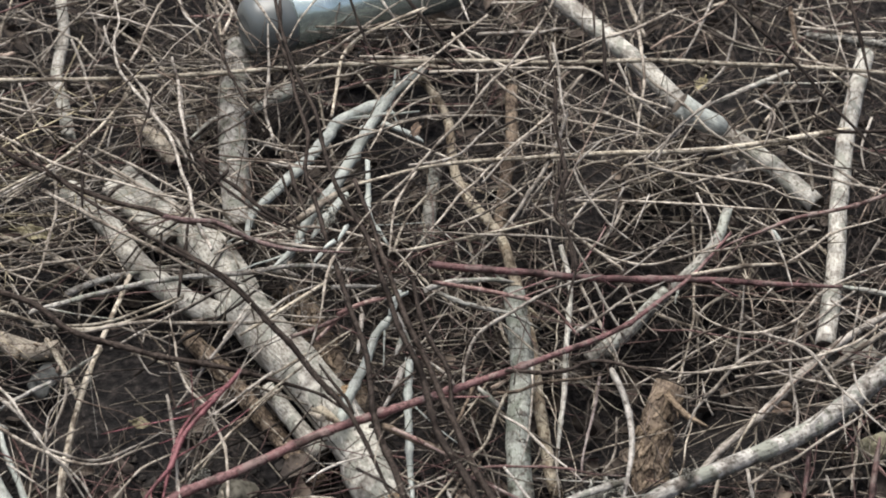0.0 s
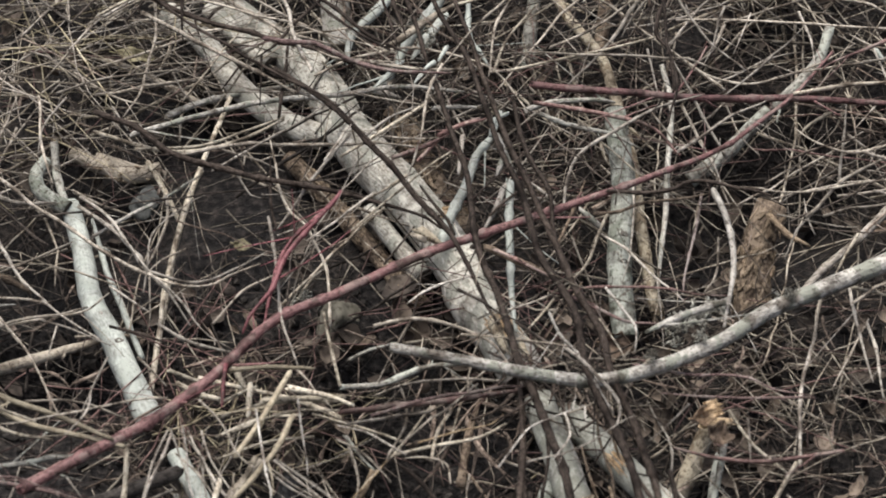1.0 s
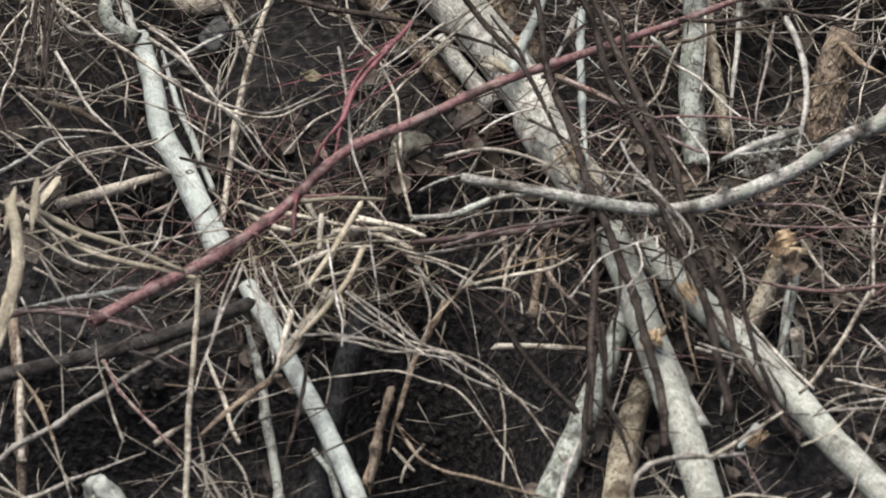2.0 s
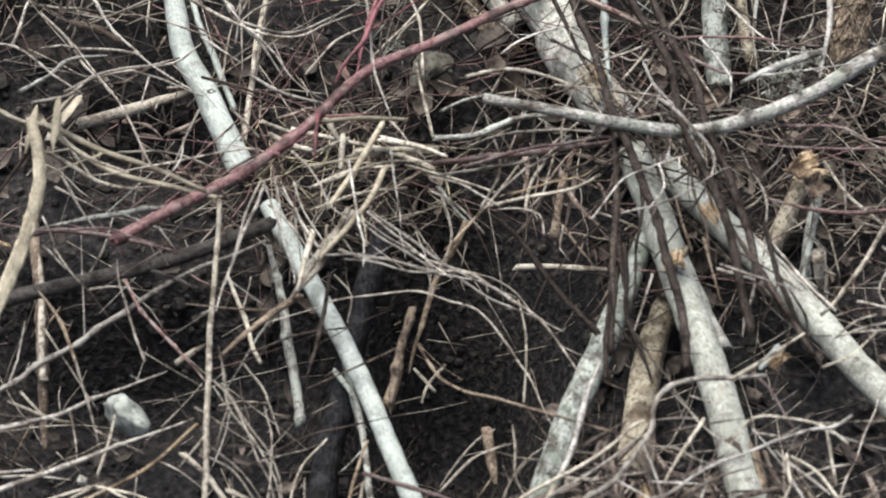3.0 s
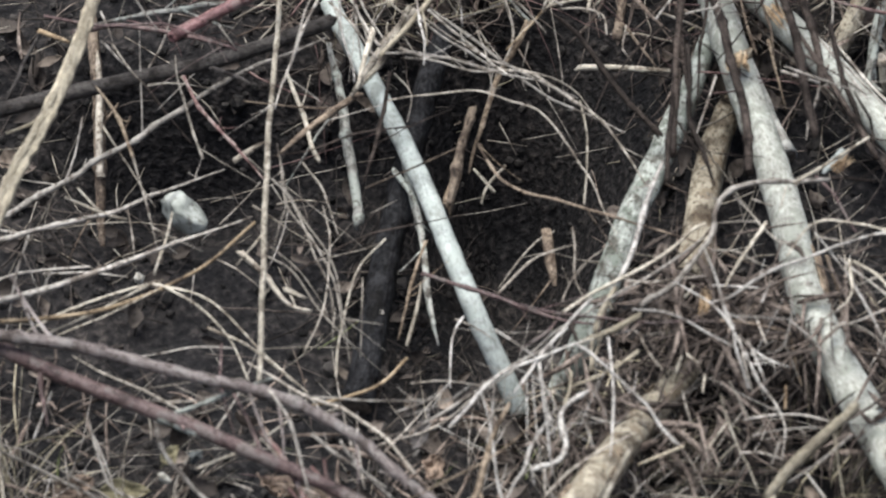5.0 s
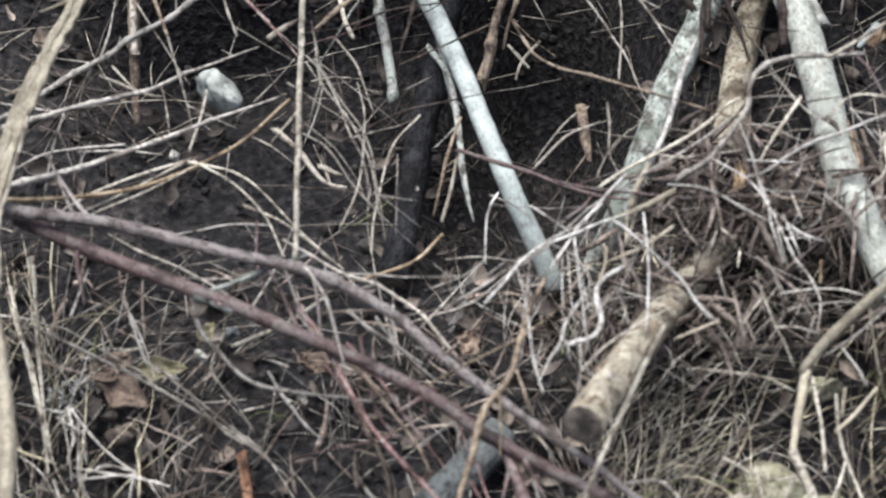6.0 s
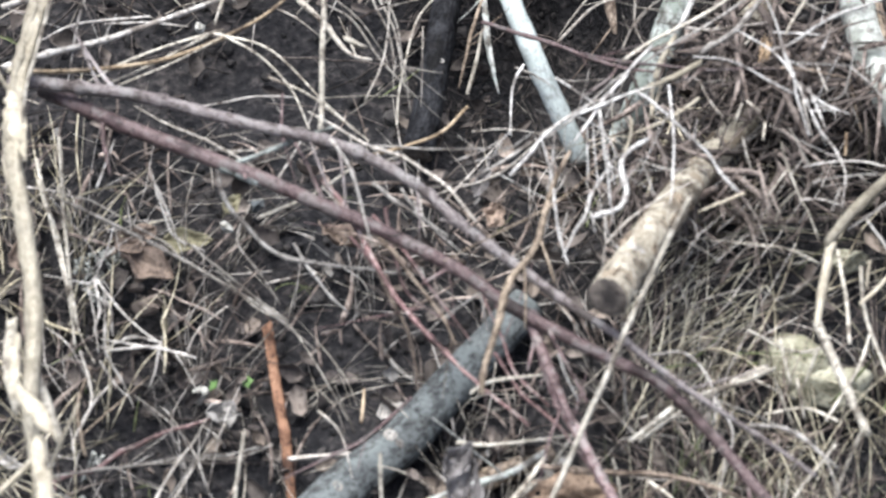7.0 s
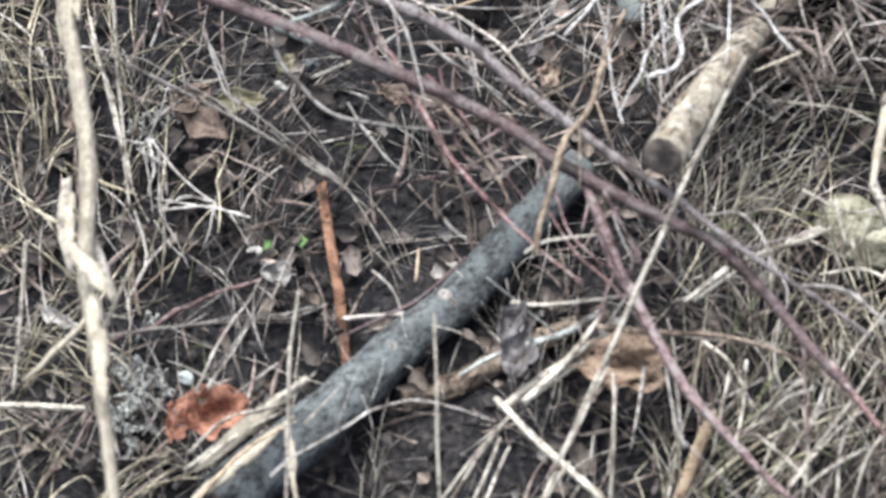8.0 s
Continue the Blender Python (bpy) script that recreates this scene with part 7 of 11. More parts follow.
stick("twig", "ash", (3.5, 2.6), [(-0.249, -0.502, 0.220), (-0.206, -0.557, 0.220), (-0.170, -0.592, 0.220)])
stick("twig", "twig", (3.6, 3.0), [(-0.351, -0.476, 0.180), (-0.293, -0.532, 0.180), (-0.250, -0.548, 0.180)])
stick("twig", "ash", (3.5, 3.5), [(-0.149, 0.157, 0.200), (-0.107, 0.117, 0.200), (-0.069, 0.076, 0.200), (-0.035, 0.053, 0.200)])
stick("twig", "twig", (4.7, 4.6), [(-0.186, 0.102, 0.190), (-0.129, 0.088, 0.190), (-0.091, 0.078, 0.190), (-0.065, 0.071, 0.190), (-0.023, 0.066, 0.190), (0.007, 0.048, 0.190), (0.044, 0.023, 0.190), (0.074, -0.009, 0.190), (0.124, -0.084, 0.190), (0.139, -0.115, 0.190)])
stick("twig", "twig", (2.4, 2.4), [(-0.199, -0.000, 0.220), (-0.169, 0.008, 0.220), (-0.128, 0.014, 0.220), (-0.091, 0.017, 0.220), (-0.053, 0.009, 0.220), (-0.016, -0.009, 0.220), (0.014, -0.036, 0.220), (0.035, -0.071, 0.220), (0.064, -0.119, 0.220), (0.085, -0.175, 0.220), (0.098, -0.209, 0.220)])
bit("twig", (2.7, 2.7), [(-0.193, 0.055, 0.200), (-0.170, 0.023, 0.200), (-0.175, -0.021, 0.200)])
bit("twig", (3.1, 3.0), [(-0.084, 0.122, 0.200), (-0.072, 0.085, 0.200), (-0.065, 0.040, 0.200), (-0.061, 0.025, 0.200)])
stick("stem", "flake", (9.4, 6.8), [(-0.016, 0.207, 0.100), (-0.031, 0.170, 0.100), (-0.055, 0.124, 0.100), (-0.066, 0.087, 0.100), (-0.078, 0.041, 0.100), (-0.089, -0.004, 0.100), (-0.093, -0.039, 0.100)])
bit("twig", (3.7, 3.7), [(-0.016, 0.158, 0.120), (-0.024, 0.119, 0.120)])
stick("twig", "dark", (7.7, 7.5), [(0.008, 0.185, 0.160), (0.053, 0.129, 0.160), (0.098, 0.064, 0.160), (0.157, -0.017, 0.160)])
bit("ash", (3.7, 3.7), [(-0.228, 0.123, 0.200), (-0.206, 0.169, 0.200), (-0.197, 0.206, 0.200)])
bit("grey", (7.0, 6.9), [(-0.054, 0.223, 0.160), (-0.031, 0.185, 0.160), (-0.015, 0.167, 0.160)])
bit("twig", (4.3, 4.2), [(0.116, 0.183, 0.120), (0.111, 0.146, 0.120), (0.123, 0.127, 0.120)])
bit("twig", (3.3, 3.3), [(-0.074, 0.140, -0.100), (-0.018, 0.130, -0.100)])
bit("twig", (3.3, 3.3), [(-0.026, 0.140, -0.100), (0.031, 0.153, -0.100)])
bit("twig", (3.3, 3.3), [(-0.058, 0.169, -0.100), (-0.034, 0.116, -0.100)])
bit("twig", (3.3, 3.3), [(0.022, 0.111, -0.100), (0.102, 0.129, -0.100)])
stick("twig", "grey", (7.6, 7.6), [(-0.590, 0.136, 0.200), (-0.549, 0.147, 0.200), (-0.496, 0.158, 0.200), (-0.435, 0.164, 0.200), (-0.412, 0.167, 0.200)])
stick("twig", "plum", (6.8, 6.8), [(-0.624, 0.123, 0.200), (-0.571, 0.136, 0.200), (-0.525, 0.131, 0.200), (-0.479, 0.121, 0.200), (-0.433, 0.107, 0.200), (-0.406, 0.096, 0.200)])
bit("ash", (4.2, 4.2), [(-0.556, 0.201, 0.200), (-0.535, 0.163, 0.200), (-0.510, 0.126, 0.200)])
bit("ash", (3.7, 3.7), [(-0.588, 0.155, 0.200), (-0.574, 0.122, 0.200), (-0.570, 0.109, 0.200)])
bit("ash", (4.7, 4.7), [(-0.588, 0.122, 0.180), (-0.572, 0.104, 0.180), (-0.555, 0.083, 0.180)])
bit("ash", (3.8, 3.8), [(-0.430, 0.135, 0.200), (-0.406, 0.098, 0.200)])
stick("twig", "twig", (3.5, 3.4), [(-0.487, 0.098, 0.180), (-0.482, 0.057, 0.180), (-0.460, -0.006, 0.180), (-0.443, -0.059, 0.180)])
stick("twig", "red", (4.5, 4.5), [(-0.475, 0.066, 0.180), (-0.454, 0.030, 0.180), (-0.414, -0.033, 0.180), (-0.375, -0.077, 0.180), (-0.363, -0.095, 0.180)])
stick("twig", "ash", (4.3, 4.1), [(-0.288, 0.175, 0.240), (-0.309, 0.106, 0.240), (-0.323, 0.061, 0.240), (-0.336, 0.017, 0.240), (-0.342, -0.028, 0.240)])
stick("twig", "ash", (4.2, 4.1), [(-0.265, 0.179, 0.240), (-0.242, 0.124, 0.240), (-0.210, 0.069, 0.240)])
stick("twig", "twig", (3.1, 3.0), [(-0.281, 0.156, 0.220), (-0.250, 0.119, 0.220), (-0.211, 0.055, 0.220)])
bit("ash", (3.7, 3.6), [(-0.248, 0.193, 0.220), (-0.235, 0.147, 0.220), (-0.204, 0.091, 0.220)])
stick("branch", "brown", (9.9, 9.8), [(-0.241, 0.063, 0.140), (-0.282, 0.036, 0.140), (-0.320, 0.000, 0.140), (-0.349, -0.035, 0.140)])
bit("ash", (3.1, 3.1), [(-0.278, 0.022, 0.140), (-0.237, 0.036, 0.140), (-0.207, 0.046, 0.140)])
stick("stalk", "straw", (6.4, 6.3), [(-0.341, 0.096, 0.140), (-0.325, 0.055, 0.140), (-0.312, 0.018, 0.140), (-0.304, -0.018, 0.140), (-0.292, -0.044, 0.140)])
bit("ash", (2.7, 2.7), [(-0.516, 0.064, 0.100), (-0.472, 0.119, 0.100), (-0.461, 0.128, 0.100)])
bit("dark", (5.4, 5.4), [(-0.536, 0.114, 0.080), (-0.511, 0.077, 0.080), (-0.470, 0.022, 0.080)])
bit("twig", (3.6, 3.6), [(-0.547, -0.100, 0.120), (-0.537, -0.144, 0.120), (-0.532, -0.183, 0.120)])
stick("stalk", "straw", (4.4, 4.3), [(-0.484, -0.122, 0.140), (-0.490, -0.165, 0.140), (-0.502, -0.216, 0.140)])
stick("twig", "twig", (3.1, 3.0), [(-0.346, -0.031, 0.120), (-0.333, -0.094, 0.120), (-0.309, -0.138, 0.120), (-0.286, -0.181, 0.120), (-0.266, -0.233, 0.120), (-0.253, -0.309, 0.120)])
bit("twig", (2.7, 2.7), [(-0.358, -0.055, 0.100), (-0.334, -0.090, 0.100), (-0.297, -0.086, 0.100)])
bit("ash", (3.1, 3.0), [(-0.334, -0.090, 0.100), (-0.341, -0.134, 0.100), (-0.358, -0.186, 0.100)])
stick("twig", "twig", (2.7, 2.7), [(-0.322, -0.175, 0.080), (-0.281, -0.158, 0.080), (-0.236, -0.141, 0.080), (-0.206, -0.128, 0.080)])
stick("stalk", "straw", (7.6, 7.6), [(-0.338, -0.193, 0.060), (-0.311, -0.207, 0.060)])
stick("stalk", "straw", (7.6, 7.6), [(-0.400, -0.136, 0.060), (-0.380, -0.158, 0.060)])
bit("twig", (3.1, 3.0), [(-0.434, -0.145, 0.060), (-0.403, -0.162, 0.060), (-0.372, -0.189, 0.060)])
bit("ash", (2.7, 2.7), [(-0.459, -0.162, 0.060), (-0.462, -0.214, 0.060)])
bit("twig", (2.7, 2.7), [(-0.458, -0.068, 0.080), (-0.435, -0.064, 0.080), (-0.397, -0.064, 0.080)])
bit("twig", (2.7, 2.7), [(-0.426, -0.104, 0.080), (-0.397, -0.069, 0.080), (-0.375, -0.038, 0.080)])
bit("ash", (4.6, 4.6), [(-0.650, -0.204, 0.120), (-0.590, -0.202, 0.120), (-0.538, -0.209, 0.120)])
bit("twig", (2.7, 2.7), [(-0.225, -0.100, 0.100), (-0.191, -0.080, 0.100)])
stick("twig", "plum", (5.9, 5.8), [(-0.154, -0.227, 0.160), (-0.113, -0.240, 0.160), (-0.084, -0.249, 0.160), (-0.054, -0.262, 0.160), (-0.018, -0.283, 0.160), (0.033, -0.299, 0.160), (0.077, -0.305, 0.160)])
bit("twig", (2.8, 2.8), [(-0.120, -0.009, -0.060), (-0.073, -0.001, -0.060), (-0.018, 0.013, -0.060)])
stick("twig", "twig", (3.7, 3.8), [(-0.057, -0.123, -0.060), (-0.018, -0.069, -0.060), (0.021, -0.033, -0.060)])
stick("stalk", "straw", (5.7, 5.7), [(-0.158, -0.170, 0.040), (-0.165, -0.214, 0.040), (-0.176, -0.265, 0.040)])
bit("grey", (7.5, 7.4), [(-0.154, -0.182, 0.060), (-0.146, -0.225, 0.060), (-0.134, -0.277, 0.060)])
bit("ash", (3.7, 3.7), [(-0.110, -0.284, 0.140), (-0.084, -0.296, 0.140), (-0.062, -0.313, 0.140)])
stick("stalk", "straw", (5.3, 5.3), [(-0.092, 0.062, -0.050), (-0.065, 0.025, -0.050)])
stick("stalk", "straw", (5.3, 5.3), [(-0.049, 0.067, -0.050), (-0.073, 0.035, -0.050), (-0.081, 0.007, -0.050)])
stick("stalk", "straw", (8.4, 8.4), [(-0.184, 0.286, 0.200), (-0.186, 0.234, 0.200)])
stick("stalk", "straw", (9.1, 9.1), [(-0.212, 0.324, 0.200), (-0.192, 0.281, 0.200)])
stick("stalk", "straw", (7.8, 7.8), [(-0.285, 0.287, 0.200), (-0.254, 0.268, 0.200), (-0.223, 0.258, 0.200)])
stick("stalk", "straw", (7.8, 7.7), [(-0.138, 0.262, 0.200), (-0.099, 0.247, 0.200), (-0.061, 0.228, 0.200)])
# orange cut end of the broken stub, built as a short stick
stick("branch", "gold", (15.6, 12.5), [(0.444, 0.257, 0.130), (0.483, 0.259, 0.130)])
bit("ash", (3.6, 3.6), [(0.239, 0.144, 0.320), (0.245, 0.109, 0.320), (0.222, 0.073, 0.320)])
# twigs over the top of the bank
stick("stem", "dark", (5.0, 3.7), [(-0.421, 1.016, 0.300), (-0.356, 0.937, 0.300), (-0.280, 0.859, 0.300), (-0.197, 0.794, 0.300), (-0.082, 0.719, 0.300), (-0.010, 0.624, 0.300)])
stick("log", "pale", (16.8, 15.3), [(-0.494, 1.105, 0.220), (-0.454, 1.072, 0.220), (-0.422, 1.036, 0.220)])
stick("twig", "ash", (4.5, 3.2), [(-0.152, 1.112, 0.280), (-0.143, 1.021, 0.280), (-0.124, 0.951, 0.280)])
stick("twig", "twig", (3.7, 2.5), [(-0.468, 0.776, 0.240), (-0.404, 0.804, 0.240), (-0.314, 0.814, 0.240), (-0.224, 0.824, 0.240)])
stick("twig", "twig", (3.1, 2.5), [(-0.447, 0.832, 0.220), (-0.388, 0.788, 0.220), (-0.305, 0.756, 0.220)])
stick("twig", "twig", (3.9, 2.6), [(-0.467, 1.119, 0.250), (-0.381, 1.078, 0.250), (-0.279, 1.066, 0.250), (-0.199, 1.071, 0.250)])
stick("twig", "twig", (4.4, 3.2), [(-0.429, 1.029, 0.260), (-0.309, 0.950, 0.260), (-0.200, 0.916, 0.260), (-0.084, 0.871, 0.260), (0.023, 0.827, 0.260)])
stick("twig", "dark", (4.4, 3.1), [(-0.142, 0.969, 0.300), (-0.100, 0.902, 0.300), (-0.042, 0.847, 0.300), (0.017, 0.801, 0.300)])
stick("twig", "dark", (3.8, 2.6), [(-0.135, 0.980, 0.260), (-0.085, 1.027, 0.260), (-0.009, 1.084, 0.260)])
stick("twig", "dark", (3.8, 2.6), [(-0.187, 1.122, 0.270), (-0.202, 1.019, 0.270), (-0.209, 0.951, 0.270)])
stick("twig", "ash", (3.8, 2.5), [(-0.478, 1.007, 0.260), (-0.426, 0.962, 0.260), (-0.391, 0.917, 0.260)])
stick("twig", "ash", (3.2, 2.5), [(-0.455, 0.858, 0.240), (-0.409, 0.924, 0.240), (-0.344, 0.968, 0.240), (-0.286, 1.001, 0.240)])
stick("twig", "twig", (3.8, 3.2), [(-0.085, 0.944, 0.240), (-0.026, 0.988, 0.240), (0.041, 0.976, 0.240), (0.108, 0.965, 0.240)])
stick("twig", "twig", (3.2, 3.2), [(-0.110, 1.011, 0.240), (-0.043, 1.022, 0.240), (0.058, 1.010, 0.240)])
stick("twig", "dark", (5.0, 3.7), [(0.415, 1.059, 0.309), (0.409, 0.968, 0.309), (0.414, 0.857, 0.309), (0.414, 0.781, 0.309), (0.422, 0.717, 0.309), (0.410, 0.644, 0.309)])
stick("twig", "ash", (5.1, 3.2), [(0.558, 0.955, 0.270), (0.589, 1.013, 0.270), (0.644, 1.070, 0.270), (0.708, 1.100, 0.270)])
stick("twig", "ash", (3.9, 2.6), [(0.723, 1.102, 0.240), (0.750, 1.074, 0.240), (0.728, 1.014, 0.240)])
stick("twig", "twig", (4.3, 3.1), [(0.178, 0.788, 0.303), (0.267, 0.790, 0.303), (0.349, 0.787, 0.303), (0.430, 0.776, 0.303), (0.514, 0.751, 0.303)])
stick("twig", "ash", (5.6, 3.7), [(0.423, 0.639, 0.260), (0.510, 0.700, 0.260), (0.556, 0.728, 0.260)])
stick("twig", "ash", (3.8, 2.5), [(0.508, 0.919, 0.250), (0.492, 0.853, 0.250), (0.467, 0.799, 0.250)])
stick("twig", "ash", (3.8, 2.5), [(0.621, 0.934, 0.220), (0.634, 0.889, 0.220), (0.641, 0.823, 0.220)])
stick("twig", "ash", (4.5, 3.2), [(0.192, 0.975, 0.240), (0.243, 0.986, 0.240), (0.282, 1.009, 0.240), (0.332, 1.077, 0.240)])
stick("twig", "ash", (3.8, 2.6), [(0.299, 0.923, 0.260), (0.361, 1.001, 0.260), (0.414, 1.046, 0.260), (0.432, 1.069, 0.260)])
stick("twig", "twig", (3.8, 2.5), [(0.686, 0.854, 0.260), (0.726, 0.832, 0.260), (0.792, 0.826, 0.260)])
stick("twig", "ash", (3.1, 3.1), [(0.721, 0.849, 0.240), (0.737, 0.795, 0.240), (0.744, 0.741, 0.240)])
stick("twig", "ash", (3.2, 2.5), [(0.480, 0.809, 0.200), (0.523, 0.830, 0.200), (0.575, 0.863, 0.200), (0.626, 0.873, 0.200)])
stick("twig", "straw", (3.2, 2.6), [(0.518, 1.009, 0.200), (0.621, 1.019, 0.200), (0.726, 1.044, 0.200), (0.857, 1.081, 0.200)])
stick("twig", "ash", (4.9, 3.6), [(-0.430, 0.616, 0.200), (-0.388, 0.574, 0.200), (-0.337, 0.493, 0.200), (-0.327, 0.481, 0.200)])
stick("twig", "ash", (4.2, 3.0), [(-0.329, 0.481, 0.200), (-0.265, 0.457, 0.200), (-0.210, 0.476, 0.200), (-0.161, 0.514, 0.200)])
stick("twig", "ash", (3.6, 2.4), [(-0.329, 0.478, 0.200), (-0.296, 0.443, 0.200), (-0.255, 0.384, 0.200), (-0.198, 0.343, 0.200)])
stick("branch", "white", (11.0, 8.8), [(-0.423, 0.661, 0.090), (-0.399, 0.568, 0.090), (-0.374, 0.496, 0.090), (-0.347, 0.410, 0.090)])
stick("twig", "ash", (3.0, 2.4), [(-0.335, 0.443, 0.200), (-0.331, 0.533, 0.200), (-0.308, 0.574, 0.200), (-0.253, 0.614, 0.200)])
stick("twig", "straw", (4.3, 3.0), [(-0.043, 0.512, 0.250), (0.054, 0.613, 0.250), (0.102, 0.653, 0.250)])
stick("stem", "twig", (4.8, 3.6), [(0.615, 0.424, 0.200), (0.591, 0.326, 0.200), (0.569, 0.246, 0.200)])
stick("twig", "ash", (4.8, 3.6), [(0.655, 0.433, 0.200), (0.663, 0.345, 0.200), (0.674, 0.275, 0.200)])
stick("twig", "ash", (4.8, 3.6), [(0.674, 0.374, 0.200), (0.683, 0.306, 0.200), (0.687, 0.245, 0.200)])
stick("stalk", "straw", (9.1, 7.7), [(0.735, 0.364, 0.200), (0.732, 0.244, 0.200)])
stick("twig", "twig", (3.6, 2.4), [(0.617, 0.267, 0.200), (0.647, 0.335, 0.200), (0.676, 0.384, 0.200)])
stick("twig", "ash", (3.6, 3.0), [(0.766, 0.422, 0.200), (0.776, 0.363, 0.200), (0.784, 0.295, 0.200)])
# twigs and stalks over the hollow
stick("twig", "twig", (2.9, 2.9), [(-0.557, 0.412, 0.250), (-0.499, 0.325, 0.250), (-0.464, 0.258, 0.250), (-0.443, 0.207, 0.250)])
stick("twig", "twig", (3.6, 3.6), [(-0.680, 0.436, 0.220), (-0.632, 0.421, 0.220), (-0.575, 0.376, 0.220), (-0.540, 0.345, 0.220)])
stick("twig", "grey", (6.0, 6.0), [(-0.631, 0.366, 0.200), (-0.593, 0.391, 0.200), (-0.564, 0.420, 0.200), (-0.513, 0.425, 0.200)])
stick("twig", "dark", (5.2, 5.2), [(-0.611, 0.186, 0.268), (-0.577, 0.258, 0.268), (-0.540, 0.314, 0.268)])
stick("stalk", "straw", (5.2, 4.0), [(-0.663, 0.284, 0.280), (-0.615, 0.257, 0.280), (-0.573, 0.243, 0.280), (-0.529, 0.200, 0.280), (-0.467, 0.170, 0.280)])
stick("twig", "twig", (2.9, 2.9), [(-0.527, 0.167, 0.280), (-0.489, 0.170, 0.280), (-0.430, 0.185, 0.280), (-0.339, 0.202, 0.280), (-0.293, 0.207, 0.280)])
stick("stem", "plum", (4.0, 2.8), [(-0.652, 0.101, 0.270), (-0.576, 0.084, 0.270), (-0.501, 0.088, 0.270), (-0.454, 0.070, 0.270), (-0.402, 0.049, 0.270)])
stick("twig", "ash", (2.8, 1.7), [(-0.287, 0.172, 0.257), (-0.274, 0.122, 0.257), (-0.254, 0.058, 0.257), (-0.244, 0.021, 0.257)])
stick("twig", "ash", (2.3, 2.3), [(-0.280, 0.177, 0.257), (-0.247, 0.129, 0.257), (-0.223, 0.058, 0.257), (-0.207, 0.029, 0.257)])
stick("twig", "ash", (2.3, 2.3), [(-0.238, 0.174, 0.257), (-0.244, 0.121, 0.257), (-0.230, 0.047, 0.257)])
stick("twig", "ash", (3.4, 2.3), [(-0.291, 0.168, 0.257), (-0.314, 0.104, 0.257), (-0.335, 0.006, 0.257)])
stick("stalk", "straw", (8.7, 10.1), [(-0.173, 0.123, 0.254), (-0.208, 0.040, 0.254), (-0.242, -0.008, 0.254)])
stick("stalk", "straw", (5.2, 4.0), [(-0.205, 0.156, 0.270), (-0.128, 0.188, 0.270), (-0.060, 0.189, 0.270)])
stick("twig", "ash", (2.8, 2.8), [(-0.199, 0.014, 0.310), (-0.126, 0.007, 0.310), (-0.059, -0.007, 0.310)])
stick("twig", "twig", (2.8, 2.8), [(-0.247, 0.188, 0.300), (-0.224, 0.155, 0.300), (-0.201, 0.101, 0.300), (-0.171, 0.075, 0.300)])
stick("twig", "ash", (2.9, 2.9), [(-0.391, 0.212, 0.300), (-0.397, 0.171, 0.300), (-0.426, 0.130, 0.300)])
stick("twig", "bone", (2.7, 1.8), [(0.150, 0.077, 0.295), (0.167, 0.100, 0.295), (0.195, 0.136, 0.295), (0.234, 0.158, 0.295), (0.268, 0.173, 0.295)])
bit("bone", (2.8, 1.7), [(0.268, 0.172, 0.295), (0.268, 0.144, 0.295)])
stick("twig", "ash", (2.8, 1.7), [(0.189, 0.087, 0.292), (0.246, 0.105, 0.292), (0.293, 0.132, 0.292), (0.334, 0.157, 0.292)])
stick("log", "tan", (15.1, 15.1), [(0.458, 0.103, 0.160), (0.463, 0.091, 0.100)])
stick("twig", "ash", (3.4, 2.3), [(0.356, 0.204, 0.261), (0.380, 0.147, 0.261), (0.382, 0.094, 0.261), (0.374, 0.038, 0.261)])
stick("twig", "ash", (3.9, 2.8), [(0.356, 0.080, 0.261), (0.392, 0.022, 0.261), (0.423, -0.022, 0.261)])
stick("twig", "ash", (2.8, 2.2), [(0.314, -0.001, 0.300), (0.387, -0.028, 0.300), (0.412, -0.035, 0.300)])
stick("twig", "gold", (2.9, 2.9), [(-0.045, 0.119, 0.160), (-0.009, 0.165, 0.160), (0.009, 0.196, 0.160)])
stick("twig", "gold", (3.5, 2.3), [(0.046, 0.169, 0.220), (0.099, 0.187, 0.220), (0.145, 0.198, 0.220), (0.162, 0.214, 0.220)])
stick("twig", "twig", (3.5, 2.3), [(0.023, 0.144, 0.220), (0.053, 0.143, 0.220), (0.082, 0.132, 0.220), (0.086, 0.102, 0.220)])
stick("twig", "dark", (4.0, 4.0), [(0.162, 0.115, 0.220), (0.120, 0.070, 0.220), (0.096, 0.034, 0.220)])
stick("twig", "twig", (3.4, 2.9), [(-0.065, 0.156, 0.250), (-0.023, 0.133, 0.250), (0.007, 0.087, 0.250)])
stick("twig", "ash", (2.8, 2.3), [(-0.064, 0.158, 0.280), (-0.015, 0.144, 0.280), (0.026, 0.110, 0.280)])
stick("stem", "flake", (5.7, 4.5), [(-0.584, 0.022, 0.220), (-0.552, -0.026, 0.220), (-0.530, -0.085, 0.220)])
stick("twig", "twig", (3.3, 2.2), [(-0.527, -0.095, 0.230), (-0.511, -0.152, 0.230), (-0.489, -0.228, 0.230)])
bit("straw", (3.9, 2.8), [(-0.604, -0.110, 0.180), (-0.572, -0.145, 0.180), (-0.540, -0.156, 0.180)])
stick("twig", "twig", (2.8, 2.2), [(-0.351, -0.095, 0.180), (-0.328, -0.130, 0.180), (-0.297, -0.199, 0.180), (-0.273, -0.250, 0.180), (-0.264, -0.335, 0.180)])
stick("twig", "twig", (2.2, 2.2), [(-0.344, -0.055, 0.200), (-0.329, -0.142, 0.200), (-0.349, -0.227, 0.200)])
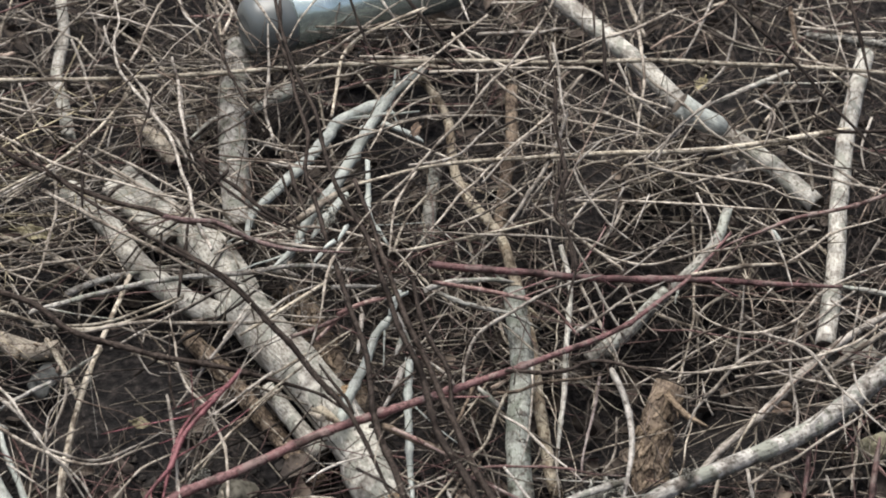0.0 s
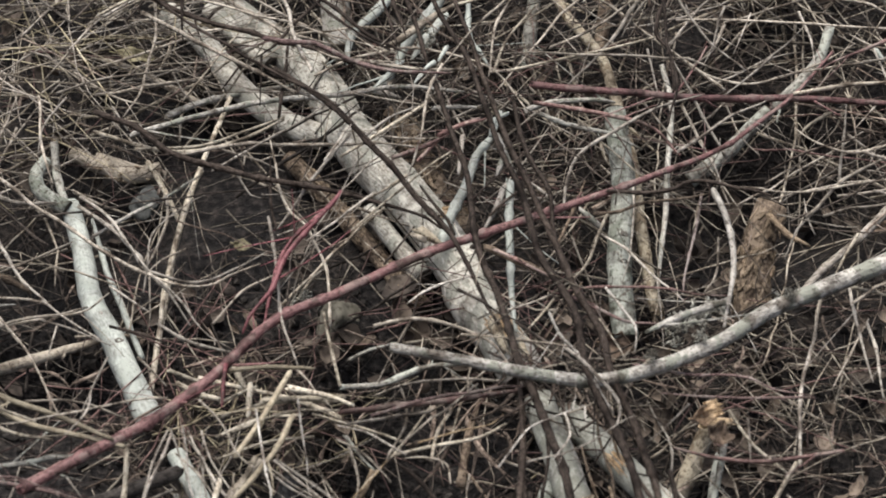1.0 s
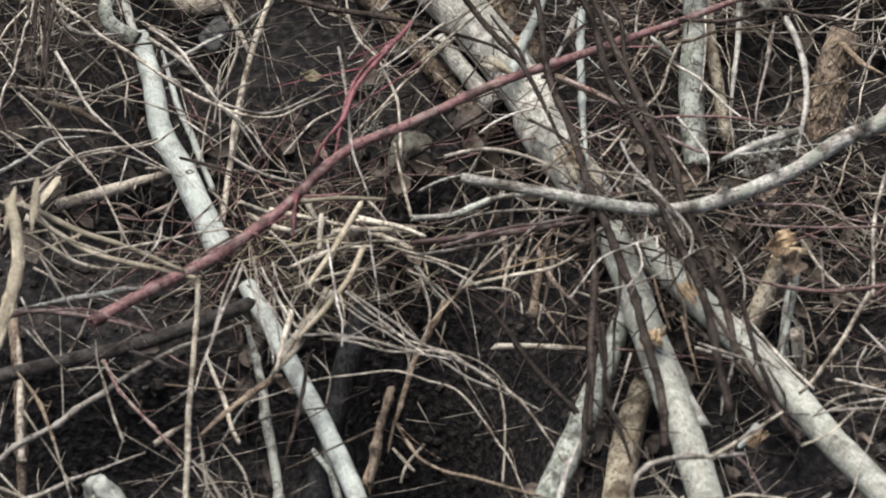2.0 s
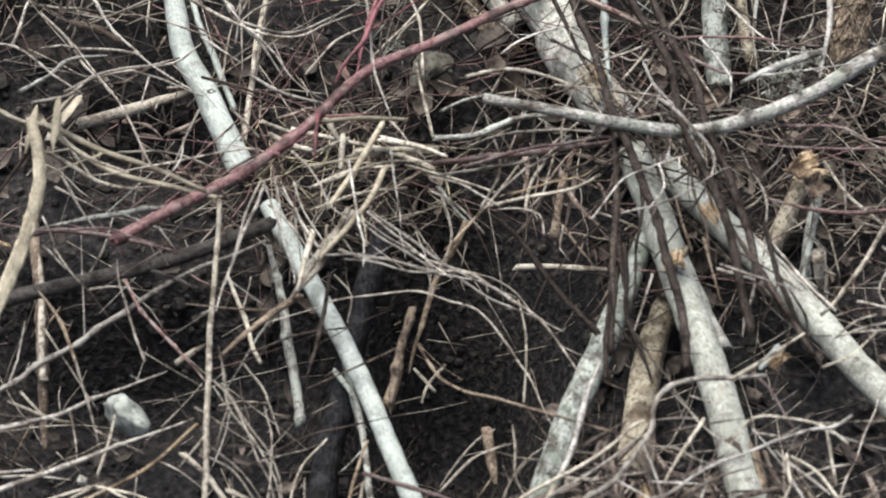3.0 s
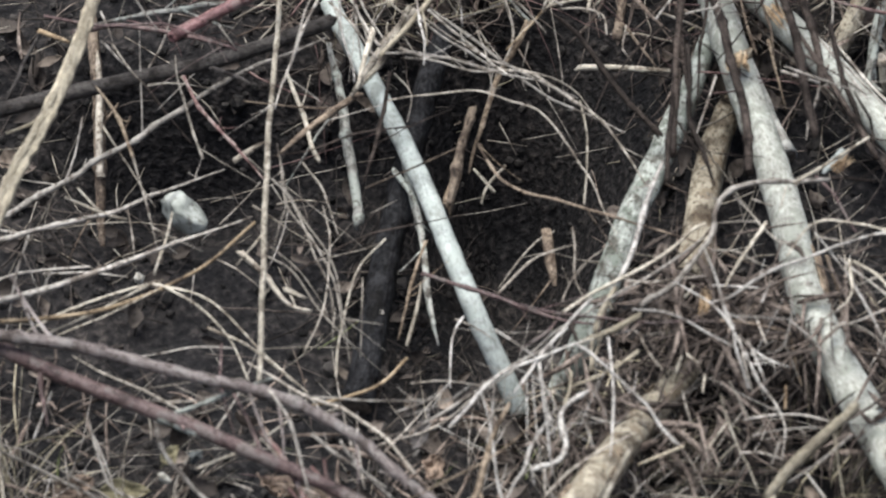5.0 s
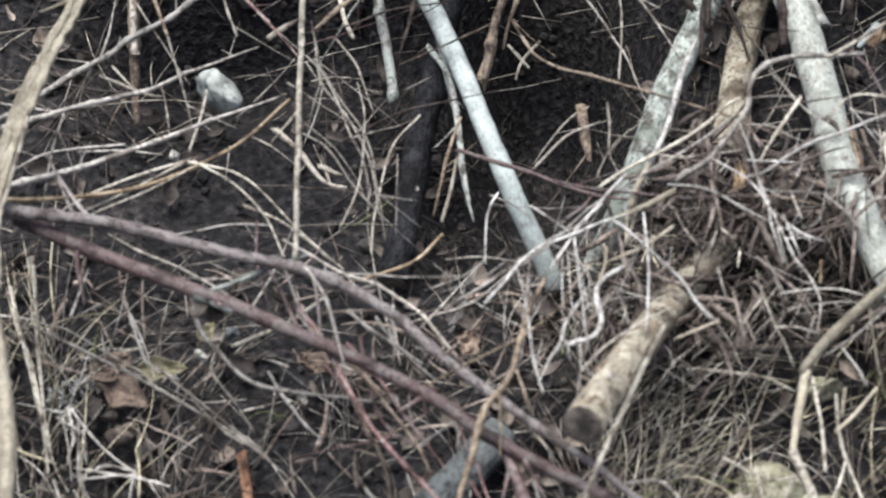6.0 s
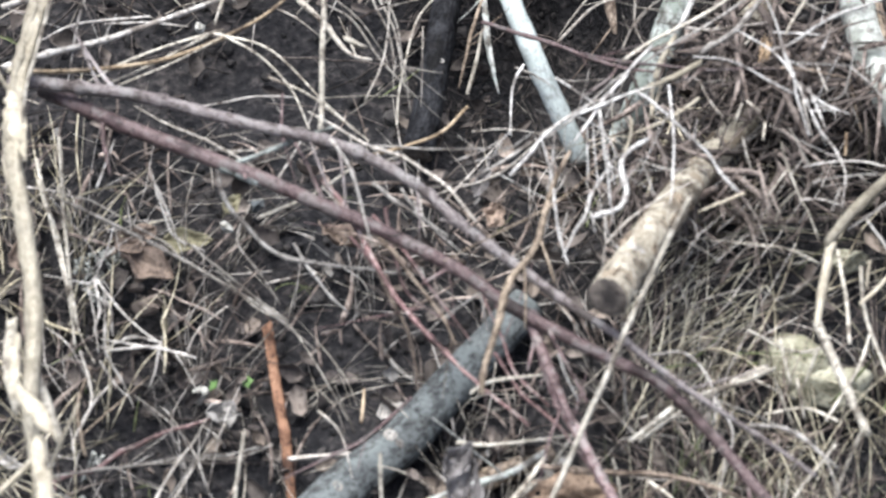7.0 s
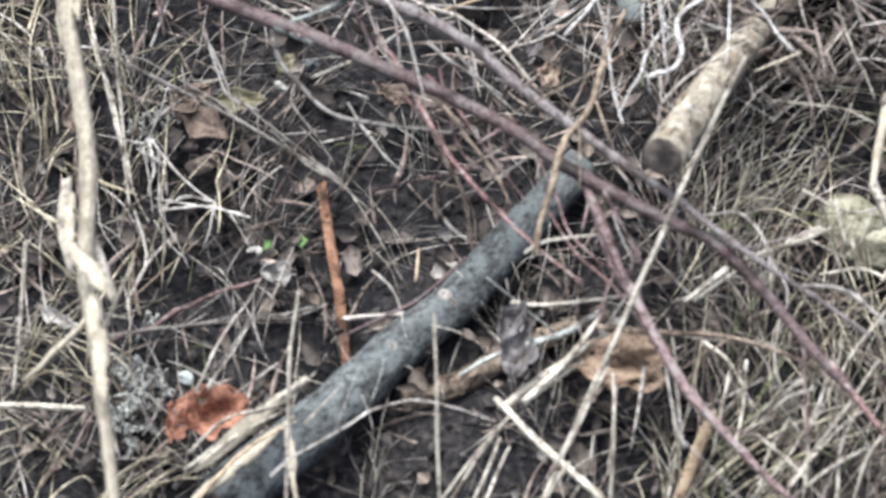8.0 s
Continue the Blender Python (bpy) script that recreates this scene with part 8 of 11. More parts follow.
stick("twig", "twig", (3.4, 2.3), [(-0.313, -0.058, 0.160), (-0.285, -0.103, 0.160), (-0.261, -0.181, 0.160)])
stick("twig", "dark", (2.9, 2.3), [(-0.355, -0.041, 0.150), (-0.303, -0.031, 0.150), (-0.235, -0.007, 0.150), (-0.175, 0.003, 0.150)])
bit("twig", (2.8, 2.2), [(-0.351, -0.181, 0.150), (-0.313, -0.217, 0.150), (-0.280, -0.268, 0.150)])
stick("log", "brown", (16.3, 10.9), [(-0.120, -0.109, 0.140), (-0.107, -0.037, 0.140), (-0.091, 0.043, 0.140)])
stick("stem", "flake", (5.0, 3.9), [(-0.150, -0.160, 0.130), (-0.173, -0.239, 0.130), (-0.185, -0.310, 0.130)])
stick("twig", "dark", (3.4, 2.3), [(-0.328, -0.218, 0.140), (-0.262, -0.176, 0.140), (-0.188, -0.151, 0.140), (-0.099, -0.125, 0.140)])
stick("stalk", "straw", (3.4, 2.9), [(0.052, 0.051, 0.140), (0.063, -0.014, 0.140), (0.057, -0.111, 0.140)])
stick("twig", "twig", (3.9, 2.8), [(-0.055, -0.246, 0.140), (-0.025, -0.212, 0.140), (0.005, -0.187, 0.140), (0.049, -0.174, 0.140)])
stick("stalk", "straw", (5.5, 4.4), [(0.320, -0.177, 0.300), (0.359, -0.150, 0.300), (0.416, -0.106, 0.300)])
stick("stem", "dark", (4.5, 3.3), [(0.404, -0.019, 0.268), (0.424, -0.071, 0.268), (0.430, -0.112, 0.268)])
stick("twig", "straw", (3.3, 2.7), [(0.438, -0.160, 0.300), (0.475, -0.143, 0.300), (0.510, -0.109, 0.300)])
stick("twig", "straw", (3.3, 2.8), [(0.455, -0.117, 0.300), (0.485, -0.092, 0.300), (0.511, -0.083, 0.300)])
# twigs and stalks at the foot
stick("twig", "ash", (4.3, 3.3), [(-0.645, -0.566, 0.100), (-0.635, -0.609, 0.100), (-0.637, -0.647, 0.100)])
stick("twig", "ash", (4.3, 2.7), [(-0.640, -0.568, 0.100), (-0.615, -0.602, 0.100), (-0.585, -0.633, 0.100), (-0.554, -0.655, 0.100)])
stick("twig", "ash", (2.7, 1.6), [(-0.645, -0.570, 0.100), (-0.632, -0.507, 0.100), (-0.627, -0.488, 0.100)])
stick("twig", "ash", (2.7, 1.6), [(-0.649, -0.573, 0.100), (-0.686, -0.562, 0.100), (-0.713, -0.558, 0.100)])
stick("twig", "ash", (3.8, 2.7), [(-0.620, -0.666, 0.100), (-0.569, -0.662, 0.100), (-0.517, -0.674, 0.100)])
stick("twig", "ash", (3.2, 2.2), [(-0.555, -0.654, 0.100), (-0.556, -0.690, 0.100), (-0.566, -0.722, 0.100)])
stick("twig", "ash", (3.2, 2.2), [(-0.625, -0.665, 0.100), (-0.591, -0.646, 0.100), (-0.555, -0.651, 0.100)])
stick("twig", "ash", (2.7, 2.7), [(-0.660, -0.579, 0.100), (-0.622, -0.609, 0.100), (-0.613, -0.649, 0.100)])
stick("twig", "straw", (2.7, 2.7), [(-0.688, -0.539, 0.120), (-0.674, -0.595, 0.120), (-0.652, -0.658, 0.120), (-0.635, -0.690, 0.120)])
stick("twig", "twig", (2.7, 2.2), [(-0.698, -0.453, 0.140), (-0.646, -0.477, 0.140), (-0.594, -0.510, 0.140), (-0.527, -0.558, 0.140)])
stick("twig", "straw", (2.7, 2.2), [(-0.488, -0.554, 0.100), (-0.443, -0.602, 0.100), (-0.399, -0.626, 0.100)])
stick("twig", "twig", (3.2, 2.7), [(-0.108, -0.434, 0.160), (-0.144, -0.458, 0.160), (-0.186, -0.469, 0.160), (-0.222, -0.477, 0.160)])
stick("twig", "twig", (2.7, 2.7), [(-0.080, -0.401, 0.160), (-0.116, -0.442, 0.160), (-0.151, -0.462, 0.160)])
stick("blade", "straw", (5.2, 2.6), [(-0.560, -1.020, 0.170), (-0.518, -0.976, 0.170), (-0.450, -0.954, 0.170), (-0.414, -0.915, 0.170)])
stick("blade", "straw", (3.6, 2.1), [(-0.547, -1.033, 0.170), (-0.503, -0.997, 0.170), (-0.436, -0.960, 0.170)])
stick("blade", "gold", (4.6, 2.6), [(-0.546, -1.079, 0.170), (-0.495, -1.019, 0.170), (-0.434, -0.981, 0.170)])
stick("blade", "straw", (4.1, 2.1), [(-0.423, -0.983, 0.170), (-0.402, -0.957, 0.170), (-0.385, -0.938, 0.170)])
stick("twig", "ash", (2.6, 2.1), [(-0.567, -0.918, 0.120), (-0.542, -0.881, 0.120), (-0.509, -0.835, 0.120), (-0.484, -0.774, 0.120)])
stick("twig", "twig", (2.6, 2.1), [(-0.635, -0.835, 0.120), (-0.586, -0.835, 0.120), (-0.516, -0.824, 0.120), (-0.447, -0.816, 0.120), (-0.405, -0.801, 0.120)])
stick("twig", "twig", (2.6, 2.1), [(0.012, -0.846, 0.130), (0.067, -0.854, 0.130), (0.122, -0.857, 0.130), (0.176, -0.869, 0.130)])
stick("branch", "grey", (10.1, 8.8), [(-0.072, -0.799, 0.080), (-0.113, -0.825, 0.080), (-0.183, -0.850, 0.080), (-0.242, -0.880, 0.080)])
stick("stalk", "straw", (11.1, 9.9), [(-0.186, -0.949, 0.140), (-0.145, -0.912, 0.140), (-0.105, -0.882, 0.140), (-0.077, -0.858, 0.140)], "split straw-coloured stalk among dead grass")
stick("twig", "straw", (3.1, 2.0), [(-0.052, -0.928, 0.200), (-0.052, -0.986, 0.200), (-0.057, -1.057, 0.200)])
stick("twig", "ash", (3.1, 2.0), [(0.018, -0.913, 0.200), (0.025, -0.971, 0.200), (0.033, -1.021, 0.200)])
stick("twig", "straw", (3.6, 2.6), [(0.119, -0.991, 0.160), (0.159, -1.027, 0.160), (0.192, -1.070, 0.160)])
stick("twig", "straw", (3.6, 2.6), [(0.158, -1.056, 0.160), (0.193, -1.005, 0.160), (0.227, -0.969, 0.160), (0.254, -0.954, 0.160)])
stick("twig", "straw", (3.1, 2.1), [(0.180, -0.984, 0.160), (0.208, -0.932, 0.160), (0.223, -0.866, 0.160)])
stick("twig", "ash", (3.1, 2.1), [(0.148, -0.859, 0.160), (0.156, -0.807, 0.160), (0.143, -0.762, 0.160)])
# dark stems at the edge of the brush
stick("stem", "dark", (4.8, 4.2), [(-0.590, 0.734, 0.321), (-0.578, 0.600, 0.321), (-0.580, 0.475, 0.321)])
stick("stem", "dark", (5.4, 4.2), [(-0.569, 0.734, 0.321), (-0.564, 0.579, 0.321), (-0.564, 0.401, 0.321)])
stick("stem", "dark", (4.2, 3.6), [(-0.553, 0.733, 0.321), (-0.552, 0.620, 0.321), (-0.558, 0.519, 0.321), (-0.559, 0.438, 0.321)])
stick("stem", "dark", (4.2, 3.6), [(-0.603, 0.734, 0.321), (-0.594, 0.641, 0.321), (-0.587, 0.540, 0.321)])
stick("stem", "brown", (4.2, 3.0), [(-0.538, 0.733, 0.321), (-0.543, 0.640, 0.321), (-0.550, 0.564, 0.321)])
# pale twigs over the thatch and the foot
stick("stalk", "straw", (3.3, 2.2), [(-0.488, -0.265, 0.200), (-0.436, -0.298, 0.200), (-0.391, -0.348, 0.200), (-0.366, -0.406, 0.200)])
stick("stalk", "straw", (2.7, 2.2), [(-0.496, -0.265, 0.200), (-0.422, -0.290, 0.200), (-0.354, -0.364, 0.200), (-0.294, -0.423, 0.200)])
stick("stalk", "straw", (2.7, 2.2), [(-0.488, -0.273, 0.200), (-0.544, -0.306, 0.200), (-0.615, -0.340, 0.200)])
stick("twig", "ash", (2.7, 2.2), [(-0.514, -0.361, 0.180), (-0.450, -0.345, 0.180), (-0.391, -0.346, 0.180)])
stick("twig", "twig", (2.8, 2.2), [(-0.356, -0.200, 0.160), (-0.318, -0.225, 0.160), (-0.280, -0.284, 0.160), (-0.256, -0.319, 0.160)])
stick("twig", "twig", (2.8, 2.2), [(-0.344, -0.094, 0.170), (-0.274, -0.206, 0.170), (-0.250, -0.307, 0.170), (-0.244, -0.366, 0.170)])
stick("twig", "twig", (2.8, 2.2), [(-0.285, -0.123, 0.160), (-0.275, -0.200, 0.160), (-0.277, -0.267, 0.160), (-0.300, -0.344, 0.160)])
stick("stalk", "straw", (3.3, 2.8), [(-0.203, -0.163, 0.140), (-0.239, -0.214, 0.140), (-0.257, -0.306, 0.140), (-0.261, -0.366, 0.140)])
bit("twig", (2.2, 2.2), [(-0.231, -0.222, 0.140), (-0.231, -0.341, 0.140)])
stick("twig", "bone", (2.7, 2.2), [(-0.099, -0.314, 0.200), (-0.111, -0.340, 0.200), (-0.118, -0.415, 0.200)])
stick("twig", "bone", (2.7, 2.1), [(-0.179, -0.482, 0.240), (-0.123, -0.459, 0.240), (-0.087, -0.433, 0.240)])
stick("twig", "ash", (2.7, 2.1), [(-0.342, -0.442, 0.240), (-0.222, -0.455, 0.240), (-0.088, -0.456, 0.240)])
stick("twig", "plum", (2.7, 2.1), [(-0.399, -0.386, 0.257), (-0.393, -0.451, 0.257), (-0.375, -0.519, 0.257)])
bit("bone", (3.7, 2.7), [(-0.624, -0.517, 0.257), (-0.606, -0.451, 0.257)])
stick("twig", "ash", (3.6, 2.6), [(0.059, -0.730, 0.220), (0.100, -0.726, 0.220), (0.127, -0.763, 0.220), (0.136, -0.835, 0.220)])
stick("stalk", "straw", (8.7, 6.8), [(0.111, -0.760, 0.160), (0.170, -0.736, 0.160), (0.209, -0.720, 0.160)])
stick("stalk", "straw", (5.2, 4.2), [(0.289, -0.588, 0.220), (0.297, -0.658, 0.220), (0.300, -0.715, 0.220)])
stick("twig", "ash", (3.1, 2.1), [(0.025, -0.678, 0.200), (0.028, -0.761, 0.200), (0.033, -0.808, 0.200)])
stick("twig", "bone", (3.1, 2.1), [(-0.057, -0.704, 0.240), (-0.043, -0.764, 0.240), (-0.028, -0.803, 0.240)])
stick("stem", "flake", (6.0, 8.5, 10.5, 7.0), [(-0.039, -0.484, 0.285), (-0.055, -0.515, 0.285), (-0.067, -0.554, 0.285), (-0.084, -0.616, 0.285), (-0.111, -0.659, 0.285), (-0.125, -0.713, 0.285), (-0.142, -0.773, 0.285), (-0.145, -0.808, 0.285)], "kinked dry orange-tan stalk over the stems")
stick("stalk", "straw", (5.1, 3.6), [(-0.157, -0.797, 0.260), (-0.131, -0.782, 0.260), (-0.074, -0.774, 0.260)])
# the long reed
stick("stalk", "sheath", (19.0, 21.0, 25.0, 24.0, 26.0, 22.0, 17.0), [(-0.593, 0.221, 0.330), (-0.577, 0.147, 0.330), (-0.582, 0.075, 0.330), (-0.604, -0.022, 0.330), (-0.630, -0.106, 0.330), (-0.658, -0.169, 0.330), (-0.685, -0.252, 0.330), (-0.705, -0.322, 0.330), (-0.723, -0.483, 0.330), (-0.696, -0.607, 0.330), (-0.676, -0.728, 0.330), (-0.674, -0.832, 0.330), (-0.653, -0.947, 0.330), (-0.637, -1.039, 0.330), (-0.619, -1.139, 0.330), (-0.609, -1.191, 0.330)], "bundle of dry straw-coloured stalks with torn sheaths")
stick("stalk", "straw", (5.8, 4.8), [(-0.682, -0.280, 0.340), (-0.692, -0.337, 0.340), (-0.700, -0.377, 0.340), (-0.708, -0.421, 0.340), (-0.708, -0.504, 0.340)])
stick("stalk", "sheath", (8.9, 7.6), [(-0.681, -0.202, 0.330), (-0.699, -0.252, 0.330), (-0.713, -0.317, 0.330), (-0.717, -0.374, 0.330)])
# the long dark stems
stick("stem", "dark", (5.0, 6.5, 9.0, 12.0, 12.0), [(-0.003, 1.199, 0.290), (0.020, 1.095, 0.289), (0.036, 0.999, 0.287), (0.040, 0.908, 0.286), (0.059, 0.822, 0.285), (0.093, 0.684, 0.283), (0.123, 0.562, 0.282), (0.134, 0.451, 0.281), (0.156, 0.382, 0.279), (0.174, 0.306, 0.278), (0.185, 0.260, 0.277), (0.202, 0.205, 0.275), (0.226, 0.114, 0.274), (0.245, 0.034, 0.273), (0.260, -0.045, 0.271), (0.266, -0.139, 0.270)], "long dark brown leafless stem leaning over the brush pile")
stick("stem", "dark", (5.0, 6.5, 9.0, 12.0, 12.0), [(-0.009, 1.285, 0.300), (0.010, 1.173, 0.299), (0.030, 1.098, 0.297), (0.057, 1.025, 0.296), (0.081, 0.900, 0.295), (0.128, 0.781, 0.294), (0.164, 0.634, 0.292), (0.193, 0.543, 0.291), (0.213, 0.443, 0.290), (0.245, 0.373, 0.289), (0.259, 0.336, 0.288), (0.268, 0.271, 0.286), (0.285, 0.206, 0.285), (0.305, 0.143, 0.284), (0.328, 0.071, 0.283), (0.343, -0.027, 0.281), (0.354, -0.095, 0.280)], "long dark brown leafless stem leaning over the brush pile")
stick("stem", "dark", (6.0, 8.5, 11.0, 10.5), [(0.110, 0.908, 0.285), (0.144, 0.768, 0.284), (0.184, 0.632, 0.283), (0.224, 0.510, 0.282), (0.263, 0.382, 0.281), (0.296, 0.303, 0.279), (0.309, 0.238, 0.278), (0.335, 0.147, 0.277), (0.358, 0.066, 0.276), (0.369, -0.013, 0.275)], "long dark brown leafless stem leaning over the brush pile")
stick("stem", "dark", (9.5, 9.0), [(0.181, 0.288, 0.250), (0.186, 0.215, 0.248), (0.186, 0.124, 0.246), (0.178, 0.053, 0.244), (0.177, -0.016, 0.242), (0.169, -0.102, 0.240)], "long dark brown leafless stem leaning over the brush pile")
stick("stalk", "sheath", (8.9, 7.5), [(-0.673, 0.298, 0.270), (-0.617, 0.264, 0.270), (-0.574, 0.254, 0.270), (-0.508, 0.216, 0.270), (-0.438, 0.186, 0.270), (-0.365, 0.148, 0.270)])
stick("stalk", "sheath", (8.9, 6.8), [(-0.588, 0.271, 0.260), (-0.563, 0.241, 0.260), (-0.484, 0.184, 0.260), (-0.400, 0.158, 0.260), (-0.350, 0.142, 0.260)])
stick("stalk", "straw", (5.8, 4.6), [(-0.618, 0.241, 0.250), (-0.571, 0.222, 0.250), (-0.508, 0.179, 0.250), (-0.446, 0.163, 0.250)])
stick("stalk", "sheath", (7.0, 5.8), [(-0.213, 0.271, 0.250), (-0.160, 0.276, 0.250), (-0.095, 0.272, 0.250)])
stick("stalk", "straw", (8.9, 7.5), [(-0.167, 0.221, 0.250), (-0.117, 0.224, 0.250), (-0.053, 0.225, 0.250)])
# shreds and stalks by the log fork and on the straw heap
stick("branch", "brown", (5.2, 2.9), [(0.289, 0.232, 0.210), (0.294, 0.171, 0.203), (0.304, 0.120, 0.197), (0.308, 0.078, 0.190)], "hanging shred of torn brown bark by the log fork")
stick("branch", "flake", (5.8, 2.9), [(0.301, 0.225, 0.205), (0.310, 0.178, 0.193), (0.318, 0.145, 0.180)], "hanging shred of torn brown bark by the log fork")
stick("branch", "flake", (4.6, 2.3), [(0.302, 0.108, 0.200), (0.312, 0.064, 0.185), (0.323, 0.015, 0.170)], "hanging shred of torn brown bark by the log fork")
stick("branch", "brown", (5.2, 2.9), [(0.267, 0.174, 0.200), (0.275, 0.143, 0.190), (0.291, 0.095, 0.180)], "hanging shred of torn brown bark by the log fork")
stick("branch", "dark", (5.8, 3.5), [(0.214, 0.217, 0.220), (0.218, 0.147, 0.213), (0.209, 0.078, 0.207), (0.204, 0.002, 0.200)], "hanging shred of torn brown bark by the log fork")
stick("branch", "dark", (8.9, 6.1), [(0.182, 0.157, 0.200), (0.189, 0.090, 0.190), (0.193, 0.015, 0.180)], "dark leafless branch behind the log fork")
stick("branch", "grey", (10.4, 9.0), [(0.467, 0.213, 0.150), (0.457, 0.156, 0.125), (0.441, 0.089, 0.100)], "dull grey branch stub behind the broken one")
stick("stalk", "sheath", (10.2, 7.5), [(-0.127, 0.253, 0.270), (-0.150, 0.205, 0.270), (-0.182, 0.143, 0.270), (-0.198, 0.116, 0.270)])
stick("stalk", "sheath", (8.8, 8.1), [(-0.124, 0.184, 0.265), (-0.141, 0.137, 0.265), (-0.177, 0.083, 0.265), (-0.207, 0.043, 0.265)])
stick("stalk", "straw", (8.7, 6.7), [(-0.219, 0.081, 0.262), (-0.229, 0.041, 0.262), (-0.237, -0.008, 0.262)])
stick("stalk", "straw", (8.9, 5.5), [(-0.130, 0.224, 0.275), (-0.077, 0.209, 0.275), (-0.042, 0.192, 0.275)])
stick("twig", "bone", (3.4, 2.3), [(-0.116, 0.199, 0.280), (-0.109, 0.144, 0.280), (-0.104, 0.073, 0.280)])
stick("twig", "bone", (3.4, 2.8), [(-0.172, 0.184, 0.280), (-0.158, 0.100, 0.280), (-0.149, 0.015, 0.280)])
stick("twig", "bone", (3.4, 2.3), [(-0.271, 0.168, 0.270), (-0.257, 0.072, 0.270), (-0.242, -0.003, 0.270)])
stick("twig", "ash", (4.0, 2.8), [(-0.144, 0.123, 0.250), (-0.084, 0.071, 0.250), (-0.038, 0.029, 0.250), (0.050, -0.017, 0.250)])
# twigs and stalks of the thatch
stick("branch", "bone", (9.1, 6.5), [(0.156, -0.117, 0.255), (0.140, -0.160, 0.254), (0.124, -0.214, 0.253), (0.108, -0.261, 0.251), (0.094, -0.290, 0.250)])
stick("stalk", "sheath", (8.3, 7.7), [(0.093, -0.296, 0.240), (0.076, -0.329, 0.240), (0.067, -0.358, 0.240)])
stick("stalk", "straw", (5.4, 4.3), [(0.028, -0.347, 0.270), (0.060, -0.321, 0.270), (0.096, -0.300, 0.270), (0.132, -0.278, 0.270), (0.168, -0.249, 0.270), (0.193, -0.225, 0.270), (0.208, -0.218, 0.270)])
stick("branch", "ash", (5.7, 7.2, 7.2, 6.7), [(0.364, -0.157, 0.275), (0.320, -0.162, 0.275), (0.285, -0.163, 0.275), (0.250, -0.173, 0.275), (0.228, -0.190, 0.275), (0.216, -0.211, 0.275), (0.214, -0.232, 0.275), (0.199, -0.257, 0.275), (0.178, -0.285, 0.275), (0.166, -0.306, 0.275), (0.145, -0.329, 0.275), (0.126, -0.342, 0.275)], "bleached sinuous branch over the twig thatch")
stick("stalk", "sheath", (8.9, 7.6), [(0.125, -0.340, 0.250), (0.090, -0.361, 0.250), (0.046, -0.381, 0.250)])
stick("twig", "twig", (3.3, 2.7), [(0.102, -0.283, 0.240), (0.132, -0.283, 0.240), (0.168, -0.279, 0.240), (0.207, -0.275, 0.240)])
stick("twig", "bone", (3.2, 2.8), [(0.165, -0.308, 0.280), (0.194, -0.325, 0.280), (0.215, -0.346, 0.280), (0.235, -0.378, 0.280), (0.254, -0.418, 0.280), (0.269, -0.451, 0.280)])
stick("twig", "bone", (3.2, 2.8), [(0.115, -0.346, 0.275), (0.151, -0.351, 0.275), (0.179, -0.363, 0.275), (0.221, -0.387, 0.275), (0.262, -0.407, 0.275), (0.300, -0.428, 0.275)])
stick("twig", "plum", (3.8, 3.2), [(-0.025, -0.326, 0.250), (0.017, -0.339, 0.250), (0.060, -0.346, 0.250), (0.117, -0.349, 0.250), (0.173, -0.349, 0.250), (0.226, -0.348, 0.250)])
stick("twig", "bone", (3.7, 2.8), [(0.205, -0.264, 0.285), (0.219, -0.308, 0.285), (0.232, -0.356, 0.285), (0.242, -0.405, 0.285), (0.255, -0.462, 0.285)])
stick("twig", "bone", (4.1, 3.7), [(0.064, -0.327, 0.270), (0.039, -0.357, 0.270), (0.017, -0.388, 0.270), (-0.004, -0.420, 0.270), (-0.025, -0.447, 0.270)])
stick("twig", "bone", (3.7, 2.8), [(0.041, -0.388, 0.265), (0.066, -0.413, 0.265), (0.094, -0.437, 0.265), (0.109, -0.455, 0.265)])
stick("twig", "twig", (3.3, 2.8), [(0.041, -0.151, 0.150), (0.042, -0.191, 0.150), (0.047, -0.238, 0.150), (0.059, -0.269, 0.150)])
stick("twig", "twig", (2.8, 2.2), [(0.028, -0.263, 0.150), (0.036, -0.237, 0.150), (0.051, -0.208, 0.150), (0.070, -0.191, 0.150), (0.091, -0.177, 0.150)])
stick("twig", "plum", (3.8, 3.2), [(0.026, -0.339, 0.250), (0.010, -0.360, 0.250), (-0.011, -0.377, 0.250), (-0.026, -0.389, 0.250)])
stick("stalk", "sheath", (4.8, 4.3), [(0.064, -0.363, 0.240), (0.063, -0.413, 0.240)])
stick("stalk", "sheath", (4.3, 3.8), [(0.077, -0.361, 0.240), (0.062, -0.410, 0.240)])
stick("twig", "twig", (2.7, 2.2), [(0.092, -0.363, 0.240), (0.117, -0.355, 0.240), (0.127, -0.363, 0.240), (0.137, -0.388, 0.240), (0.152, -0.415, 0.240)])
stick("twig", "twig", (3.3, 2.7), [(0.245, -0.170, 0.260), (0.266, -0.194, 0.260), (0.283, -0.219, 0.260), (0.301, -0.240, 0.260), (0.323, -0.236, 0.260)])
stick("stalk", "straw", (5.4, 4.3), [(0.284, -0.219, 0.270), (0.264, -0.250, 0.270), (0.245, -0.283, 0.270), (0.232, -0.311, 0.270)])
stick("twig", "bone", (4.2, 3.7, 4.2), [(0.212, -0.339, 0.280), (0.233, -0.333, 0.280), (0.265, -0.310, 0.280), (0.294, -0.290, 0.280), (0.330, -0.277, 0.280), (0.373, -0.260, 0.280), (0.416, -0.244, 0.280), (0.445, -0.236, 0.280), (0.469, -0.220, 0.280)])
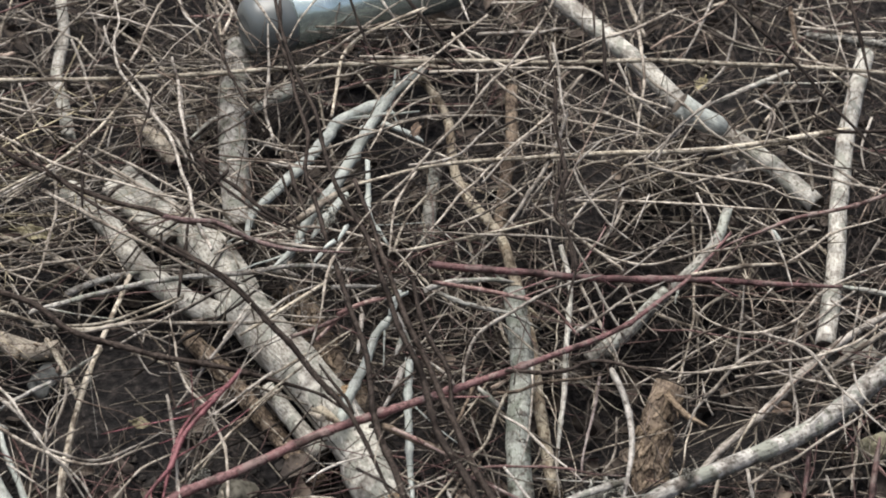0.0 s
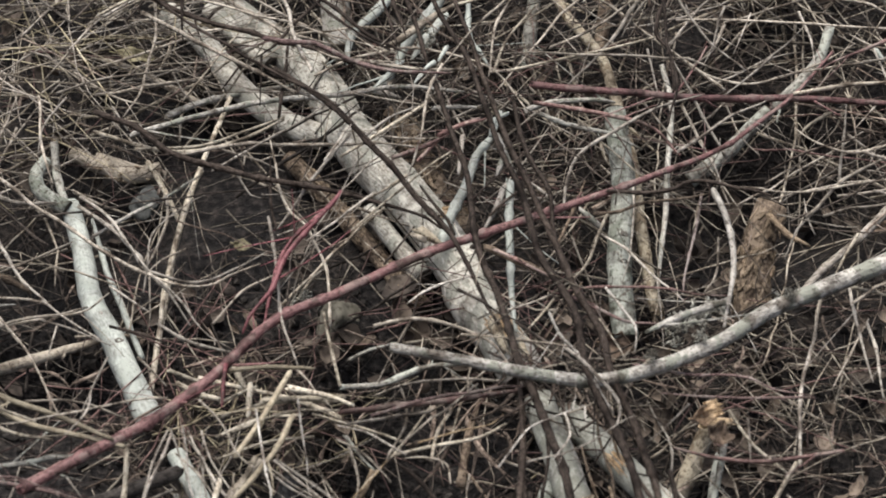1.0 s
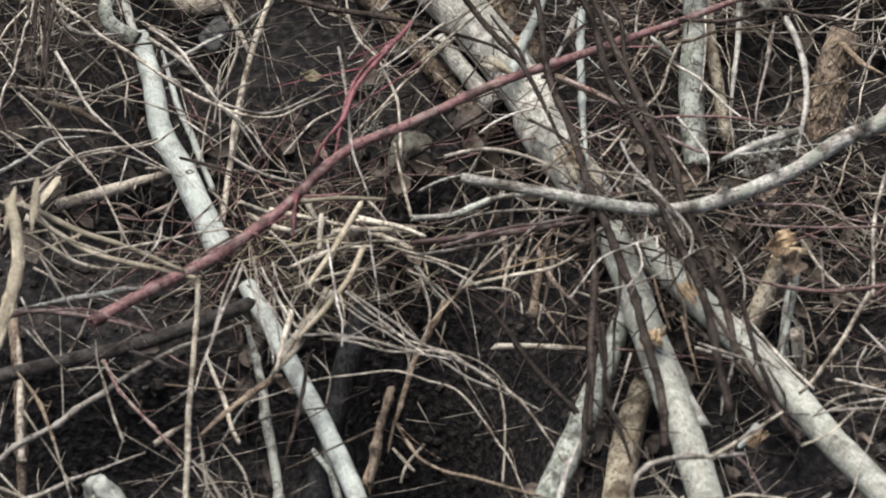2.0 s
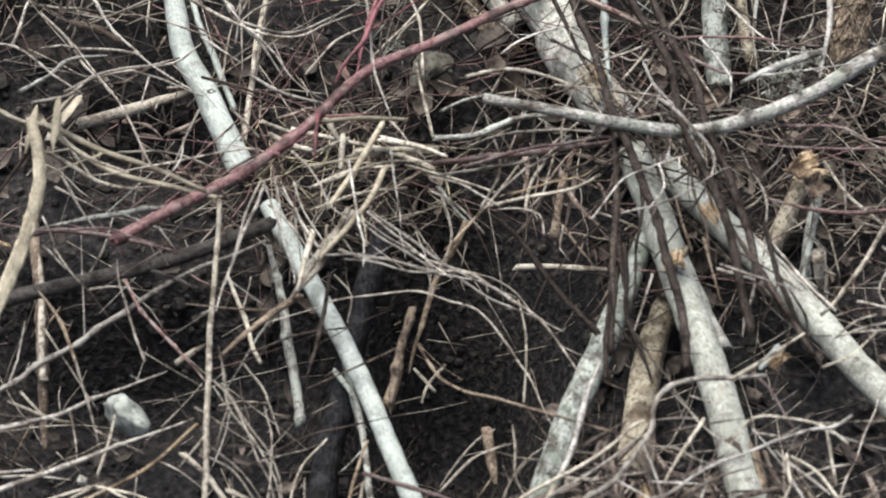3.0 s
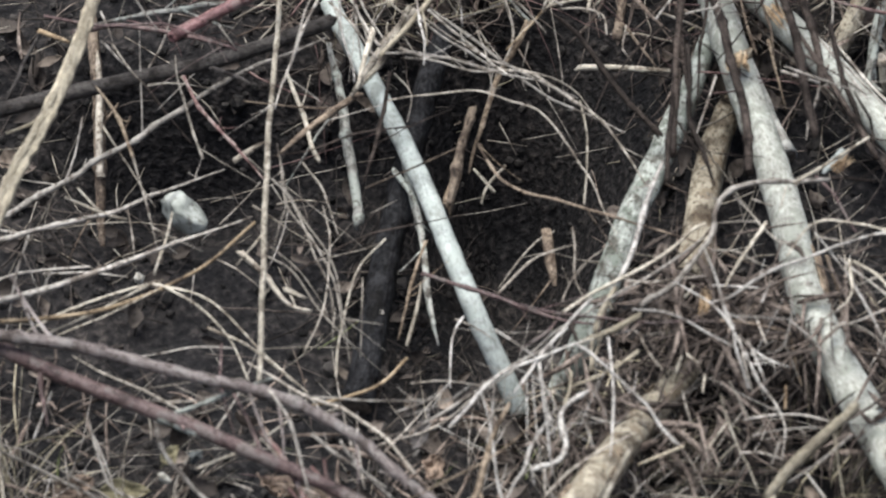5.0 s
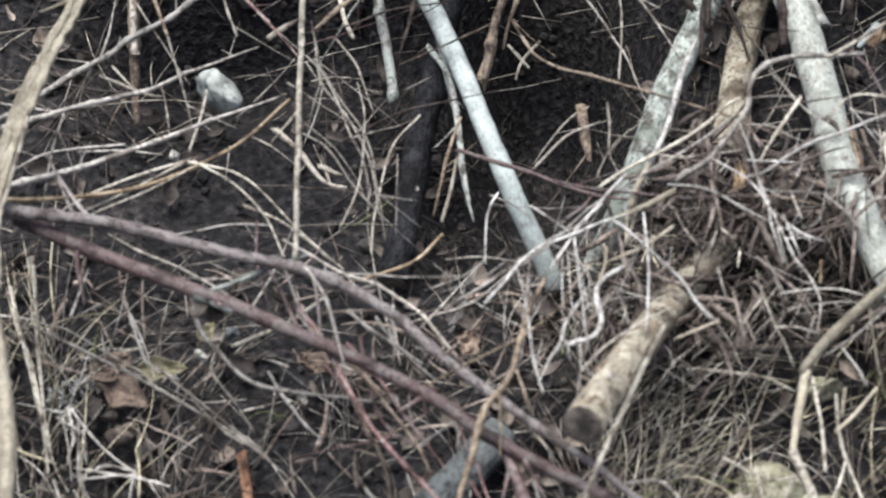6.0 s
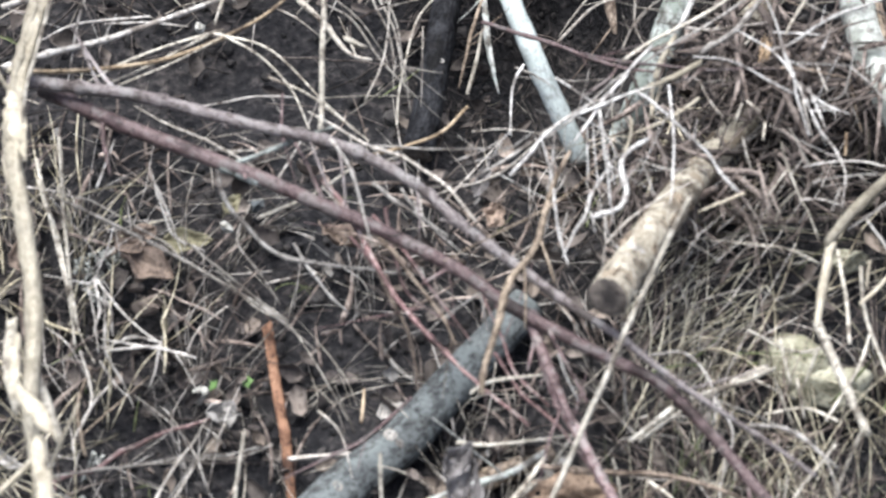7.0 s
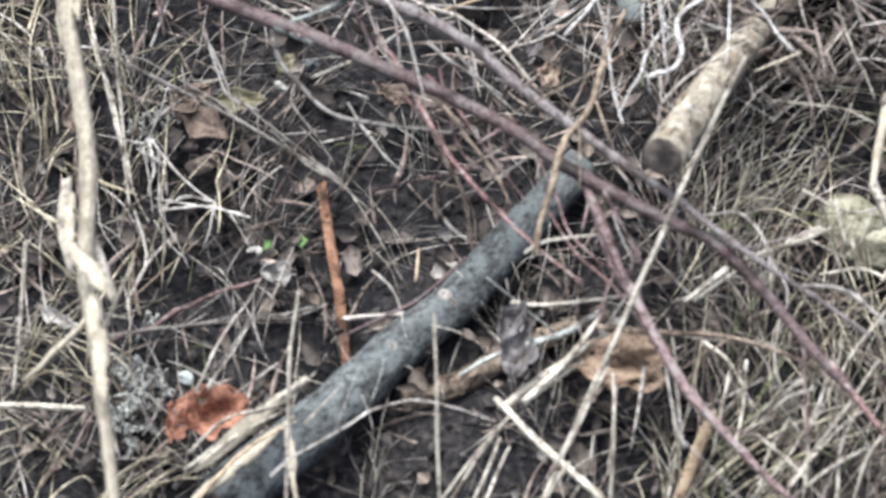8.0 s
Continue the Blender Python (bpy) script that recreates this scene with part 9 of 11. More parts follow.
stick("twig", "bone", (2.8, 2.3), [(0.215, -0.303, 0.260), (0.245, -0.307, 0.260), (0.274, -0.308, 0.260)])
stick("twig", "bone", (3.3, 2.8), [(0.288, -0.297, 0.260), (0.276, -0.331, 0.260)])
stick("twig", "ash", (2.8, 1.8), [(0.310, -0.275, 0.260), (0.310, -0.306, 0.260), (0.313, -0.334, 0.260), (0.308, -0.367, 0.260), (0.298, -0.395, 0.260), (0.280, -0.401, 0.260)])
stick("twig", "ash", (2.8, 2.3), [(0.310, -0.354, 0.260), (0.331, -0.375, 0.260), (0.347, -0.395, 0.260), (0.365, -0.417, 0.260)])
stick("twig", "twig", (2.7, 2.2), [(0.216, -0.240, 0.240), (0.248, -0.241, 0.240), (0.276, -0.257, 0.240), (0.302, -0.270, 0.240)])
stick("twig", "twig", (2.7, 2.7), [(0.218, -0.195, 0.230), (0.250, -0.192, 0.230), (0.281, -0.193, 0.230)])
stick("twig", "straw", (3.3, 3.3), [(0.309, -0.269, 0.275), (0.324, -0.245, 0.275), (0.339, -0.225, 0.275), (0.361, -0.218, 0.275), (0.389, -0.222, 0.275), (0.418, -0.228, 0.275), (0.439, -0.237, 0.275), (0.466, -0.261, 0.275)])
stick("stalk", "straw", (4.3, 3.8), [(0.441, -0.222, 0.250), (0.444, -0.263, 0.250), (0.448, -0.306, 0.250)])
stick("twig", "bone", (3.2, 3.2), [(0.345, -0.235, 0.275), (0.366, -0.270, 0.275), (0.386, -0.303, 0.275), (0.405, -0.343, 0.275), (0.420, -0.384, 0.275), (0.435, -0.428, 0.275), (0.447, -0.466, 0.275)])
stick("stalk", "straw", (4.8, 3.8), [(0.386, -0.278, 0.280), (0.387, -0.305, 0.280), (0.388, -0.323, 0.280)])
stick("twig", "straw", (2.7, 2.1), [(0.388, -0.322, 0.280), (0.380, -0.339, 0.280), (0.368, -0.348, 0.280)])
stick("twig", "straw", (4.3, 3.2), [(0.393, -0.274, 0.270), (0.422, -0.296, 0.270), (0.444, -0.332, 0.270), (0.461, -0.354, 0.270)])
stick("twig", "ash", (2.8, 2.3), [(0.373, -0.259, 0.260), (0.408, -0.294, 0.260), (0.442, -0.331, 0.260), (0.462, -0.345, 0.260)])
stick("twig", "twig", (2.7, 2.2), [(0.346, -0.231, 0.260), (0.382, -0.241, 0.260), (0.403, -0.228, 0.260), (0.396, -0.258, 0.260)])
stick("twig", "twig", (2.7, 2.7), [(0.468, -0.275, 0.250), (0.431, -0.284, 0.250), (0.393, -0.301, 0.250)])
stick("twig", "ash", (2.8, 2.3), [(0.466, -0.319, 0.250), (0.428, -0.333, 0.250), (0.392, -0.349, 0.250), (0.362, -0.358, 0.250)])
stick("twig", "twig", (2.7, 2.2), [(0.337, -0.363, 0.250), (0.365, -0.337, 0.250), (0.388, -0.328, 0.250)])
stick("twig", "twig", (2.7, 2.2), [(0.355, -0.366, 0.240), (0.379, -0.348, 0.240), (0.407, -0.356, 0.240), (0.438, -0.386, 0.240)])
stick("twig", "plum", (3.3, 2.7), [(0.350, -0.142, 0.260), (0.371, -0.169, 0.260), (0.388, -0.203, 0.260), (0.399, -0.225, 0.260)])
stick("twig", "dark", (4.4, 3.3), [(0.357, -0.142, 0.250), (0.388, -0.137, 0.250), (0.427, -0.143, 0.250)])
stick("twig", "twig", (2.7, 2.1), [(0.247, -0.364, 0.240), (0.257, -0.408, 0.240), (0.265, -0.445, 0.240)])
stick("twig", "twig", (4.3, 3.2), [(0.270, -0.326, 0.220), (0.284, -0.366, 0.220)])
stick("twig", "twig", (2.2, 1.7), [(0.315, -0.134, 0.220), (0.305, -0.171, 0.220)])
stick("twig", "twig", (3.3, 2.2), [(0.272, -0.152, 0.220), (0.297, -0.163, 0.220)])
stick("twig", "brown", (3.8, 2.7), [(0.224, -0.337, 0.230), (0.266, -0.339, 0.230), (0.305, -0.350, 0.230)])
stick("stalk", "straw", (4.3, 3.8), [(0.176, -0.383, 0.220), (0.168, -0.407, 0.220)])
stick("stalk", "straw", (3.8, 3.2), [(0.183, -0.380, 0.220), (0.199, -0.394, 0.220)])
stick("stalk", "straw", (3.8, 3.3), [(0.194, -0.280, 0.220), (0.181, -0.298, 0.220)])
stick("branch", "flake", (6.6, 3.9), [(0.349, -0.191, 0.170), (0.360, -0.246, 0.163), (0.373, -0.309, 0.157), (0.389, -0.363, 0.150)], "hanging shred of torn brown bark on the log")
stick("branch", "brown", (5.5, 3.3), [(0.358, -0.202, 0.160), (0.372, -0.264, 0.150), (0.388, -0.325, 0.140)], "hanging shred of torn brown bark on the log")
stick("branch", "flake", (5.0, 2.8), [(0.369, -0.205, 0.165), (0.379, -0.251, 0.158), (0.385, -0.297, 0.150)], "hanging shred of torn brown bark on the log")
stick("branch", "brown", (4.9, 2.7), [(0.379, -0.311, 0.160), (0.394, -0.341, 0.155), (0.401, -0.376, 0.150)], "hanging shred of torn brown bark on the log")
stick("branch", "flake", (4.9, 3.3), [(0.315, -0.311, 0.160), (0.323, -0.349, 0.155), (0.330, -0.388, 0.150)], "hanging shred of torn brown bark on the log")
# twigs and stalks round the peeled log
stick("twig", "bone", (3.7, 2.8), [(0.033, -0.375, 0.280), (0.002, -0.407, 0.280), (-0.014, -0.439, 0.280), (-0.032, -0.467, 0.280)])
stick("twig", "bone", (4.2, 3.3), [(0.065, -0.394, 0.285), (0.039, -0.400, 0.285), (-0.007, -0.419, 0.285), (-0.042, -0.437, 0.285), (-0.073, -0.461, 0.285), (-0.094, -0.488, 0.285), (-0.113, -0.516, 0.285)])
stick("twig", "bone", (2.8, 2.4), [(-0.057, -0.378, 0.280), (-0.024, -0.400, 0.280), (-0.004, -0.416, 0.280)])
stick("twig", "bone", (2.8, 2.3), [(-0.036, -0.425, 0.270), (-0.014, -0.439, 0.270), (0.007, -0.461, 0.270), (0.019, -0.483, 0.270)])
stick("twig", "bone", (3.3, 2.8), [(-0.004, -0.418, 0.280), (0.000, -0.455, 0.280), (0.005, -0.494, 0.280), (0.010, -0.533, 0.280), (0.014, -0.581, 0.280)])
stick("twig", "bone", (3.7, 2.7), [(-0.074, -0.463, 0.285), (-0.066, -0.512, 0.285), (-0.059, -0.551, 0.285), (-0.052, -0.597, 0.285), (-0.040, -0.646, 0.285)])
stick("twig", "bone", (2.7, 2.3), [(-0.057, -0.457, 0.280), (-0.058, -0.509, 0.280), (-0.062, -0.564, 0.280), (-0.064, -0.592, 0.280)])
stick("twig", "bone", (2.8, 2.3), [(-0.081, -0.462, 0.280), (-0.076, -0.485, 0.280)])
stick("twig", "bone", (3.7, 2.8), [(0.084, -0.390, 0.280), (0.088, -0.431, 0.280), (0.090, -0.471, 0.280), (0.088, -0.518, 0.280), (0.083, -0.558, 0.280)])
stick("twig", "bone", (4.1, 3.3), [(0.057, -0.412, 0.285), (0.084, -0.436, 0.285), (0.111, -0.466, 0.285), (0.134, -0.497, 0.285), (0.151, -0.521, 0.285), (0.162, -0.542, 0.285)])
stick("stalk", "sheath", (5.1, 4.2), [(0.120, -0.406, 0.275), (0.101, -0.421, 0.275), (0.070, -0.440, 0.275), (0.040, -0.453, 0.275)])
stick("branch", "bone", (6.6, 7.1, 6.1), [(0.057, -0.455, 0.260), (0.036, -0.468, 0.260), (0.024, -0.487, 0.260), (0.027, -0.511, 0.260), (0.029, -0.531, 0.260), (0.020, -0.554, 0.260), (-0.012, -0.566, 0.260)], "bleached curled twig by the peeled log")
stick("twig", "bone", (4.7, 3.7), [(0.018, -0.473, 0.250), (-0.000, -0.506, 0.250), (-0.014, -0.533, 0.250), (-0.018, -0.556, 0.250), (-0.032, -0.579, 0.250), (-0.047, -0.613, 0.250)])
stick("stalk", "sheath", (4.2, 3.3), [(0.037, -0.421, 0.250), (0.035, -0.446, 0.250), (0.024, -0.480, 0.250)])
stick("twig", "ash", (2.8, 2.4), [(0.044, -0.472, 0.240), (0.077, -0.481, 0.240), (0.100, -0.490, 0.240)])
stick("twig", "ash", (2.8, 2.3), [(0.051, -0.481, 0.240), (0.059, -0.501, 0.240), (0.063, -0.523, 0.240)])
stick("twig", "twig", (3.7, 3.3), [(0.005, -0.598, 0.260), (0.027, -0.573, 0.260), (0.055, -0.550, 0.260), (0.083, -0.531, 0.260), (0.113, -0.514, 0.260)])
stick("twig", "ash", (2.8, 2.3), [(0.004, -0.550, 0.240), (0.006, -0.582, 0.240), (-0.001, -0.622, 0.240)])
stick("twig", "bone", (2.3, 1.8), [(0.006, -0.586, 0.250), (0.031, -0.612, 0.250)])
stick("twig", "bone", (2.3, 1.8), [(-0.014, -0.543, 0.240), (-0.006, -0.568, 0.240)])
stick("twig", "ash", (2.4, 1.8), [(-0.043, -0.523, 0.200), (-0.050, -0.562, 0.200)])
stick("stalk", "sheath", (4.7, 4.2), [(0.176, -0.499, 0.200), (0.147, -0.512, 0.200), (0.120, -0.524, 0.200)])
stick("twig", "bone", (3.3, 2.8), [(0.256, -0.387, 0.270), (0.268, -0.427, 0.270), (0.277, -0.448, 0.270)])
stick("twig", "bone", (2.8, 2.4), [(0.246, -0.382, 0.270), (0.266, -0.403, 0.270), (0.279, -0.413, 0.270), (0.305, -0.425, 0.270)])
stick("stalk", "gold", (3.8, 3.3), [(0.305, -0.425, 0.220), (0.302, -0.456, 0.220)])
stick("twig", "ash", (2.8, 2.3), [(0.261, -0.422, 0.250), (0.276, -0.448, 0.250), (0.292, -0.472, 0.250), (0.300, -0.499, 0.250), (0.297, -0.521, 0.250), (0.289, -0.552, 0.250)])
stick("twig", "ash", (3.7, 3.3), [(0.293, -0.512, 0.240), (0.284, -0.546, 0.240)])
stick("twig", "ash", (2.8, 2.4), [(0.249, -0.483, 0.240), (0.279, -0.477, 0.240), (0.314, -0.476, 0.240), (0.356, -0.483, 0.240)])
stick("twig", "ash", (2.4, 2.4), [(0.260, -0.500, 0.230), (0.293, -0.489, 0.230), (0.328, -0.487, 0.230), (0.351, -0.494, 0.230)])
stick("twig", "twig", (2.8, 2.4), [(0.235, -0.418, 0.220), (0.249, -0.448, 0.220), (0.260, -0.473, 0.220)])
stick("stalk", "straw", (3.3, 2.4), [(0.224, -0.438, 0.220), (0.228, -0.463, 0.220), (0.237, -0.491, 0.220), (0.247, -0.519, 0.220), (0.257, -0.542, 0.220), (0.267, -0.575, 0.220)])
stick("stalk", "straw", (2.8, 2.3), [(0.242, -0.505, 0.220), (0.222, -0.526, 0.220), (0.214, -0.548, 0.220)])
stick("stalk", "straw", (2.8, 2.4), [(0.231, -0.475, 0.220), (0.213, -0.503, 0.220), (0.204, -0.516, 0.220)])
stick("twig", "ash", (2.8, 2.3), [(0.246, -0.519, 0.220), (0.271, -0.520, 0.220), (0.300, -0.532, 0.220)])
stick("twig", "ash", (3.3, 2.8), [(0.379, -0.511, 0.250), (0.352, -0.535, 0.250), (0.324, -0.558, 0.250), (0.304, -0.573, 0.250)])
stick("twig", "ash", (3.3, 2.7), [(0.321, -0.558, 0.250), (0.333, -0.585, 0.250), (0.348, -0.614, 0.250)])
stick("stalk", "straw", (2.8, 2.3), [(0.161, -0.577, 0.220), (0.193, -0.581, 0.220), (0.228, -0.587, 0.220), (0.263, -0.606, 0.220)])
stick("twig", "twig", (2.8, 2.4), [(0.176, -0.430, 0.220), (0.182, -0.455, 0.220), (0.188, -0.477, 0.220)])
stick("stalk", "straw", (3.3, 2.8), [(0.205, -0.410, 0.220), (0.201, -0.433, 0.220)])
stick("stalk", "sheath", (5.1, 4.6), [(0.366, -0.603, 0.220), (0.336, -0.639, 0.220), (0.313, -0.660, 0.220)])
stick("stalk", "sheath", (4.1, 3.7), [(0.328, -0.603, 0.220), (0.322, -0.641, 0.220)])
# twigs and stalks behind the curved branch
stick("branch", "white", (11.6, 10.2), [(0.184, 0.636, 0.200), (0.184, 0.583, 0.200), (0.184, 0.512, 0.200), (0.184, 0.452, 0.200), (0.186, 0.372, 0.200)])
stick("branch", "bone", (9.6, 8.3), [(0.176, 0.626, 0.200), (0.164, 0.588, 0.200), (0.146, 0.551, 0.200)])
stick("twig", "bone", (9.3, 8.0), [(0.467, 0.556, 0.270), (0.479, 0.517, 0.270), (0.484, 0.472, 0.270), (0.483, 0.423, 0.270), (0.477, 0.374, 0.270), (0.467, 0.321, 0.270)])
stick("stem", "red", (5.1, 4.6), [(0.155, 0.474, 0.250), (0.186, 0.454, 0.250), (0.217, 0.432, 0.250), (0.241, 0.417, 0.250)])
stick("stalk", "straw", (4.6, 4.0), [(0.316, 0.525, 0.260), (0.301, 0.488, 0.260), (0.287, 0.444, 0.260), (0.266, 0.415, 0.260), (0.237, 0.390, 0.260)])
stick("twig", "ash", (4.0, 3.4), [(0.306, 0.498, 0.250), (0.336, 0.471, 0.250), (0.365, 0.435, 0.250), (0.395, 0.406, 0.250), (0.418, 0.379, 0.250)])
stick("twig", "red", (3.9, 3.3), [(0.244, 0.390, 0.260), (0.293, 0.397, 0.260), (0.339, 0.394, 0.260), (0.386, 0.390, 0.260), (0.424, 0.385, 0.260), (0.472, 0.379, 0.260)])
stick("twig", "ash", (3.3, 2.8), [(0.158, 0.358, 0.260), (0.199, 0.373, 0.260), (0.236, 0.388, 0.260)])
stick("stalk", "straw", (3.9, 3.3), [(0.239, 0.384, 0.260), (0.213, 0.348, 0.260), (0.186, 0.314, 0.260)])
stick("twig", "plum", (5.0, 4.5), [(0.260, 0.390, 0.250), (0.300, 0.369, 0.250), (0.337, 0.349, 0.250), (0.385, 0.337, 0.250)])
stick("twig", "bone", (3.9, 3.3), [(0.307, 0.389, 0.270), (0.322, 0.363, 0.270), (0.336, 0.334, 0.270), (0.342, 0.300, 0.270), (0.342, 0.279, 0.270)])
stick("twig", "bone", (4.4, 3.8), [(0.227, 0.333, 0.290), (0.238, 0.302, 0.290), (0.252, 0.278, 0.290), (0.269, 0.245, 0.290), (0.290, 0.207, 0.290), (0.309, 0.163, 0.290)])
stick("twig", "faded", (4.6, 4.0), [(0.456, 0.594, 0.220), (0.444, 0.542, 0.220), (0.433, 0.492, 0.220), (0.422, 0.442, 0.220), (0.416, 0.411, 0.220)])
stick("twig", "brown", (5.1, 4.0), [(0.299, 0.543, 0.240), (0.332, 0.548, 0.240), (0.373, 0.563, 0.240), (0.421, 0.567, 0.240), (0.467, 0.574, 0.240)])
stick("twig", "ash", (4.7, 4.1), [(0.248, 0.574, 0.220), (0.232, 0.597, 0.220), (0.205, 0.622, 0.220)])
stick("branch", "twig", (5.6, 4.5), [(-0.014, 0.343, 0.250), (0.020, 0.352, 0.250), (0.059, 0.354, 0.250), (0.097, 0.341, 0.250), (0.128, 0.324, 0.250), (0.150, 0.309, 0.250), (0.169, 0.276, 0.250), (0.188, 0.239, 0.250)])
stick("twig", "bone", (4.0, 2.8), [(0.035, 0.405, 0.220), (0.060, 0.425, 0.220), (0.092, 0.439, 0.220), (0.125, 0.449, 0.220)])
stick("twig", "bone", (4.0, 2.8), [(0.101, 0.530, 0.240), (0.107, 0.493, 0.240), (0.100, 0.476, 0.240)])
stick("twig", "dark", (5.7, 4.6), [(0.054, 0.589, 0.250), (0.071, 0.556, 0.250), (0.090, 0.525, 0.250), (0.103, 0.503, 0.250)])
stick("twig", "brown", (5.2, 4.1), [(0.293, 0.650, 0.180), (0.264, 0.577, 0.180), (0.245, 0.533, 0.180)])
stick("twig", "twig", (3.4, 2.8), [(0.477, 0.528, 0.200), (0.468, 0.466, 0.200), (0.445, 0.430, 0.200)])
stick("twig", "ash", (3.4, 2.8), [(0.615, 0.571, 0.200), (0.588, 0.534, 0.200), (0.568, 0.492, 0.200)])
stick("twig", "ash", (2.8, 2.3), [(0.604, 0.597, 0.200), (0.606, 0.554, 0.200), (0.612, 0.531, 0.200)])
stick("twig", "plum", (4.9, 4.4), [(-0.017, 0.179, 0.270), (0.033, 0.199, 0.270), (0.086, 0.211, 0.270), (0.148, 0.224, 0.270), (0.195, 0.223, 0.270)])
stick("twig", "twig", (3.9, 3.3), [(-0.014, 0.227, 0.250), (0.034, 0.245, 0.250), (0.103, 0.249, 0.250), (0.158, 0.247, 0.250)])
stick("twig", "plum", (3.9, 3.3), [(0.340, 0.273, 0.250), (0.401, 0.257, 0.250), (0.470, 0.251, 0.250), (0.530, 0.231, 0.250), (0.582, 0.215, 0.250)])
stick("twig", "plum", (3.9, 3.3), [(0.375, 0.225, 0.250), (0.453, 0.218, 0.250), (0.582, 0.214, 0.250)])
stick("twig", "twig", (3.5, 2.8), [(0.273, 0.569, 0.150), (0.290, 0.508, 0.150), (0.307, 0.438, 0.150)])
stick("twig", "brown", (4.0, 3.4), [(0.226, 0.390, 0.150), (0.251, 0.429, 0.150), (0.285, 0.488, 0.150)])



def bottle():
    """Glass bottle lying on the brush, its base towards the open side."""
    a, b = at(*(-0.054, 1.296, 0.200)), at(*(0.331, 1.467, 0.160))
    r = 0.0514
    mat, n, l, p = material("bottle_glass")
    dirt = tex(n, l, "ShaderNodeTexNoise", 30, n.new("ShaderNodeTexCoord").outputs["Object"], detail=6)
    cr = ramp(n, [(0.35, (0.33, 0.41, 0.39)), (0.65, (0.52, 0.62, 0.60))])
    l.new(dirt.outputs[0], cr.inputs[0])
    l.new(cr.outputs[0], p.inputs["Base Color"])
    p.inputs["Roughness"].default_value = 0.2
    p.inputs["Metallic"].default_value = 0.75
    p.inputs["Coat Weight"].default_value = 0.6
    p.inputs["Coat Roughness"].default_value = 0.12
    body = tube([a + (b - a) * t for t in (0.17, 0.175, 0.3, 0.5, 0.7, 0.85, 1.0)], [r * k for k in (0.9, 0.985, 1, 1, 1, 0.97, 0.8)], 32, random.Random(3), 0)
    ob = tagged(new("bottle", mesh_of("bottle", [(*body, 0)], [mat])), "dirty grey green glass bottle lying on the brush", "bottle")
    dull, n, l, p = material("bottle_base_glass")
    p.inputs["Base Color"].default_value = (0.10, 0.112, 0.112, 1)
    p.inputs["Roughness"].default_value = 0.3
    base = tube([a + (b - a) * t for t in (0.0, 0.006, 0.02, 0.05, 0.10, 0.16, 0.172)], [r * k for k in (0.45, 0.66, 0.82, 0.94, 1, 1.01, 0.93)], 32, random.Random(4), 0)
    part("base", mesh_of("base", [(*base, 0)], [dull]), ob, "dull grey rounded base")
    return ob


bottle()


def rock(place, size, squash, skin, label, seed):
    bm = bmesh.new()
    bmesh.ops.create_icosphere(bm, subdivisions=4, radius=1)
    rng = random.Random(seed)
    cuts = [(Vector((rng.gauss(0, 1), rng.gauss(0, 1), rng.gauss(0, 1))).normalized(), rng.uniform(0.5, 0.85)) for _ in range(9)]
    for vert in bm.verts:
        c = vert.co.copy()
        for way, far in cuts:
            over = c.dot(way) - far
            if over > 0:
                c -= way * over * 0.9
        k = 1.25 + 0.3 * noise.noise(c * 1.3 + Vector((seed, 0, 0))) + 0.1 * noise.noise(c * 4 + Vector((0, seed, 0))) + 0.04 * noise.noise(c * 11)
        vert.co = Vector((c.x * size * squash[0], c.y * size * squash[1], c.z * size * squash[2])) * k
    for fc in bm.faces:
        fc.smooth = True
    me = bpy.data.meshes.new("stone")
    bm.to_mesh(me)
    bm.free()
    me.materials.append(skin)
    ob = new("stone", me)
    ob.matrix_world = Matrix.Translation(at(*place)) @ Euler((SLOPE, 0, seed)).to_matrix().to_4x4()
    return tagged(ob, label, "stone")


CHALK = plain("chalky_stone", (0.26, 0.275, 0.245), (0.46, 0.48, 0.435), 26, 0.9, 0.6)
OCHRE = plain("ochre_stone", (0.16, 0.15, 0.10), (0.29, 0.275, 0.20), 34, 0.95, 0.9)
SLATE = plain("grey_stone", (0.06, 0.065, 0.065), (0.13, 0.138, 0.132), 20)
LOAM = plain("olive_stone", (0.07, 0.066, 0.052), (0.15, 0.142, 0.115), 26)
rock((-0.473, -0.096, 0.100), 0.029, (1, 0.9, 0.8), CHALK, "pale greenish white angular stone on the soil", 9)
rock((0.243, -0.665, 0.045), 0.0492, (1, 0.8, 0.7), OCHRE, "rounded pale ochre stone half hidden in dry grass", 2)
rock((0.285, -0.694, 0.050), 0.0434, (1, 0.8, 0.6), OCHRE, "rounded pale ochre stone half hidden in dry grass", 3)
rock((0.315, -0.525, 0.060), 0.0228, (1, 0.8, 0.7), OCHRE, "small ochre stone in dry grass", 4)
rock((-0.063, 0.492, 0.060), 0.0322, (1, 0.8, 0.7), LOAM, "dull olive brown stone in the brush", 13)
rock((-0.531, -0.181, 0.070), 0.0090, (1, 0.8, 0.7), STONE, "small pale pebble caught on stalks", 14)
rock((-0.351, 0.732, 0.040), 0.0363, (1, 0.6, 0.55), SLATE, "smooth grey stone on bare soil", 5)
rock((0.871, 0.755, 0.060), 0.0268, (1, 0.7, 0.6), STONE, "pale stone under branches", 6)
rock((0.869, 0.580, 0.060), 0.0262, (1, 0.8, 0.7), OCHRE, "yellowish stone under branches", 7)
rock((0.570, 0.558, 0.030), 0.0081, (1, 0.8, 0.7), STONE, "small pale pebble on dark soil", 8)
rock((-0.486, -0.461, 0.040), 0.0087, (1, 0.8, 0.7), STONE, "small pale pebble on dark soil", 9)
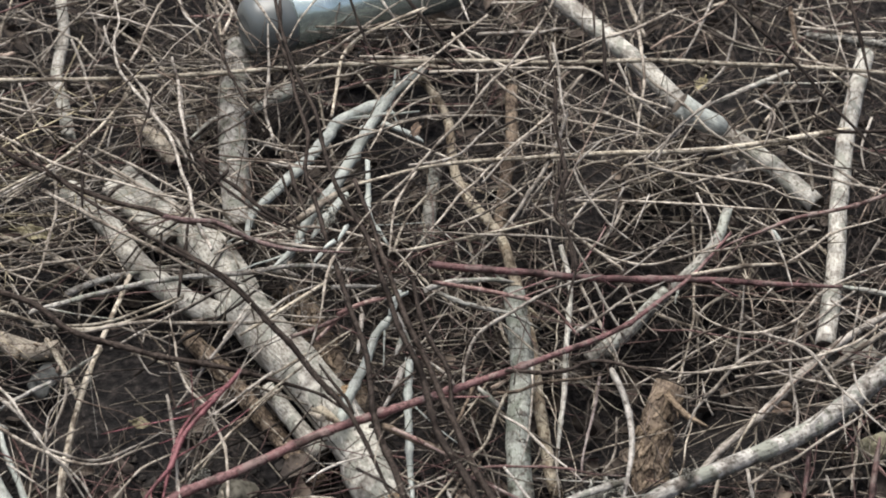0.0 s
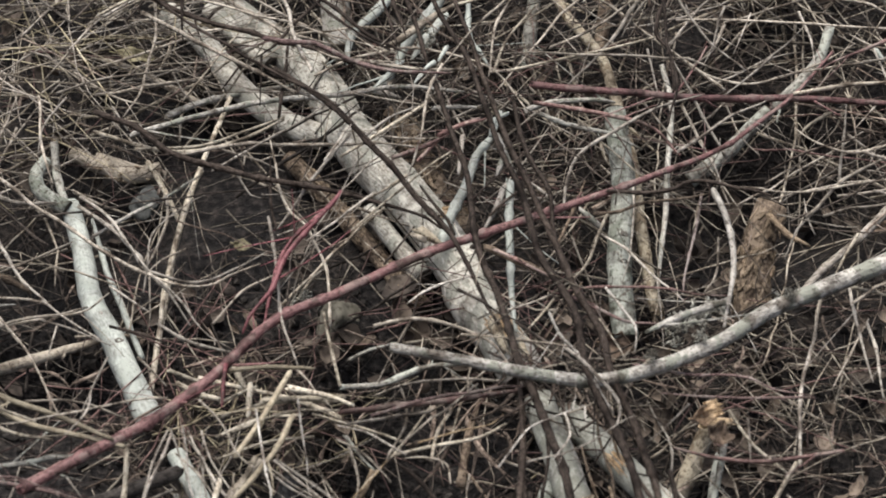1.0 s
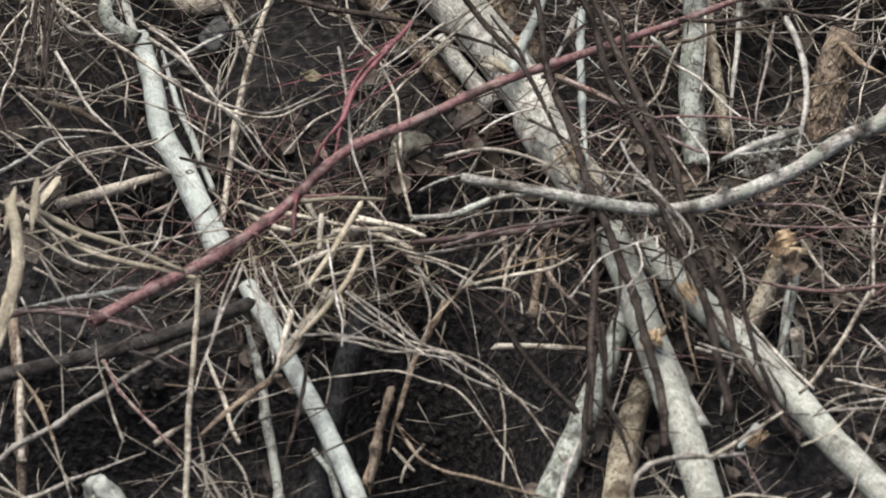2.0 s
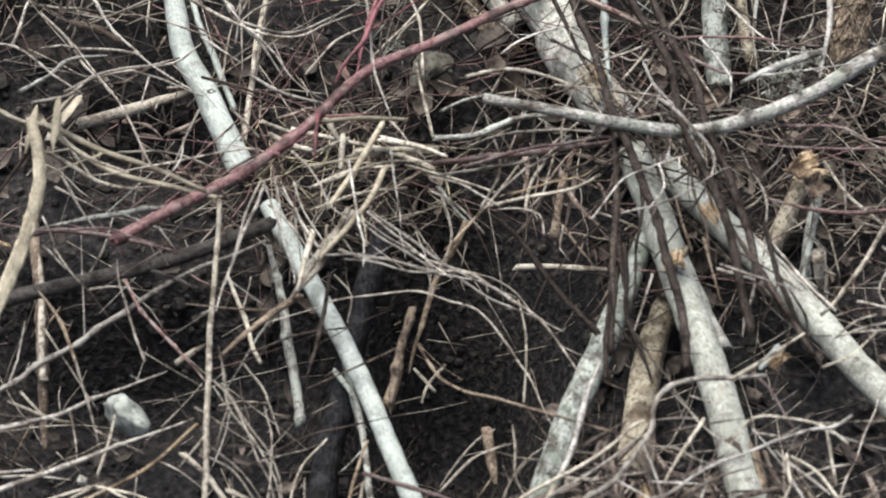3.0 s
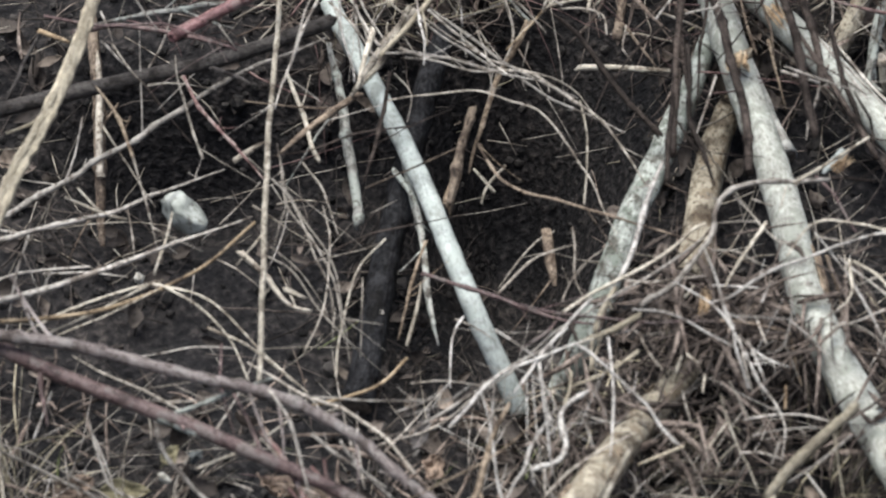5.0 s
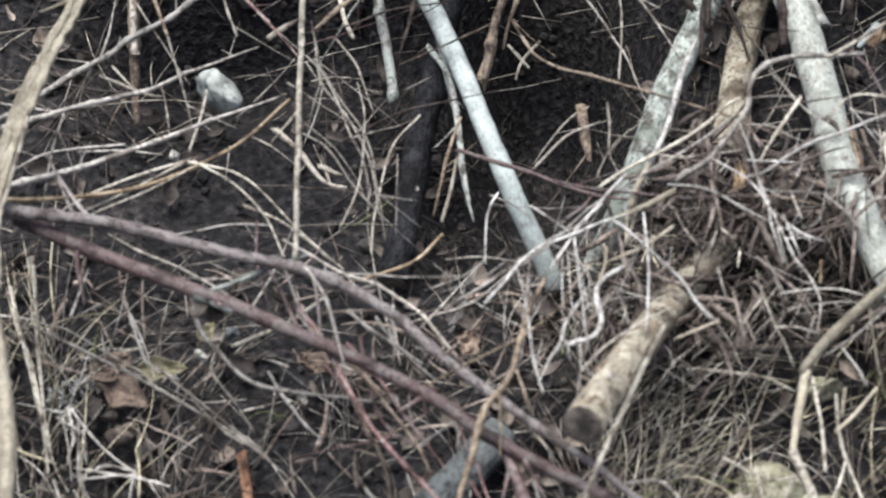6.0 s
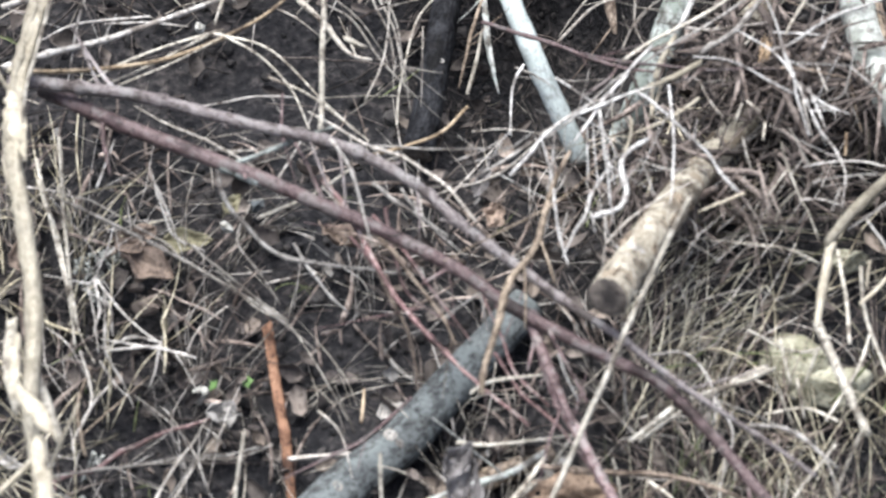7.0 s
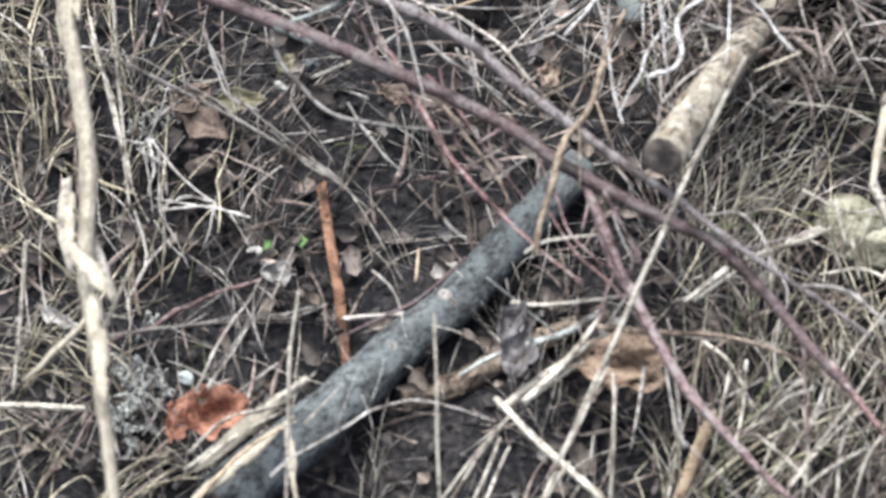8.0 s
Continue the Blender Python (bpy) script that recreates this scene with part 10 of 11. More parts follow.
rock((-0.449, -0.431, 0.040), 0.0116, (1, 0.8, 0.7), SLATE, "small grey pebble on dark soil", 10)
rock((-0.507, -0.699, 0.040), 0.0141, (1, 0.8, 0.7), STONE, "small pale pebble on dark soil", 11)
rock((-0.588, -0.869, 0.040), 0.0097, (1, 0.8, 0.7), CHALK, "small white pebble on dark soil", 12)


# ---- leaves ----
def leaf_shape(rng, length, width, curl, holes=0, m=None):
    """One curled, veined leaf as a grid with a wavy rim."""
    nu, nv = (18, 12) if holes is not None else (7, 4)
    verts, faces, uvs = [], [], []
    tw, cup, ph = rng.uniform(-0.8, 0.8), rng.uniform(0.4, 1.4) * curl, rng.uniform(0, 6)
    for i in range(nu + 1):
        s = i / nu
        w = width * (math.sin(math.pi * s ** 0.8) ** 0.7 * (1 + 0.18 * math.sin(9 * s + ph)) + 0.03)
        for j in range(nv + 1):
            t = j / nv * 2 - 1
            x = (s - 0.5) * length
            y = t * w / 2
            z = cup * (t * t - 0.3) * w * 0.5 + curl * length * 0.5 * (s - 0.4) ** 2 + 0.06 * width * math.sin(7 * s + 5 * t + ph) - 0.05 * width * (1 - min(1, abs(t) * 5))
            if holes is not None:
                z += curl * width * 0.3 * noise.noise(Vector((s * 3.5, t * 2, ph)))
                y *= 1 + 0.35 * noise.noise(Vector((s * 5, ph, 3 if t > 0 else 9)))
            a = tw * (s - 0.5)
            verts.append(m @ Vector((x, y * math.cos(a) - z * math.sin(a), y * math.sin(a) + z * math.cos(a))))
    for i in range(nu):
        for j in range(nv):
            if holes and rng.random() < holes:
                continue
            k = i * (nv + 1) + j
            faces.append((k, k + 1, k + nv + 2, k + nv + 1))
            uvs += [(i / nu, j / nv), (i / nu, (j + 1) / nv), ((i + 1) / nu, (j + 1) / nv), ((i + 1) / nu, j / nv)]
    return verts, faces, uvs


def lie(u, v, h, rng, tilt=25):
    """A pose lying on the bank, turned at random."""
    base = Matrix((ALONG, UP, OUT)).transposed().to_4x4()
    spin = Euler((radians(rng.gauss(0, tilt)), radians(rng.gauss(0, tilt)), rng.uniform(0, 6.3))).to_matrix().to_4x4()
    return Matrix.Translation(at(u, v, h)) @ base @ spin


LEAVES = {
    "russet": plain("russet_leaf", (0.12, 0.052, 0.032), (0.29, 0.142, 0.09), 45, 0.75, 0.6),
    "brown": plain("brown_leaf", (0.09, 0.066, 0.05), (0.21, 0.155, 0.115), 45, 0.8, 0.6),
    "fawn": plain("fawn_leaf", (0.13, 0.088, 0.058), (0.25, 0.18, 0.122), 45, 0.8, 0.6),
    "yellow": plain("yellow_leaf", (0.20, 0.178, 0.105), (0.34, 0.31, 0.20), 45, 0.8, 0.5),
    "bleached": plain("bleached_leaf", (0.16, 0.148, 0.13), (0.3, 0.28, 0.25), 45, 0.8, 0.5),
    "grey": plain("grey_leaf", (0.10, 0.09, 0.085), (0.20, 0.185, 0.175), 30, 0.8, 0.5),
    "green": plain("green_leaf", (0.07, 0.13, 0.035), (0.14, 0.23, 0.07), 30, 0.6, 0.3),
}


def leaf(place, length, width, curl, skin, label, seed, holes=0.0, turn=None, tilt=18):
    rng = random.Random(seed)
    m = lie(*place, rng, tilt)
    if turn is not None:
        m = Matrix.Translation(at(*place)) @ Matrix((ALONG, UP, OUT)).transposed().to_4x4() @ Euler((0.2, 0.1, radians(turn))).to_matrix().to_4x4()
    shape = leaf_shape(rng, length, width, curl, holes, m)
    me = mesh_of("leaf", [(*shape, 0)], [LEAVES[skin]])
    ob = new("leaf", me)
    spine = [shape[0][i * 13 + 6] + OUT * 0.0006 for i in range(0, 19, 3)]
    spine = [spine[0] * 2 - spine[1]] + spine
    rib = tube(spine, [0.0012 - 0.00011 * i for i in range(len(spine))], 5, rng, 0.05)
    part("midrib", mesh_of("midrib", [(*rib, 0)], [LEAVES[skin]]), ob)
    sol = ob.modifiers.new("thickness", "SOLIDIFY")
    sol.thickness = 0.0006
    return tagged(ob, label, "leaf")


leaf((-0.538, -0.940, 0.100), 0.0831, 0.0658, 1.1, "russet", "curled russet dead leaf with worn holes", 3, 0.05, 20)
leaf((-0.584, -0.947, 0.090), 0.0623, 0.0346, 1.6, "russet", "curled russet dead leaf scrap", 4, 0.08, 65)
leaf((-0.369, 0.957, 0.110), 0.0597, 0.0239, 0.5, "yellow", "pale yellow dead leaf on the soil", 5, 0, -8)
leaf((-0.204, 0.625, 0.070), 0.0278, 0.0180, 0.5, "yellow", "small pale yellow leaf on a thin stalk", 6, 0, -10)
leaf((0.651, 1.191, 0.180), 0.0285, 0.0196, 0.6, "yellow", "small yellow leaf caught in twigs", 7)
leaf((0.206, 1.081, 0.200), 0.0299, 0.0158, 0.9, "brown", "small dull brown leaf caught in twigs", 8, 0, 80)
leaf((-0.583, -0.516, 0.050), 0.0863, 0.0431, 0.8, "brown", "folded brown dead leaf on soil", 9, 0, -30)
leaf((-0.534, -0.487, 0.050), 0.0649, 0.0288, 0.5, "yellow", "pale yellowish dead leaf on soil", 10, 0, 0)
leaf((-0.336, -0.489, 0.060), 0.0504, 0.0360, 0.9, "brown", "crumpled brown leaf under stems", 11, 0.05)
leaf((-0.140, -0.458, 0.060), 0.0360, 0.0288, 0.9, "brown", "dull red brown leaf in litter", 12)
leaf((-0.155, -0.409, 0.060), 0.0433, 0.0217, 0.7, "grey", "grey dead leaf in litter", 13)
leaf((-0.040, -0.880, 0.130), 0.118, 0.074, 0.35, "fawn", "large light brown dead leaf among grass", 14, 0.06, 15)
leaf((-0.026, -0.902, 0.130), 0.0830, 0.0484, 1.3, "fawn", "folded light brown dead leaf among grass", 44, 0.06, -25)
leaf((-0.745, -0.807, 0.080), 0.0527, 0.0183, 0.4, "bleached", "bleached whitish leaf on the soil", 15, 0, -28)
leaf((-0.169, -0.886, 0.160), 0.0764, 0.0417, 1.5, "grey", "shrivelled grey leaf hanging on a stem", 16, 0.05, 75)
leaf((-0.177, -0.845, 0.160), 0.0555, 0.0278, 1.6, "grey", "shrivelled grey leaf hanging on a stem", 17, 0.05, 50)
leaf((-0.265, -0.736, 0.060), 0.0422, 0.0316, 0.6, "bleached", "bleached whitish leaf on the soil", 18)
leaf((-0.479, -0.735, 0.060), 0.0422, 0.0316, 0.6, "bleached", "bleached whitish leaf on the soil", 19)
leaf((-0.447, -0.689, 0.050), 0.0169, 0.0141, 0.4, "green", "small fresh green seedling leaf", 20)
leaf((-0.492, -0.693, 0.050), 0.0127, 0.0099, 0.4, "green", "small fresh green seedling leaf", 21)
leaf((0.729, 0.621, 0.100), 0.0364, 0.0231, 0.6, "brown", "light brown leaf on the soil", 22)
leaf((0.337, 0.411, 0.100), 0.0560, 0.0360, 0.9, "brown", "red brown leaf behind branches", 23)
leaf((0.701, 1.035, 0.160), 0.0315, 0.0227, 1.2, "bleached", "curled scrap of papery white bark", 24, 0.05)
leaf((0.684, 1.055, 0.170), 0.0297, 0.0157, 1.4, "bleached", "curled scrap of papery white bark", 25, 0.05)

leaf((0.454, 0.188, 0.200), 0.040, 0.032, 1.3, "brown", "curled dull brown leaf on a broken stub", 61, 0.05, 70)
leaf((0.440, 0.215, 0.205), 0.040, 0.026, 1.2, "fawn", "curled light brown leaf on a broken stub", 62, 0.05, 10)
leaf((-0.466, -0.495, 0.165), 0.030, 0.020, 1.0, "yellow", "small pale curled leaf on a thin twig", 66, 0.05, 60)
leaf((-0.600, -0.490, 0.06), 0.060, 0.034, 0.7, "brown", "crumpled brown leaf on the soil", 64, 0.05, 40)
leaf((-0.745, -0.520, 0.06), 0.055, 0.034, 0.9, "brown", "crumpled dull brown leaf on the soil", 65, 0.05, 100)


def leaf_litter(label, skin, count, box, size, seed, high=0.05):
    """Uncountable dead leaves and scraps on the soil."""
    rng = random.Random(seed)
    parts = []
    for _ in range(count):
        u, v = rng.uniform(box[0], box[1]), rng.uniform(box[2], box[3])
        if not room(u, v, rng):
            continue
        ln = rng.uniform(*size)
        parts.append((*leaf_shape(rng, ln, ln * rng.uniform(0.3, 0.65), rng.uniform(0.3, 1.4), None, lie(u, v, swell(u, v) + rng.uniform(0.004, high), rng, 35)), 0))
    return tagged(new("leaf_litter", mesh_of("leaf_litter", parts, [skin])), label, "litter", kind="stuff")


DULL = plain("dull_leaf", (0.04, 0.033, 0.029), (0.115, 0.095, 0.079), 25, 0.85, 0.5, True, 0.5)
leaf_litter("damp dark dead leaves pressed on the soil", DULL, 1000, (-1.1, 0.9, -1.25, 0.0), (0.015, 0.05), 31)
leaf_litter("dry brown dead leaves on the soil", LEAF, 420, (-1.1, 0.9, -1.25, -0.3), (0.012, 0.045), 32)
leaf_litter("damp dark dead leaves under the brush", DULL, 900, (-1.1, 1.2, 0.0, 1.7), (0.025, 0.07), 33)
leaf_litter("bleached leaf scraps on the soil", LEAVES["bleached"], 130, (-1.0, 0.4, -1.25, -0.3), (0.008, 0.028), 35)
leaf_litter("light brown dead leaves round the broken stub", LEAF, 90, (0.3, 0.85, 0.08, 0.5), (0.02, 0.05), 37, 0.08)
leaf_litter("brown dead leaves in the hollow", LEAF, 150, (-0.12, 0.3, 0.1, 0.5), (0.02, 0.055), 36, 0.1)
leaf_litter("dry brown dead leaves under the brush", LEAF, 330, (-1.1, 1.2, 0.0, 1.7), (0.02, 0.05), 34)



def clods(count, box, seed):
    rng = random.Random(seed)
    bm = bmesh.new()
    bmesh.ops.create_icosphere(bm, subdivisions=1, radius=1)
    base = [v.co.copy() for v in bm.verts]
    tris = [tuple(v.index for v in f.verts) for f in bm.faces]
    bm.free()
    parts = []
    for _ in range(count):
        u, v = rng.uniform(box[0], box[1]), rng.uniform(box[2], box[3])
        if not room(u, v, rng) and rng.random() < 0.5:
            continue
        s = rng.uniform(0.003, 0.008) * (2.2 if rng.random() < 0.12 else 1)
        m = lie(u, v, swell(u, v) + s * 0.3, rng, 60)
        parts.append(([m @ Vector([c * s * rng.uniform(0.6, 1.2) for c in p]) for p in base], tris, [(0, 0)] * 60, 0))
    return tagged(new("soil_clods", mesh_of("soil_clods", parts, [CLOD], False)), "dark crumbled clods of damp soil", "soil", kind="stuff")


CLOD = plain("soil_clod", (0.008, 0.0075, 0.007), (0.045, 0.04, 0.036), 40, 0.9, 0.8, True, 0.6)
clods(5000, (-1.0, 0.9, -1.25, 0.6), 41)

# fine tangle, top of the bank to its foot
tangle("dense dry grey twigs tangled over the bank", "twig", 640, (-0.8, 1.3, 0.55, 1.75), (0.1, 0.6), (1.6, 5.6), 5, 55, (0.04, 0.17), 0.1, 11)
tangle("bleached thin twigs over the brush", "ash", 270, (-0.8, 1.3, 0.55, 1.75), (0.1, 0.55), (1.4, 5.2), 20, 55, (0.1, 0.13), 0.1, 13)
# near-black shade deep in the brush is put into these twigs' colour
tangle("dark fine twigs deep in the brush", "dark", 1250, (-0.8, 1.3, 0.45, 1.75), (0.1, 0.45), (1.5, 5.5), 60, 60, (0.02, 0.13), 0.12, 12)
tangle("dark twigs caught over the upper logs", "dark", 75, (-0.4, 0.9, 0.55, 1.45), (0.12, 0.5), (1.6, 4.4), 35, 60, (0.13, 0.14), 0.1, 81)
tangle("brown twigs caught over the upper logs", "papery", 65, (-0.4, 0.9, 0.5, 1.45), (0.12, 0.5), (1.6, 4.2), 15, 55, (0.13, 0.14), 0.1, 82)
tangle("dry twigs matted round the broken stub", "twig", 60, (0.3, 0.8, 0.08, 0.42), (0.08, 0.34), (1.4, 4.0), 150, 55, (0.06, 0.12), 0.1, 83)
tangle("brown twigs matted round the broken stub", "papery", 60, (0.3, 0.8, 0.08, 0.42), (0.08, 0.3), (1.4, 4.0), 20, 60, (0.04, 0.1), 0.1, 84)
tangle("thin dull red twigs in the brush", "red", 130, (-0.8, 1.2, 0.2, 1.5), (0.15, 0.5), (1.5, 4), 5, 40, (0.06, 0.12), 0.1, 15)
tangle("dry grey twigs in the middle of the bank", "twig", 185, (-1.0, 1.0, -0.15, 0.6), (0.08, 0.34), (1.3, 4.6), 10, 60, (0.02, 0.1), 0.1, 16)
tangle("dark fine twigs on the soil of the hollow", "dark", 800, (-1.0, 1.0, -0.4, 0.5), (0.06, 0.3), (1.5, 4), 40, 60, (0.01, 0.06), 0.15, 17)
tangle("dry twigs caught over the fork of the logs", "twig", 26, (0.12, 0.34, 0.22, 0.42), (0.05, 0.22), (1.5, 4), -20, 60, (0.14, 0.2), 0.12, 61)
tangle("dark twigs caught over the fork of the logs", "dark", 34, (0.12, 0.34, 0.22, 0.42), (0.05, 0.22), (1.5, 5), -70, 40, (0.14, 0.2), 0.12, 62)
tangle("straw and broken stalks heaped in the brush", "straw", 52, (-0.30, 0.0, 0.24, 0.40), (0.05, 0.2), (1.6, 3.8), 20, 50, (0.06, 0.1), 0.12, 18, "straw_heap")
tangle("brown twigs heaped in the brush", "papery", 110, (-0.40, 0.25, 0.24, 0.44), (0.06, 0.3), (1.5, 4), 15, 50, (0.05, 0.12), 0.18, 25)
tangle("red brown twigs matted in the brush", "red", 46, (-0.5, 0.7, 0.05, 0.5), (0.12, 0.4), (1.5, 3.5), 5, 40, (0.08, 0.1), 0.1, 19)
tangle("bleached twig thatch heaped on the bank foot", "ash", 10, (0.02, 0.55, -0.44, -0.10), (0.12, 0.42), (0.9, 3.2), 35, 40, (0.08, 0.08), 0.12, 20)
tangle("brown twig thatch heaped on the bank foot", "twig", 22, (0.05, 0.6, -0.46, -0.12), (0.06, 0.3), (1.2, 4), 40, 55, (0.03, 0.1), 0.12, 21)
tangle("dark twig thatch heaped on the bank foot", "dark", 130, (0.05, 0.6, -0.46, -0.15), (0.04, 0.25), (1.5, 4.5), 40, 55, (0.05, 0.1), 0.12, 30)
grass("dry straw-coloured grass lying over in tufts", "straw", 34, 9, (0.0, 0.6, -1.25, -0.42), (0.1, 0.34), (0.8, 2.7), 68, 14)
# shade down between the straw tufts is put into this grass's brown
grass("shaded brown dead grass among the straw", "papery", 40, 12, (0.0, 0.6, -1.25, -0.42), (0.08, 0.26), (0.9, 2.8), 80, 63)
grass("dull grey dead grass at the edge of the soil", "twig", 40, 12, (-1.0, 0.3, -1.25, -0.42), (0.05, 0.2), (0.7, 2.2), 80, 64)
tangle("weathered grass and twigs on the bank foot", "ash", 75, (-1.0, 0.1, -1.25, -0.3), (0.04, 0.26), (0.8, 2.4), 60, 60, (0.01, 0.05), 0.08, 22, "dry_grass")
tangle("thin grey twigs on the bank foot", "twig", 150, (-1.0, 0.2, -1.25, -0.3), (0.05, 0.32), (0.8, 2.6), 50, 60, (0.01, 0.06), 0.08, 23)
tangle("dark thin twigs on the bank foot", "dark", 400, (-1.0, 0.6, -1.25, -0.3), (0.05, 0.25), (1, 3), 50, 60, (0.01, 0.07), 0.1, 26)
grass("dry straw-coloured grass along the edge of the soil", "straw", 26, 12, (-1.0, -0.6, -1.2, -0.3), (0.08, 0.24), (1.2, 3.4), 90, 24)
grass("bleached dry grass on the bank foot", "ash", 36, 9, (-0.95, 0.5, -1.2, -0.4), (0.05, 0.2), (1, 2.8), 90, 27)
tangle("short broken straw bits on the soil of the hollow", "straw", 80, (-0.15, 0.3, -0.25, 0.3), (0.02, 0.09), (1, 3.2), 30, 70, (0.0, 0.04), 0.1, 28)
tangle("short broken twig bits on the soil", "twig", 420, (-0.95, 0.7, -1.2, 0.55), (0.012, 0.06), (1, 3), 30, 80, (0.0, 0.04), 0.1, 29)

ribbons("papery brown dead blades hanging in the thatch", "mat", 640, (0.03, 0.52, -0.48, -0.17), (0.03, 0.13), (3, 11), -70, 60, (0.05, 0.2), 51)
ribbons("flat bleached dry grass blades on the bank foot", "ash", 120, (-0.98, 0.56, -1.25, -0.4), (0.05, 0.2), (2.5, 6), 70, 60, (0.01, 0.07), 52)
ribbons("flat straw-coloured dry grass blades", "straw", 150, (0.0, 0.6, -1.3, -0.42), (0.08, 0.28), (1.4, 4), 66, 28, (0.04, 0.11), 53)
ribbons("papery brown dead blades on the soil", "papery", 620, (-0.98, 0.25, -1.25, -0.35), (0.03, 0.14), (3, 8), 60, 70, (0.0, 0.05), 54)
ribbons("flat dry grass blades along the edge of the soil", "straw", 60, (-1.0, -0.55, -1.25, -0.35), (0.06, 0.2), (2.5, 7), 80, 50, (0.01, 0.08), 55)
ribbons("papery brown scraps caught in the brush", "papery", 260, (-0.8, 1.2, 0.1, 1.6), (0.02, 0.09), (4, 9), 30, 80, (0.03, 0.16), 56, "bark_scraps")
tangle("bleached fibrous strands heaped by the log end", "ash", 70, (0.10, 0.28, -0.72, -0.42), (0.06, 0.26), (0.8, 2.2), 62, 24, (0.08, 0.14), 0.25, 57, "plant_fibres")
ribbons("papery brown blades hanging in the hollow", "papery", 150, (-0.05, 0.26, 0.1, 0.36), (0.04, 0.14), (3, 9), -80, 30, (0.02, 0.16), 58)
ribbons("broad dull dead blades among the dry grass", "hay", 270, (0.0, 0.62, -1.28, -0.4), (0.06, 0.22), (1.2, 3.2), 64, 26, (0.02, 0.11), 72)
ribbons("sparse green blades in the dry grass", "green", 46, (0.0, 0.6, -1.25, -0.5), (0.06, 0.18), (2, 4.5), 70, 35, (0.05, 0.12), 59, "green_grass")
ribbons("sparse green blades on the soil", "green", 26, (-0.9, 0.0, -1.1, 0.0), (0.03, 0.1), (1.5, 4), 70, 45, (0.01, 0.05), 60, "green_grass")
tangle("fine brown twigs on the floor of the hollow", "papery", 170, (-0.12, 0.26, -0.12, 0.36), (0.03, 0.16), (1.2, 3.4), 30, 70, (0.0, 0.07), 0.1, 70)
tangle("short dark twigs on the floor of the hollow", "dark", 200, (-0.2, 0.26, -0.3, 0.36), (0.03, 0.16), (1.4, 4), 30, 70, (0.0, 0.08), 0.1, 71)


def torn_wood(place, length, width, turn, seed):
    """Torn fibres of bare wood: flat splinters side by side, standing a little off the log."""
    rng = random.Random(seed)
    way = ALONG * math.cos(radians(turn)) + UP * math.sin(radians(turn))
    side, c, strips = way.cross(OUT).normalized(), at(*place), []
    for i in range(9):
        k = (i / 8 - 0.5) * width
        a, b = rng.uniform(-0.5, -0.25) * length, rng.uniform(0.2, 0.55) * length
        lift = rng.uniform(0, 0.004)
        line = [c + side * (k + rng.gauss(0, 0.0008)) + way * (a + (b - a) * q) + OUT * (lift + 0.006 * q * q * rng.uniform(0, 1)) for q in (0, 0.3, 0.6, 0.85, 1)]
        r = width / 9 * rng.uniform(0.6, 1.0)
        strips.append((*tube(line, [r * 0.7, r, r * 0.9, r * 0.6, r * 0.2], 6, rng, 0.15, 0.5), 0))
    ob = tagged(new("torn_wood", mesh_of("torn_wood", strips[4:5], [BARK["ochre"]])), "torn ochre wood fibres on a broken log", "torn wood")
    for strip in strips[:4] + strips[5:]:
        part("splinter", mesh_of("splinter", [strip], [BARK["ochre"]]), ob)
    return ob


torn_wood((0.167, 0.416, 0.145), 0.055, 0.034, -60, 1)
torn_wood((0.262, 0.094, 0.158), 0.030, 0.026, -75, 2)
torn_wood((0.386, -0.119, 0.250), 0.035, 0.014, 40, 4)
torn_wood((0.316, 0.156, 0.185), 0.055, 0.018, -60, 8)
torn_wood((0.445, 0.193, 0.255), 0.028, 0.026, 20, 9)
torn_wood((0.265, 0.082, 0.190), 0.022, 0.016, 75, 10)
torn_wood((0.095, 0.628, 0.135), 0.024, 0.018, -30, 5)
torn_wood((0.208, -0.295, 0.200), 0.040, 0.012, 80, 6)
tangle("pale tan twigs matted at the edge of the brush", "straw", 60, (-0.75, -0.2, 0.75, 1.25), (0.1, 0.4), (1.4, 4.2), -25, 40, (0.08, 0.14), 0.08, 73)
tangle("bleached twigs matted at the edge of the brush", "ash", 50, (-0.75, -0.2, 0.75, 1.25), (0.1, 0.4), (1.4, 4.2), -25, 40, (0.08, 0.14), 0.08, 74)


def lichen_tuft(place, size, seed):
    """A bushy tuft of grey-green lichen: short forking threads from one base."""
    rng = random.Random(seed)
    parts = []

    def fork(p, way, ln, r, deep):
        q = p + way * ln
        parts.append((*tube([p, p + way * ln * 0.5 + OUT * rng.uniform(-0.1, 0.1) * ln, q], [r, r * 0.85, r * 0.7], 4, rng, 0.1), 0))
        if deep:
            for _ in range(rng.randint(2, 3)):
                w = (way + Vector((rng.gauss(0, 0.6), rng.gauss(0, 0.6), rng.gauss(0, 0.6)))).normalized()
                fork(q, w, ln * rng.uniform(0.55, 0.85), r * 0.75, deep - 1)

    for _ in range(22):
        w = (OUT + ALONG * rng.gauss(0, 0.9) + UP * rng.gauss(0, 0.9)).normalized()
        fork(at(*place) + (ALONG * rng.gauss(0, 0.35) + UP * rng.gauss(0, 0.5)) * size, w, size * rng.uniform(0.25, 0.45), size * 0.085, 3)
    return tagged(new("lichen_tuft", mesh_of("lichen_tuft", parts, [LITTER["lichen"]])), "pale grey green bushy lichen tuft", "lichen", kind="stuff")


